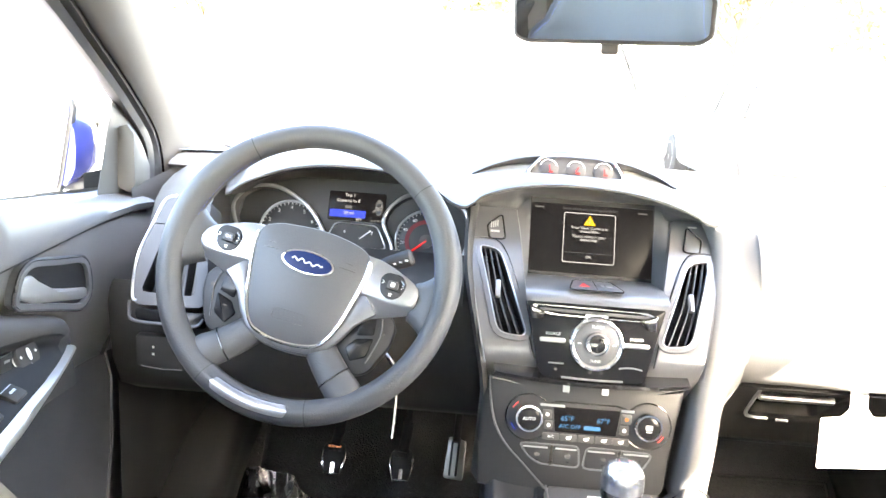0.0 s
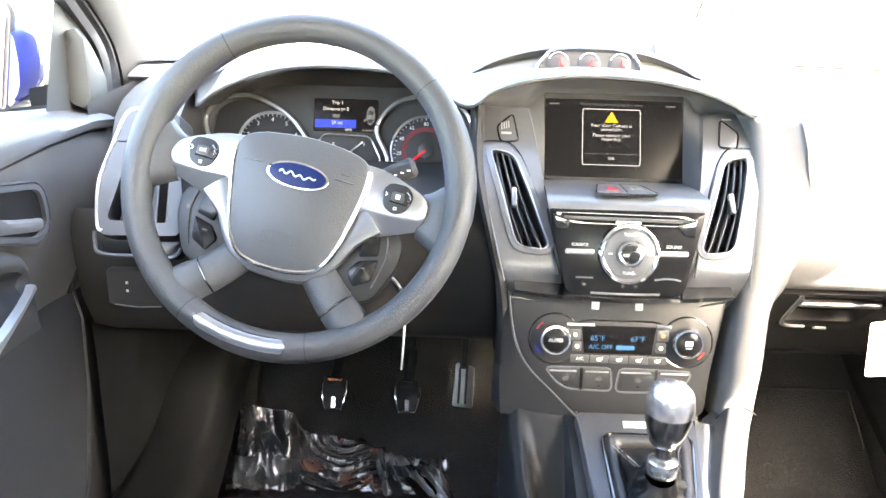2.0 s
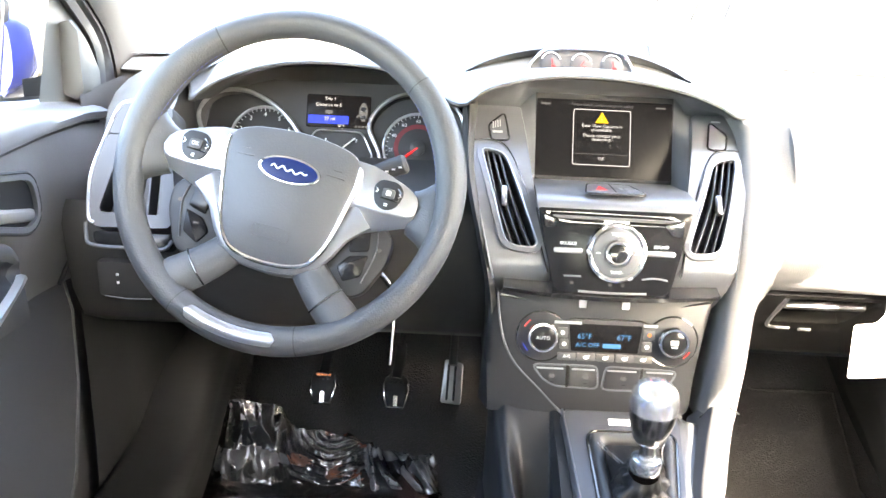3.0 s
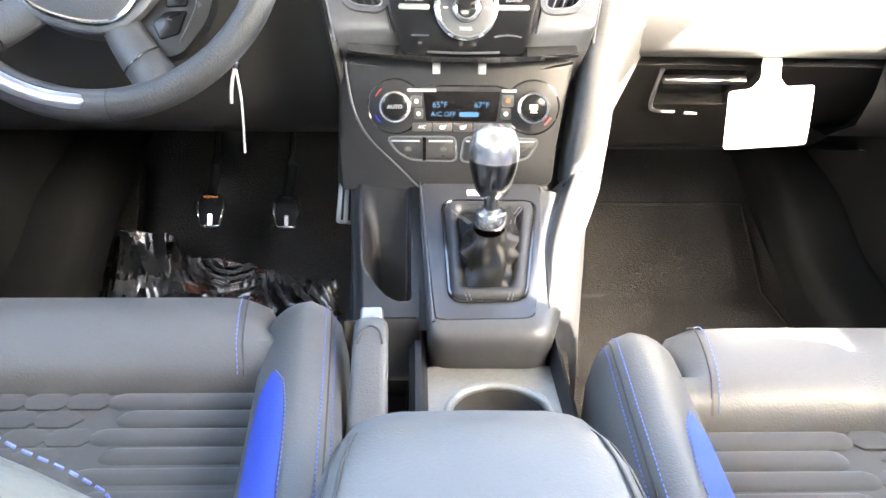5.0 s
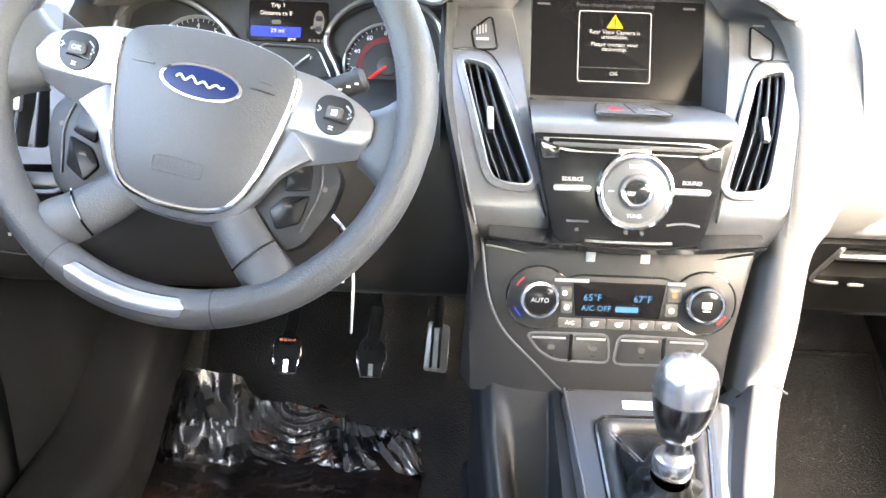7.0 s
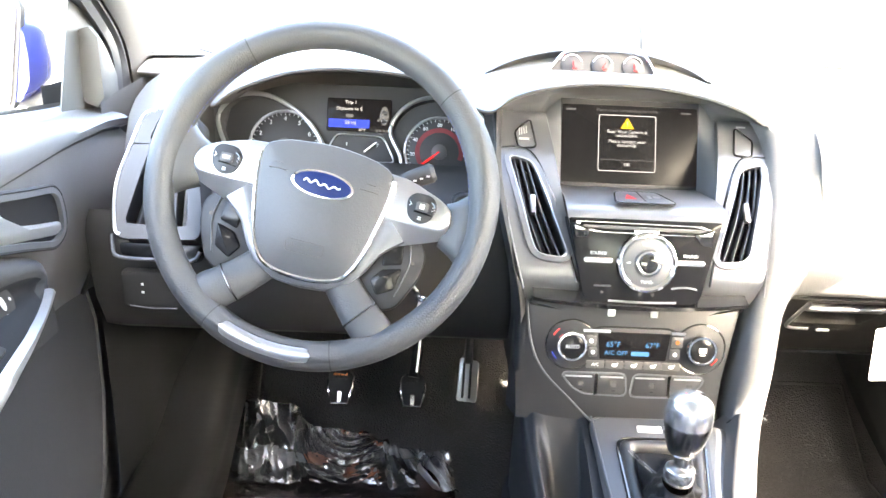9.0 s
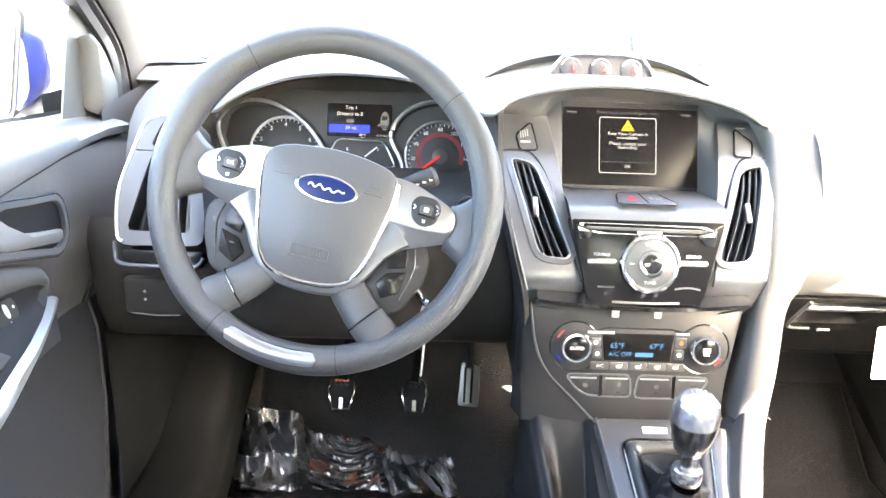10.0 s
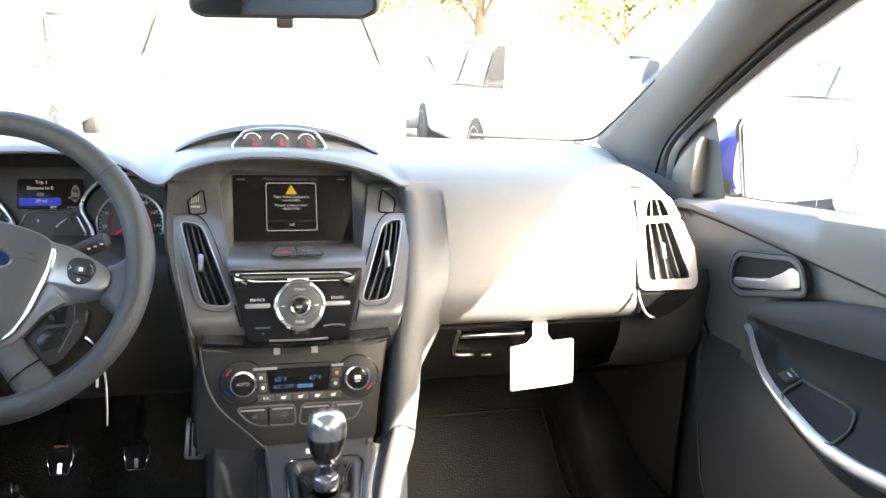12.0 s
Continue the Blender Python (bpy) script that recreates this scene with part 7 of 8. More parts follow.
# corner vents of the dashboard
def corner_vent(s):
    v = thing("corner_vent", "silver-framed corner air vent at the dashboard end", "air vent", None, "corner vents")
    M = face(s * 0.59, 1.103, 0.91, 26)
    fx = lambda x: s * x
    o = [(fx(-0.047), 0.080), (fx(0.002), 0.086), (fx(0.024), 0.077), (fx(0.040), 0.03), (fx(0.050), -0.012), (fx(0.046), -0.064), (fx(0.036), -0.076), (fx(-0.060), -0.074), (fx(-0.060), -0.04), (fx(-0.047), 0.04)]
    low = [(fx(-0.036), 0.034), (fx(0.008), 0.037), (fx(0.032), -0.056), (fx(-0.042), -0.058)]
    hi = [(fx(-0.034), 0.046), (fx(-0.024), 0.074), (fx(-0.001), 0.075), (fx(0.010), 0.047)]
    bm = B()
    o_hi = [(fx(-0.047), 0.080), (fx(0.000), 0.086), (fx(0.017), 0.079), (fx(0.032), 0.0415), (fx(-0.047), 0.0415)]
    o_lo = [(fx(-0.047), 0.041), (fx(0.0322), 0.041), (fx(0.049), -0.012), (fx(0.046), -0.064), (fx(0.036), -0.076), (fx(-0.060), -0.074), (fx(-0.060), -0.04)]
    frame_plate(bm, rounded(o_lo, [0.001, 0.001, 0.012, 0.012, 0.012, 0.010, 0.01], 4), rounded(low, 0.006, 4), 0.05, M @ up(0, 0, 0.008), 0.003, 0.005)
    frame_plate(bm, rounded(o_hi, [0.012, 0.012, 0.012, 0.001, 0.001], 4), rounded(hi, 0.005, 4), 0.05, M @ up(0, 0, 0.008), 0.003, 0.005)
    # twin frames: the unlit driver's one is toned darker than the sunlit one
    part("frame", bm, VENTSILVER if s > 0 else VENTSHADED, v, "satin silver frame" if s > 0 else "satin silver frame with shade in its colour")
    if s < 0:
        bm = B()
        tube(bm, [M @ p for p in curve([(-x, y, 0.0075) for x, y in ((0.004, 0.084), (0.020, 0.076), (0.033, 0.038), (0.046, -0.012), (0.043, -0.062), (0.036, -0.070))], 30)], 0.0022, seg=8)
        part("bright_edge", bm, BRIGHT, v, "bright edge of the frame")
    bm = B()
    slab(bm, rounded(hi, 0.006, 3), 0.004, M @ up(0, 0, -0.025))
    demist = part("demister", bm, DIAL, v, "small demister outlet")
    slats(demist, M @ up(0, 0, 0.008), hi, 2, 0.0)
    bm = B()
    slab(bm, rounded(low, 0.006, 3), 0.004, M @ up(0, 0, -0.025))
    part("dark_throat", bm, DIAL, v)
    slats(v, M @ up(0, 0, 0.008), low, 3, 0.0)
    # lower black box with a bright line
    bx = [(-0.060, -0.079), (0.040, -0.079), (0.036, -0.094), (-0.052, -0.098)] if s < 0 else [(-0.058, -0.079), (0.043, -0.079), (0.030, -0.102), (-0.002, -0.124), (-0.050, -0.112)]
    bm = B()
    under = Matrix.Translation((0, -0.079, 0.001)) @ Matrix.Rotation(radians(50), 4, "X") @ Matrix.Translation((0, 0.079, 0)) if s > 0 else up(0, 0, 0.001)
    slab(bm, rounded([(fx(x), y if s < 0 else -0.079 + 1.25 * (y + 0.079)) for x, y in bx], 0.006, 3), 0.03, M @ under, 0.002)
    lb = part("lower_box", bm, PIANO, v)
    bm = B()
    ln = [(0.046, -0.070), (0.044, -0.084), (0.036, -0.097), (-0.01, -0.099), (-0.05, -0.099), (-0.060, -0.088)] if s < 0 else [(-0.062, -0.074), (-0.060, -0.094), (-0.052, -0.112), (-0.040, -0.118)]
    tube(bm, [M @ p for p in curve([(fx(x), y, 0.006) for x, y in ln], 20)], 0.0024, seg=8)
    part("bright_line", bm, VENTSILVER, lb)
    return v


for s in (-1, 1):
    corner_vent(s)
lamp_sw = thing("lamp_switch_panel", "black lamp switch panel below the corner vent", "switch panel")
bm = B()
box(bm, (0.09, 0.03, 0.05), (-0.605, 1.125, 0.760), 0.006)
part("housing", bm, KNEE, lamp_sw)
bm = B()
for z in (0.768, 0.757):
    box(bm, (0.0032, 0.0006, 0.0032), (-0.622, 1.1093, z))
part("symbols", bm, WHITE, lamp_sw)
bm = B()
tube(bm, [(-0.64, 1.109, 0.738), (-0.61, 1.1085, 0.735), (-0.58, 1.109, 0.736)], 0.0008, seg=5)
part("lip", bm, VENTSILVER, lamp_sw)

# ---- front seats ----
def seat(xc, yf, name_side, base, lean):
    """A sports seat: xc its middle, yf the front of its cushion, base and lean of its backrest."""
    st = thing("front_seat", "grey leather sports seat with blue inserts and blue stitching, %s side" % name_side, "car seat", Matrix.Translation((xc, yf, 0)), "front seats")
    tun = 1 if xc < 0 else -1
    # thigh roll
    bm = B()
    rows = []
    for k in range(19):
        x = -0.198 + 0.396 * k / 18
        e = 1 - abs(x / 0.186) ** 16 * 0.05
        rows.append([(x, -0.03, 0.38), (x, 0.002, 0.46), (x, 0.004, 0.560 * e), (x, -0.008, 0.588 * e), (x, -0.030, 0.602 * e), (x, -0.065, 0.603 * e), (x, -0.098, 0.594), (x, -0.116, 0.583), (x, -0.125, 0.570), (x, -0.127, 0.555)])
    grid(bm, rows)
    roll = part("thigh_roll", bm, SEAT, st, "padded leather front roll", 60)
    for s in (-1, 1):
        bm = B()
        line = curve([(s * 0.152, -0.012, 0.5915), (s * 0.153, -0.032, 0.6032), (s * 0.156, -0.066, 0.6042), (s * 0.159, -0.099, 0.5955), (s * 0.1615, -0.113, 0.5865), (s * 0.163, -0.1235, 0.5735)], 28)
        dashes(bm, line, 0.0055, 0.00065)
        part("stitching", bm, THREAD, roll)
        bm = B()
        tube(bm, [p + Vector((s * 0.006, 0, -0.0012)) for p in line], 0.0011, seg=5)
        part("seam", bm, HARD, roll)
    # quilted cloth insert: long ribs at the sides, small hexagon pads in the middle
    bm = B()
    grid(bm, [[(x, y, 0.556 - 0.02 * (y < -0.3)) for x in (-0.205, 0, 0.205)] for y in (-0.122, -0.3, -0.53)])
    ins = part("insert_base", bm, CLOTH, st, "dark quilted cloth insert")
    rib = None
    pitch = 0.0235
    for k in range(15):
        y = -0.139 - pitch * k
        for s in (-1, 1):
            x0, x1 = 0.052 + 0.016 * (k % 2), 0.200
            if rib is None or k < 2:
                bm = B()
                pts = []
                for j in range(7):
                    a = math.pi * j / 6
                    pts.append((0.0115 * math.cos(a), 0.0048 * math.sin(a)))
                rr = [[((x0 + (x1 - x0) * w) * s, dy * g, z * g) for dy, z in pts] for w, g in ((0.0, 0.25), (0.03, 0.75), (0.09, 1.0), (0.5, 1.0), (0.95, 1.0), (1.0, 0.9))]
                grid(bm, rr, cap=False)
                ob = part("rib", bm, CLOTH, ins)
                ob.location = (0, y, 0.557 - 0.012 * k / 14)
                seat_ribs[(k % 2, s)] = ob.data
            else:
                ob = new("rib", seat_ribs[(k % 2, s)])
                ob.parent = ins
                ob.location = (0, y, 0.557 - 0.012 * k / 14)
        for j in range(-1, 2):
            x = 0.036 * j + 0.018 * (k % 2)
            if abs(x) > 0.05:
                continue
            if "pad" not in seat_ribs:
                bm = B()
                hexa = rounded([(-0.0225, 0.0), (-0.0125, 0.0114), (0.0125, 0.0114), (0.0225, 0.0), (0.0125, -0.0114), (-0.0125, -0.0114)], 0.0012, 2)
                slab(bm, hexa, 0.002, None, 0.0009, 0.0020, 0.0014)
                ob = part("quilt_pad", bm, CLOTH, ins)
                seat_ribs["pad"] = ob.data
            else:
                ob = new("quilt_pad", seat_ribs["pad"])
                ob.parent = ins
            ob.location = (x, y, 0.557 - 0.012 * k / 14)
    # side bolsters
    SEC = [(0.250, 0.36), (0.253, 0.47), (0.252, 0.545), (0.246, 0.580), (0.234, 0.600), (0.217, 0.609), (0.203, 0.606), (0.192, 0.600), (0.181, 0.590), (0.171, 0.573), (0.164, 0.545), (0.160, 0.515)]

    def bol(s, t, v):
        """A point of the bolster on side s, t along it, v across it."""
        i = min(int(v * (len(SEC) - 1)), len(SEC) - 2)
        w = v * (len(SEC) - 1) - i
        o = SEC[i][0] + (SEC[i + 1][0] - SEC[i][0]) * w
        z = SEC[i][1] + (SEC[i + 1][1] - SEC[i][1]) * w
        f = math.sqrt(max(0.0, 1 - max(0.0, 1 - t * 7.0) ** 2.2))
        wob = 0.004 * math.sin(5 * t)
        o = 0.205 + (o - 0.205) * (0.72 + 0.28 * f)
        return Vector((s * (o + wob * 0.3 + 0.036 * t), 0.012 - 0.56 * t, 0.44 + (z - 0.44) * (0.35 + 0.65 * f) + 0.012 * max(0, t - 0.55)))

    for s in (-1, 1):
        bm = B()
        n = 30
        grid(bm, [[bol(s, (k / n) ** 1.5, v / 22) for v in range(23)] for k in range(n + 1)])
        b = part("bolster", bm, SEAT, st, "raised leather side bolster", 60)
        for dv in (0.315, 0.375):
            bm = B()
            line = [bol(s, 0.004 + 0.95 * (k / 40) ** 1.3, dv) + Vector((0, 0, 0.0006)) for k in range(41)]
            dashes(bm, line, 0.0055, 0.00065)
            part("stitching", bm, THREAD, b)
        bm = B()
        tube(bm, [bol(s, 0.004 + 0.95 * (k / 40) ** 1.3, 0.345) + Vector((0, 0, 0.0002)) for k in range(41)], 0.0012, seg=5)
        part("seam", bm, HARD, b)
        bm = B()
        rows = []
        for k in range(19):
            w = k / 18
            t = 0.30 + 0.63 * w
            open_ = math.sqrt(max(0.0, 1 - max(0.0, 1 - w * 4) ** 2))
            mid = 0.655 - 0.05 * w
            half = 0.115 * (0.1 + 0.9 * open_)
            rows.append([bol(s, t, mid + half * q) + Vector((-s * 0.0006, 0, 0.0018)) for q in (-1, -0.92, -0.5, 0, 0.5, 0.92, 1)])
        grid(bm, rows)
        pt = part("blue_insert", bm, BLUE, b, "bright blue leather insert")
        bm = B()
        dashes(bm, [r[0] + Vector((s * 0.0015, 0, 0.0006)) for r in rows], 0.0055, 0.0006)
        part("stitching", bm, THREAD, pt)
    # backrest
    WING = [(0.50, 0.25), (0.70, 0.266), (0.80, 0.273), (0.847, 0.271), (0.869, 0.252), (0.887, 0.229), (0.95, 0.205), (1.05, 0.165), (1.09, 0.137), (1.115, 0.122)]
    wing = 0.065 if xc < 0 else 0.08
    wide = lambda z: table(z, WING)[0] + (0.0 if xc < 0 else 0.04 * min(1.0, max(0.0, (z - 0.83) / 0.04)))
    bm = B()
    rows = []

    def back(u, z):
        """Front of the backrest at u across (-1..1) and height z."""
        half = wide(z)
        rise = min(1.0, max(0.0, (1.10 - z) / 0.20))
        fwd = wing * rise * max(0.0, (abs(u) - 0.45) / 0.55) ** 1.4 * (1 - 0.55 * max(0.0, (abs(u) - 0.88) / 0.12))
        return Vector((u * half, base - (z - 0.56) * lean + fwd, z))

    us = [-1, -0.96, -0.9, -0.82, -0.72, -0.6, -0.48, -0.3, -0.1, 0.1, 0.3, 0.48, 0.6, 0.72, 0.82, 0.9, 0.96, 1]
    zs = [0.50, 0.56, 0.62, 0.70, 0.77, 0.81, 0.847, 0.858, 0.869, 0.887, 0.91, 0.94, 1.0, 1.05, 1.09, 1.115]
    front = [[back(u, z) for u in us] for z in zs]
    for r, z in zip(front, zs):
        rows.append(r + [Vector((p.x * 0.98, base - 0.08 - (z - 0.56) * lean - 0.03 * (1 - (p.x / 0.24) ** 2), z)) for p in r[::-1]])
    grid(bm, rows, wrap=True, cap=True)
    bk = part("backrest", bm, SEAT, st, "leather backrest with raised wings", 60)
    for s in (-1, 1):
        bm = B()
        line = [back(s * (1 - 0.024 / wide(z)), z) + Vector((0, 0.003, 0.002)) for z in (0.56 + 0.52 * k / 60 for k in range(61))]
        dashes(bm, line, 0.0038, 0.00045)
        part("stitching", bm, THREAD, bk)
    bm = B()
    hy_ = base - 0.03 - (0.675 * lean if xc > 0 else 0.275)
    box(bm, (0.24, 0.07, 0.17), (0, hy_, 1.235), 0.03, 4)
    hr = part("headrest", bm, SEAT, st, "padded headrest")
    bm = B()
    for x in (-0.07, 0.07):
        tube(bm, [(x, base - 0.04 - 0.53 * lean, 1.08), (x, hy_, 1.2)], 0.006, seg=8)
    part("post", bm, CHROME, hr)
    bm = B()
    box(bm, (0.40, 0.42, 0.13), (0, -0.27, 0.40), 0.02)
    box(bm, (0.06, 0.44, 0.08), (0.17, -0.27, 0.30), 0.01)
    box(bm, (0.06, 0.44, 0.08), (-0.17, -0.27, 0.30), 0.01)
    part("seat_base", bm, HARD, st)
    return st


seat_ribs = {}
seat(-0.378, 0.868, "driver", -0.53, 0.30)
seat(0.364, 0.808, "passenger", -0.52, 0.22)

# ---- pedals, floor and loose things ----
def pedal(x, y, z, kind):
    label = {"clutch": "clutch pedal with a metal-edged rubber pad", "brake": "brake pedal with a metal-edged rubber pad"}[kind]
    p = thing(kind + "_pedal", label, "pedal", None, "pedals")
    M = face(x, y, z + 0.026, 32)
    o = rounded([(-0.021, 0.022), (-0.022, 0.0), (-0.015, -0.030), (0.015, -0.030), (0.022, 0.0), (0.021, 0.022), (0.012, 0.030), (-0.012, 0.030)], 0.006, 3)
    bm = B()
    slab(bm, o, 0.010, M, 0.003)
    pad = part("rubber_pad", bm, RUBBER, p)
    bm = B()
    u = [(-0.0205, 0.012), (-0.0215, 0.0), (-0.0185, -0.014), (-0.0145, -0.0285), (0.0145, -0.0285), (0.0185, -0.014), (0.0215, 0.0), (0.0205, 0.012)]
    tube(bm, [M @ Vector((a, b, 0.001)) for a, b in u], 0.0023, seg=8)
    part("metal_edge", bm, CHROME, pad, "bright metal edge")
    bm = B()
    box(bm, (0.0085, 0.020, 0.003), (0, -0.018, 0.001), 0.001, 1, M)
    part("metal_bar", bm, CHROME, pad)
    for k in range(3):
        bm = B()
        turned(bm, [(0.0036, 0.0), (0.0034, 0.0018), (0.002, 0.0024)], M @ up(-0.0095 + 0.0095 * k, 0.016, 0.0), 12)
        part("stud", bm, RUBBER, pad)
    if kind == "clutch":
        bm = B()
        for k in range(4):
            box(bm, (0.0052, 0.004, 0.0006), (0, 0, 0), 0, 1, M @ up(-0.0095 + 0.0065 * k, 0.0215, 0.0006))
        part("orange_marks", bm, COPPER, pad, "row of small orange marks")
    bm = B()
    tube(bm, curve([(x, y + 0.012, z + 0.045), (x + 0.006, y + 0.05, z + 0.09), (x + 0.006, y + 0.10, z + 0.2)], 10), 0.010, seg=10, flat=0.6)
    part("arm", bm, CONSOLE, p)
    return p


pedal(-0.405, 1.412, 0.432, "clutch")
pedal(-0.275, 1.412, 0.430, "brake")
gas = thing("accelerator_pedal", "ridged bright metal accelerator pedal", "pedal", None, "pedals")
GM = face(-0.174, 1.462, 0.452, 30, turn=-2)
bm = B()
slab(bm, rounded([(-0.020, -0.038), (0.018, -0.040), (0.019, 0.036), (-0.017, 0.042)], 0.006, 3), 0.008, GM, 0.002)
plate = part("metal_plate", bm, SILVER, gas)
for x in (-0.0085, 0.004):
    bm = B()
    box(bm, (0.0042, 0.066, 0.004), (x, 0.0, 0.0005), 0.0012, 1, GM)
    part("rubber_strip", bm, RUBBER, plate)
bm = B()
tube(bm, curve([(-0.174, 1.475, 0.48), (-0.172, 1.52, 0.53), (-0.17, 1.6, 0.60)], 8), 0.008, seg=8)
part("arm", bm, HARD, gas)
fr = thing("foot_rest", "black ribbed foot rest beside the clutch", "foot rest")
FM = face(-0.600, 1.52, 0.41, 40)
bm = B()
slab(bm, rounded([(-0.04, -0.10), (0.035, -0.10), (0.03, 0.10), (-0.04, 0.10)], 0.01, 3), 0.03, FM, 0.004)
fb = part("pad", bm, MAT, fr)
for k in range(6):
    bm = B()
    box(bm, (0.055, 0.008, 0.004), (-0.004, -0.075 + 0.03 * k, 0.002), 0.0015, 1, FM)
    part("ridge", bm, MAT, fb)

# crumpled plastic film over the floor mat
film = thing("plastic_floor_film", "crumpled shiny dark plastic film on the driver's floor", "plastic film")
RIDGE = [(-0.660, 1.450, 0.004), (-0.618, 1.460, 0.010), (-0.598, 1.466, 0.085), (-0.586, 1.466, 0.103), (-0.54, 1.463, 0.106), (-0.490, 1.457, 0.104), (-0.476, 1.460, 0.075), (-0.460, 1.464, 0.054), (-0.42, 1.460, 0.058), (-0.37, 1.452, 0.055), (-0.32, 1.440, 0.046), (-0.27, 1.430, 0.038), (-0.225, 1.420, 0.030), (-0.195, 1.415, 0.006), (-0.15, 1.41, 0.0)]


def drape(x, y):
    """Height of the film over the floor: a ridge with a long face towards the seat."""
    yr, h = table(x, RIDGE)
    if y > yr:
        return h * max(0.0, 1 - (y - yr) / 0.045) ** 1.5
    t = (yr - y) / (0.062 + 0.25 * h)
    return h * max(0.0, 1 - t) ** 0.8 if t < 1 else 0.0


def ridged(x, y, z=0.0):
    return 1.0 - 2.2 * abs(noise.noise(Vector((x, y, z))))


def ball_creases(x, y):
    u, v = x * 0.8 + y * 0.6, -x * 0.6 + y * 0.8
    return 0.0065 * ridged(u * 24, v * 13, 1.3) + 0.0026 * ridged(u * 50, v * 36, 4.0) + 0.0006 * ridged(x * 130, y * 110, 7.0)


def swag_creases(x, y):
    r = math.hypot(x + 0.39, (y - 1.50) * 1.25)
    w = noise.noise(Vector((x * 14, y * 14, 2.2)))
    deep = min(1.0, max(0.0, (r - 0.04) / 0.06))
    return deep * (0.0032 * math.sin(r * 480 + 5 * w) + 0.0018 * math.sin(r * 900 + 8 * w)) + 0.002 * ridged(x * 48, y * 40, 9.0) + 0.001 * ridged(x * 120, y * 90, 3.0)


def finger_creases(x, y):
    w = noise.noise(Vector((x * 18, y * 10, 5.1)))
    lean = x + 0.9 * (y - 1.42) * (x + 0.36) * 6
    f = math.sin(lean * 270 + 3.2 * w)
    return 0.0085 * (abs(f) ** 0.6 * (1 if f > 0 else -0.5)) * (0.5 + 0.5 * ridged(x * 12, y * 9, 8.0)) + 0.0022 * ridged(x * 70, y * 30, 6.0)


def flat_creases(x, y):
    return 0.004 * ridged(x * 9 + y * 4, y * 16, 2.0) + 0.0018 * ridged(x * 34, y * 52, 5.0)


def film_sheet(name, x0, x1, y0, y1, crease, material, label, nx, ny, lift=0.0):
    bm = B()
    rows = []
    for j in range(ny + 1):
        row = []
        for i in range(nx + 1):
            u, v = i / nx, j / ny
            x = x0 + (x1 - x0) * u + 0.016 * noise.noise(Vector((v * 5, 1.7, x0))) * (1 if u > 0.5 else 0.6)
            y = y0 + (y1 - y0) * v + 0.014 * noise.noise(Vector((u * 5, x0 * 9, 3.3)))
            fl = 0.268 + max(0.0, y - 1.45) * 0.75
            e = min(1.0, 9 * min(u, 1 - u, v + 0.05, 1 - v))
            c = crease(x, y)
            row.append((x + 0.25 * c, y - 0.7 * c * min(1.0, drape(x, y) * 14), fl + drape(x, y) + 0.002 + lift + e * (0.004 + c)))
        rows.append(row)
    grid(bm, rows)
    return part(name, bm, material, film, label, 55)


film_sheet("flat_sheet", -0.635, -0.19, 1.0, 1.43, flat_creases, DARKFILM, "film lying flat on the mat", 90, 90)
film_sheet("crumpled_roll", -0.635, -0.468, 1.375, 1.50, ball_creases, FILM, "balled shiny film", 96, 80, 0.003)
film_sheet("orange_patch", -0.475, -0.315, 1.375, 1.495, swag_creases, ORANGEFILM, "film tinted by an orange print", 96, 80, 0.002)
film_sheet("creased_sheet", -0.345, -0.195, 1.365, 1.475, finger_creases, GLINTFILM, "creased film with painted glints", 110, 70, 0.003)

# passenger's floor mat
mat_ = thing("floor_mat", "black carpet mat in the passenger footwell", "floor mat")
bm = B()
rows = []
for j in range(25):
    y = 0.83 + 0.78 * j / 24
    rows.append([(x, y, 0.272 + max(0.0, y - 1.45) * 0.75 + 0.003 * noise.noise(Vector((x * 9, y * 9, 4)))) for x in (0.16 + 0.45 * k / 16 for k in range(17))])
grid(bm, rows)
part("carpet_pad", bm, MAT, mat_)
bm = B()
edge_ = [Vector(r[0]) for r in rows] + [Vector(p) for p in rows[-1][1:]] + [Vector(r[-1]) for r in rows[::-1][1:]]
tube(bm, edge_, 0.004, seg=6)
part("edging", bm, MAT, mat_)

# rear-view mirror
rv = thing("rear_view_mirror", "rear-view mirror hung from the windscreen", "mirror")
RM = face(-0.020, 1.095, 1.268, -7, turn=1.5, yaw=-17) @ Matrix.Diagonal((1.05, 1.0, 1.0, 1.0))
o = rounded([(-0.122, -0.028), (-0.105, -0.036), (0.105, -0.036), (0.122, -0.026), (0.122, 0.024), (0.108, 0.036), (-0.108, 0.036), (-0.122, 0.024)], 0.012, 4)
bm = B()
slab(bm, o, 0.028, RM, 0.005)
case = part("case", bm, HARD, rv, "dark mirror case")
bm = B()
slab(bm, shrink(o, 0.006), 0.002, RM @ Matrix.Rotation(radians(6), 4, "X"), 0, 0.0040)
part("mirror_glass", bm, MIRROR, rv, "mirror glass")
bm = B()
box(bm, (0.022, 0.016, 0.014), (0, -0.041, -0.012), 0.003, 2, RM)
part("dip_lever", bm, HARD, rv)
bm = B()
tube(bm, [RM @ Vector((0, 0.005, -0.02)), (-0.012, 1.18, 1.298), (0.0, 1.225, 1.303)], 0.008, seg=10)
turned(bm, [(0.02, 0), (0.018, 0.01), (0.01, 0.012)], Matrix.Translation((0.0, 1.226, 1.302)) @ Matrix.Rotation(radians(65), 4, "X"), 20)
part("stem", bm, HARD, rv)

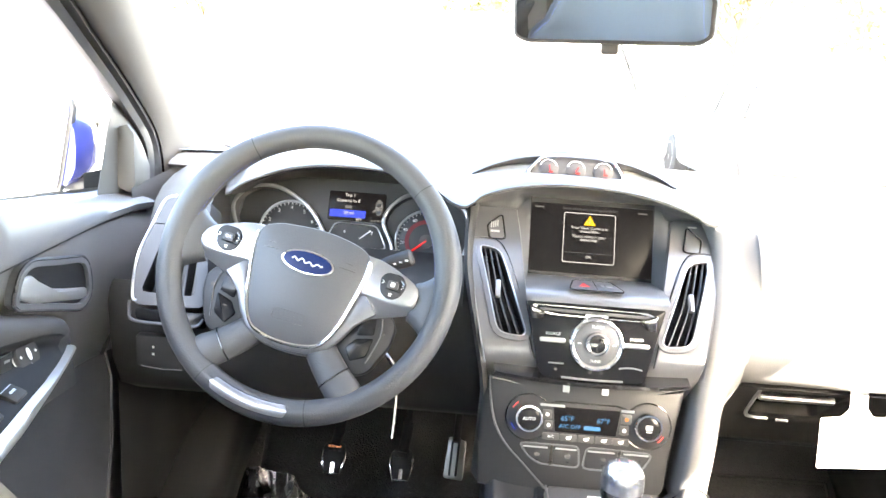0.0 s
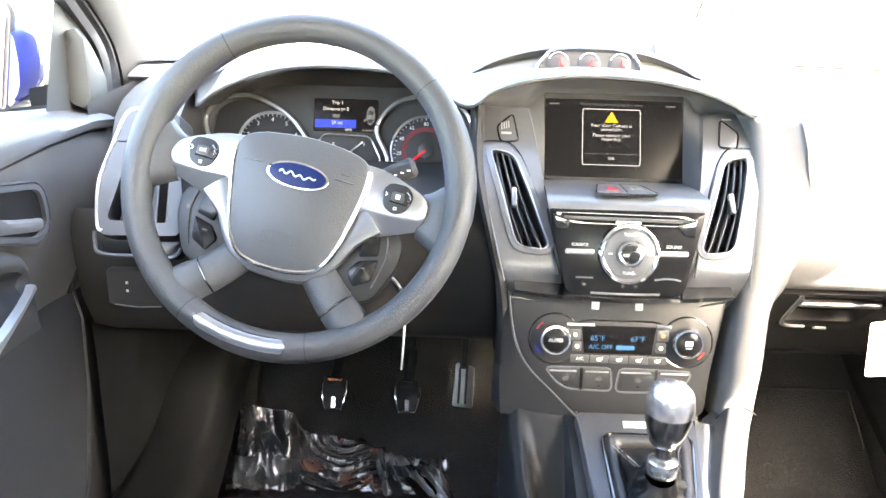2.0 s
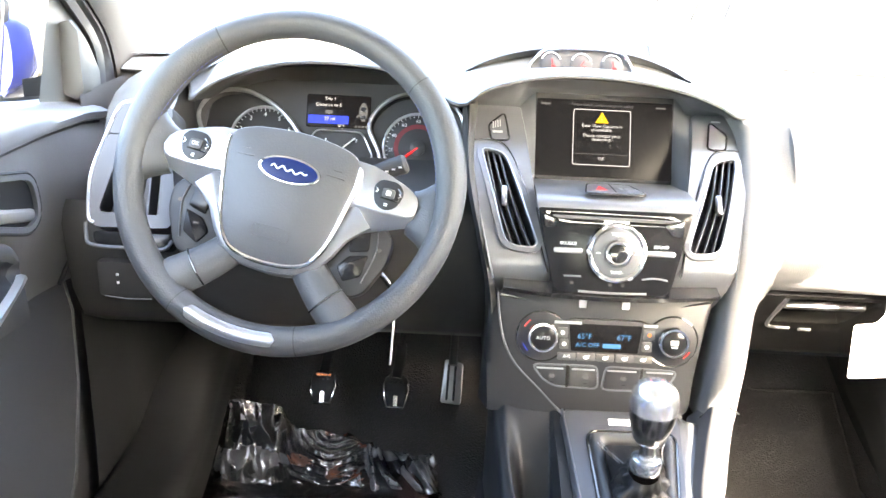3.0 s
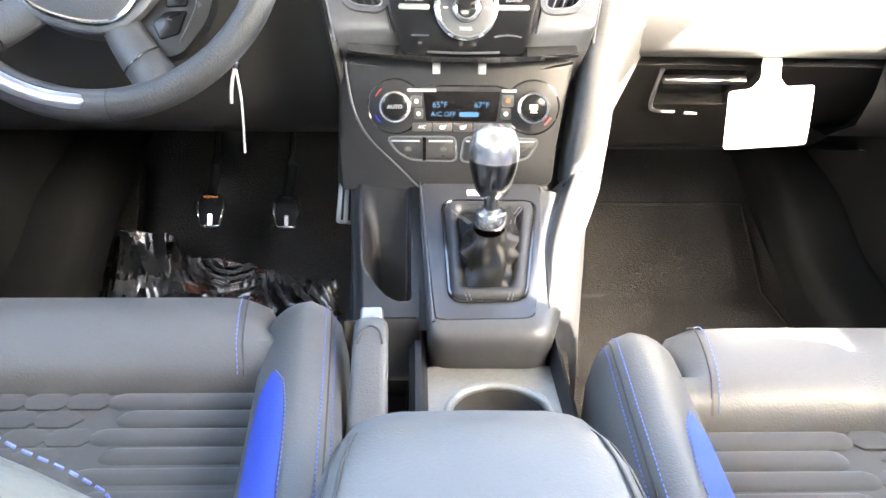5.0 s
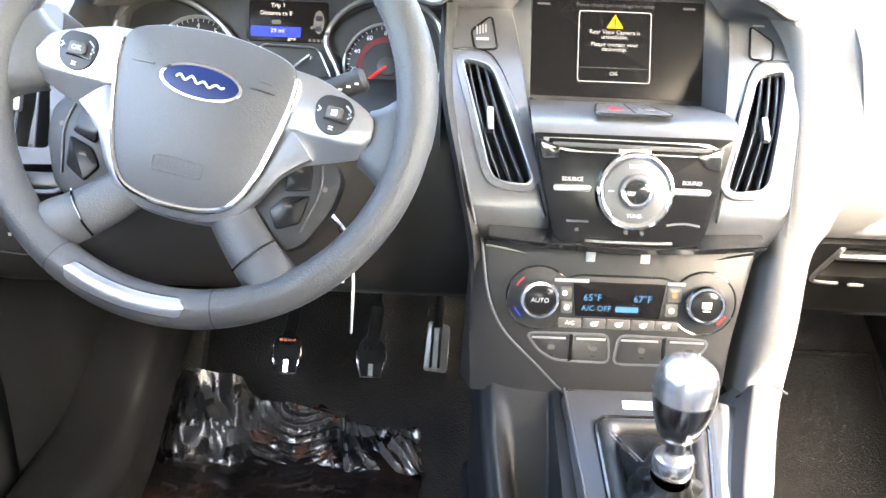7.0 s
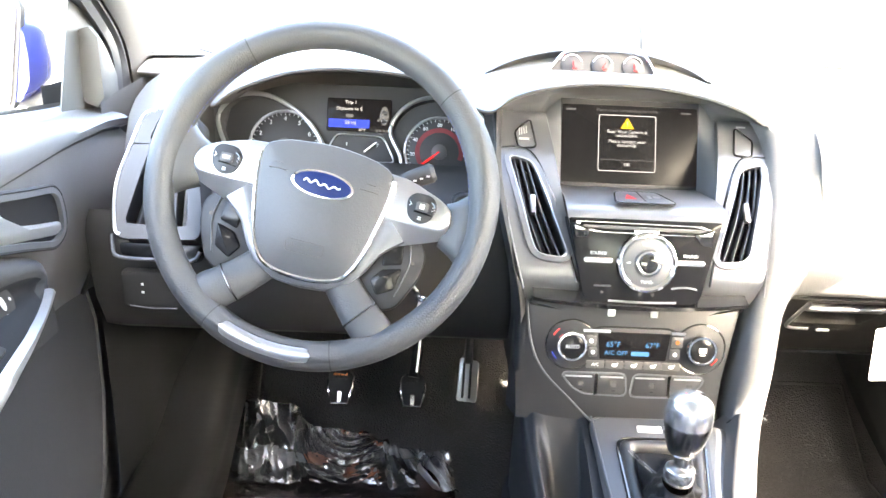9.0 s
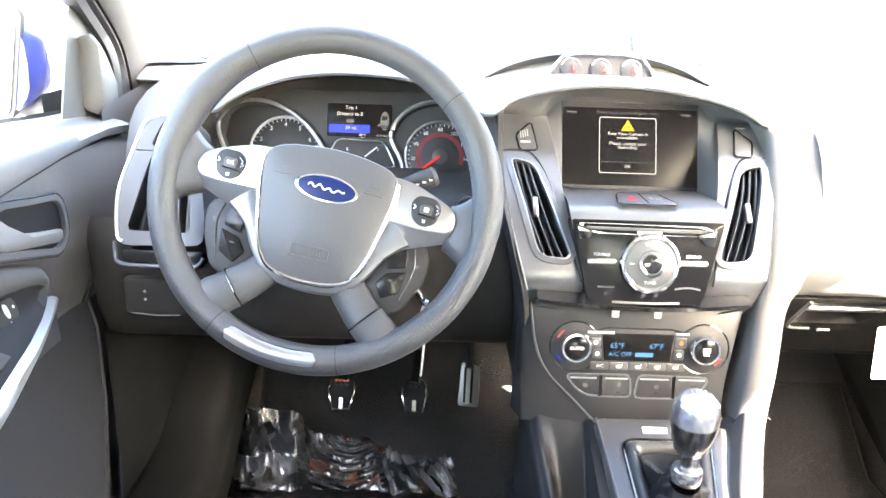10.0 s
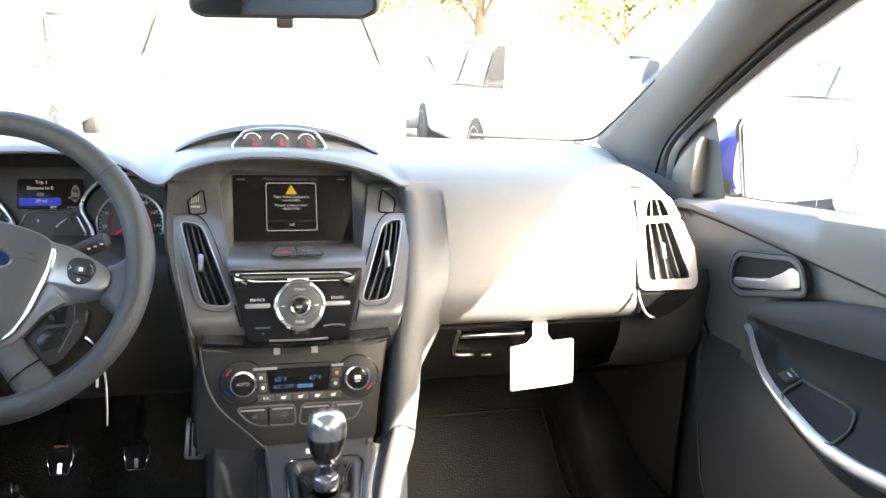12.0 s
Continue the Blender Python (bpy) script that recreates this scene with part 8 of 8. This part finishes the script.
# glove box, its latch and the hanging tag
gb = thing("glove_box", "black glove box with a recessed bright latch", "glove box")
GF = face(0.395, 1.2225, 0.702, -50)
bm = B()
latch = rounded([(-0.118, -0.014), (-0.010, -0.014), (-0.002, 0.094), (-0.131, 0.096)], 0.010, 3)
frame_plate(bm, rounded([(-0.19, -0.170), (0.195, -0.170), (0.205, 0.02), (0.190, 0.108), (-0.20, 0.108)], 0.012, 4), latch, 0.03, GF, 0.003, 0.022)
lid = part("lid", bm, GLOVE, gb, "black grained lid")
bm = B()
slab(bm, latch, 0.003, GF @ up(0, 0, -0.02))
part("latch_recess", bm, GLOSS, lid)
bm = B()
tube(bm, [GF @ p for p in curve([(-0.134, 0.098, 0.001), (-0.128, 0.05, 0.001), (-0.119, -0.006, 0.001), (-0.108, -0.025, 0.001), (-0.078, -0.030, 0.001)], 20)], 0.003, seg=8)
tube(bm, [GF @ Vector((-0.062, -0.033, 0.001)), GF @ Vector((-0.044, -0.035, 0.001))], 0.003, seg=8)
part("bright_edge", bm, SILVER, lid, "bright latch edge")
bm = B()
box(bm, (0.112, 0.012, 0.010), (-0.066, 0.060, -0.004), 0.003, 2, GF)
part("latch_bar", bm, SILVER, lid, "satin latch bar")
tag = thing("hanging_tag", "blank white card tag hung from the glove box", "tag")
TM = Matrix.Translation((0.392, 1.110, 0.714)) @ Matrix.Rotation(radians(-4), 4, "Y") @ face(0, 0, 0, 4)
bm = B()
card = rounded([(-0.054, -0.040), (0.054, -0.040), (0.056, 0.036), (0.020, 0.036), (0.011, 0.048), (0.011, 0.078), (-0.013, 0.078), (-0.013, 0.048), (-0.024, 0.036), (-0.052, 0.034)], 0.004, 3)
slab(bm, card, 0.0008, TM, 0.0002)
part("card", bm, PAPER, tag)
bm = B()
tube(bm, curve([TM @ Vector((-0.001, 0.074, 0.001)), TM @ Vector((-0.001, 0.083, -0.006)), TM @ Vector((-0.001, 0.080, -0.02))], 8), 0.0016, seg=6)
part("tag_hook", bm, PAPER, tag)

# ---- the lot outside ----
bm = B()
grid(bm, [[(x, y, 0.0) for x in (-400, -60, -20, -8, 0, 8, 20, 60, 400)] for y in (-400, -60, -20, -8, 0, 8, 20, 60, 400)])
shell_part("ground", bm, surface("pale_concrete", (0.27, 0.265, 0.25), 0.9, grain=0.8, size=0.012, bump_d=0.004, vary=0.4, stain=0.5), "pale concrete of the parking lot", "ground")
PAINTS = {
    "white": surface("white_car_paint", (0.78, 0.78, 0.77), 0.25, coat=0.7, vary=0.03),
    "silver": surface("silver_car_paint", (0.5, 0.51, 0.52), 0.3, metal=0.6, coat=0.6),
    "blue": surface("light_blue_car_paint", (0.42, 0.48, 0.62), 0.3, metal=0.2, coat=0.7),
    "red": surface("red_car_paint", (0.45, 0.03, 0.03), 0.25, coat=0.7),
}
CARGLASS = surface("dark_car_glass", (0.3, 0.31, 0.32), 0.1, coat=0.5, spec=0.8)
TYRE = surface("tyre_rubber", (0.02, 0.02, 0.02), 0.8)
LAMPGLASS = surface("lamp_glass", (0.6, 0.6, 0.62), 0.15, coat=0.5)
TAIL = surface("tail_lamp", (0.5, 0.02, 0.02), 0.2, coat=0.5)


def parked_car(x, y, heading, paint, height=1.46, length=4.4, width=1.8):
    """A parked car; its nose points along heading (degrees, 0: +y)."""
    c = thing("parked_car", "%s parked car in the lot" % paint, "car", pose(x, y, 0, 0, 0, heading), "parked cars")
    L, W, H = length / 2, width / 2, height
    belt = 0.62 * H
    bm = B()
    rows = []
    for t, w, top, bot in ((-1.0, 0.80, 0.70, 0.42), (-0.97, 0.92, 0.92 * belt / 0.9, 0.30), (-0.85, 0.98, belt * 1.0, 0.22), (-0.5, 1.0, belt, 0.20), (0.0, 1.0, belt, 0.20), (0.35, 1.0, belt * 0.985, 0.20), (0.5, 0.99, belt * 0.965, 0.20), (0.75, 0.96, belt * 0.88, 0.21), (0.92, 0.86, belt * 0.76, 0.24), (1.0, 0.66, belt * 0.62, 0.34)):
        ring = []
        for j in range(20):
            a = 2 * math.pi * j / 20
            cx, sz = math.cos(a), math.sin(a)
            ring.append((W * w * math.copysign(abs(cx) ** 0.35, cx), L * t, (top + bot) / 2 + (top - bot) / 2 * math.copysign(abs(sz) ** 0.45, sz)))
        rows.append(ring)
    grid(bm, rows, wrap=True, cap=True)
    body = part("body", bm, PAINTS[paint], c, "", 60)
    bm = B()
    roof = [(-0.90, belt - 0.02, 0.90), (-0.72, H - 0.10, 0.76), (-0.55, H - 0.02, 0.72), (-0.2, H, 0.73), (0.08, H - 0.03, 0.72), (0.22, H - 0.12, 0.74), (0.50, belt - 0.03, 0.90)]
    grid(bm, [[(sx * W * w * k, L * t, z + dz) for sx, k, dz in ((-1, 1.0, -0.06), (-1, 0.92, -0.015), (-1, 0.6, 0.0), (1, 0.6, 0.0), (1, 0.92, -0.015), (1, 1.0, -0.06))] for t, z, w in roof])
    part("roof", bm, PAINTS[paint], c, "", 60)
    for nm, pts in (("windscreen", [(-0.62, 0.47, belt), (0.62, 0.47, belt), (0.52, 0.20, H - 0.13), (-0.52, 0.20, H - 0.13)]), ("rear_window", [(-0.60, -0.87, belt + 0.02), (0.60, -0.87, belt + 0.02), (0.54, -0.72, H - 0.13), (-0.54, -0.72, H - 0.13)])):
        bm = B()
        q = [Vector((W * a * 1.15, L * b, z + 0.02)) for a, b, z in pts]
        grid(bm, [[q[0].lerp(q[1], k / 6) + Vector((0, 0.03 * math.sin(math.pi * k / 6) * (1 if b > 0 else -1), 0.012)) for k in range(7)], [q[3].lerp(q[2], k / 6) + Vector((0, 0.0, 0.014)) for k in range(7)]])
        part(nm, bm, CARGLASS, c)
    for s in (-1, 1):
        for y0, y1, b0, b1 in ((0.40, -0.13, 0.20, -0.13), (-0.16, -0.62, -0.16, -0.58)):
            bm = B()
            q = [Vector((s * W * 0.945, L * y0, belt + 0.01)), Vector((s * W * 0.955, L * y1, belt + 0.01)), Vector((s * W * 0.79, L * b1, H - 0.12)), Vector((s * W * 0.79, L * b0, H - 0.14))]
            grid(bm, [[q[0], q[1]], [q[3], q[2]]])
            grid(bm, [[p + Vector((-s * 0.03, 0, 0)) for p in (q[0], q[1])], [p + Vector((-s * 0.03, 0, 0)) for p in (q[3], q[2])]])
            part("side_window", bm, CARGLASS, c)
        for yy in (0.62, -0.60):
            bm = B()
            M = Matrix.Translation((s * (W - 0.10), L * yy, 0.32)) @ Matrix.Rotation(radians(90 * s), 4, "Y")
            turned(bm, [(0.20, -0.09), (0.30, -0.09), (0.32, -0.06), (0.32, 0.08), (0.30, 0.105), (0.21, 0.11)], M, 32)
            wh = part("wheel", bm, TYRE, c)
            bm = B()
            turned(bm, [(0.215, 0.06), (0.21, 0.112), (0.19, 0.105), (0.06, 0.095), (0.03, 0.11)], M, 28)
            part("rim", bm, PAINTS["silver"], wh)
        bm = B()
        box(bm, (0.30, 0.16, 0.13), (s * W * 0.62, L * 0.90, belt * 0.66), 0.04, 3)
        part("headlamp", bm, LAMPGLASS, c)
        bm = B()
        box(bm, (0.20, 0.10, 0.26), (s * W * 0.76, -L * 0.955, belt * 0.80), 0.03, 3)
        part("tail_lamp", bm, TAIL, c)
        bm = B()
        box(bm, (0.20, 0.12, 0.13), (s * (W + 0.06), L * 0.30, belt + 0.05), 0.04, 3)
        part("wing_mirror", bm, PAINTS[paint], c)
    bm = B()
    box(bm, (W * 0.9, 0.06, 0.16), (0, L * 0.985, belt * 0.48), 0.03)
    part("grille", bm, HARD, c)
    return c


for row in ((0.1, 7.0, 180, "white", 1.75, 4.7, 1.9), (-2.9, 10.4, 180, "silver", 1.68, 4.6, 1.85), (3.3, 9.6, 0, "white", 1.55, 4.4, 1.8), (6.0, 11.2, 0, "blue", 1.47, 4.3, 1.78), (8.8, 9.9, 0, "white", 1.5, 4.4, 1.8),
            (11.2, 11.6, 0, "silver", 1.5, 4.4, 1.8), (-5.8, 8.2, 180, "white", 1.6, 4.4, 1.8), (-9.5, 4.5, 90, "silver", 1.5, 4.4, 1.8), (4.85, 3.55, 4, "white", 1.45, 4.4, 1.8), (2.2, 13.2, 180, "silver", 1.45, 4.2, 1.75)):
    parked_car(*row)

LEAF = surface("leaves", (0.30, 0.32, 0.13), 0.7, vary=0.5, stain=0.5)
BARK = surface("bark", (0.12, 0.09, 0.06), 0.9, grain=0.8, size=0.02, bump_d=0.01)
rng = random.Random(11)


def tree():
    t = thing("tree", "leafy green tree behind the parking lot", "tree", None, "trees behind the lot")
    bm = B()
    tube(bm, curve([(0, 0, 0), (0.1, 0.05, 1.2), (0.0, 0.1, 2.6), (0.15, 0.0, 4.2)], 12), [0.24 - 0.014 * k for k in range(13)], seg=10)
    tips = []
    for k in range(9):
        a, h = rng.uniform(0, 6.28), rng.uniform(1.9, 4.0)
        e = Vector((math.cos(a) * rng.uniform(1.2, 2.4), math.sin(a) * rng.uniform(1.2, 2.4), h + rng.uniform(0.8, 2.0)))
        tube(bm, curve([(0.05, 0.05, h), e * 0.5 + Vector((0, 0, h * 0.55)), e], 6), [0.08, 0.07, 0.06, 0.05, 0.04, 0.03, 0.02], seg=6)
        tips.append(e)
    part("trunk", bm, BARK, t)
    tips += [Vector((0.1, 0, 5.2)), Vector((-0.4, 0.5, 4.7))]
    verts, faces = [], []
    for k in range(5200):
        c = rng.choice(tips)
        p = c + Vector((rng.gauss(0, 0.62), rng.gauss(0, 0.62), rng.gauss(0, 0.5)))
        u = Vector((rng.gauss(0, 1), rng.gauss(0, 1), rng.gauss(0, 1))).normalized()
        v = u.orthogonal().normalized()
        s = rng.uniform(0.08, 0.17)
        i = len(verts)
        verts += [p - u * s, p + v * s * 0.45, p + u * s, p - v * s * 0.45]
        faces.append((i, i + 1, i + 2, i + 3))
    me = bpy.data.meshes.new("crown")
    me.from_pydata(verts, [], faces)
    me.materials.append(LEAF)
    cr = new("crown", me)
    cr.parent = t
    cr["kind"] = "stuff"
    return t


first = tree()
first.matrix_world = pose(3.5, 24, 0)
for x, y, r, k in ((7.5, 25, 70, 1.15), (11.5, 23, 140, 0.95), (15.5, 22, 200, 1.1), (20, 18, 250, 1.2), (-1.0, 26, 300, 0.8), (-9, 25, 30, 0.9), (-14, 20, 95, 1.1), (25, 12, 170, 1.2)):
    copy_thing(first, pose(x, y, 0, 0, 0, r) @ Matrix.Scale(k, 4))
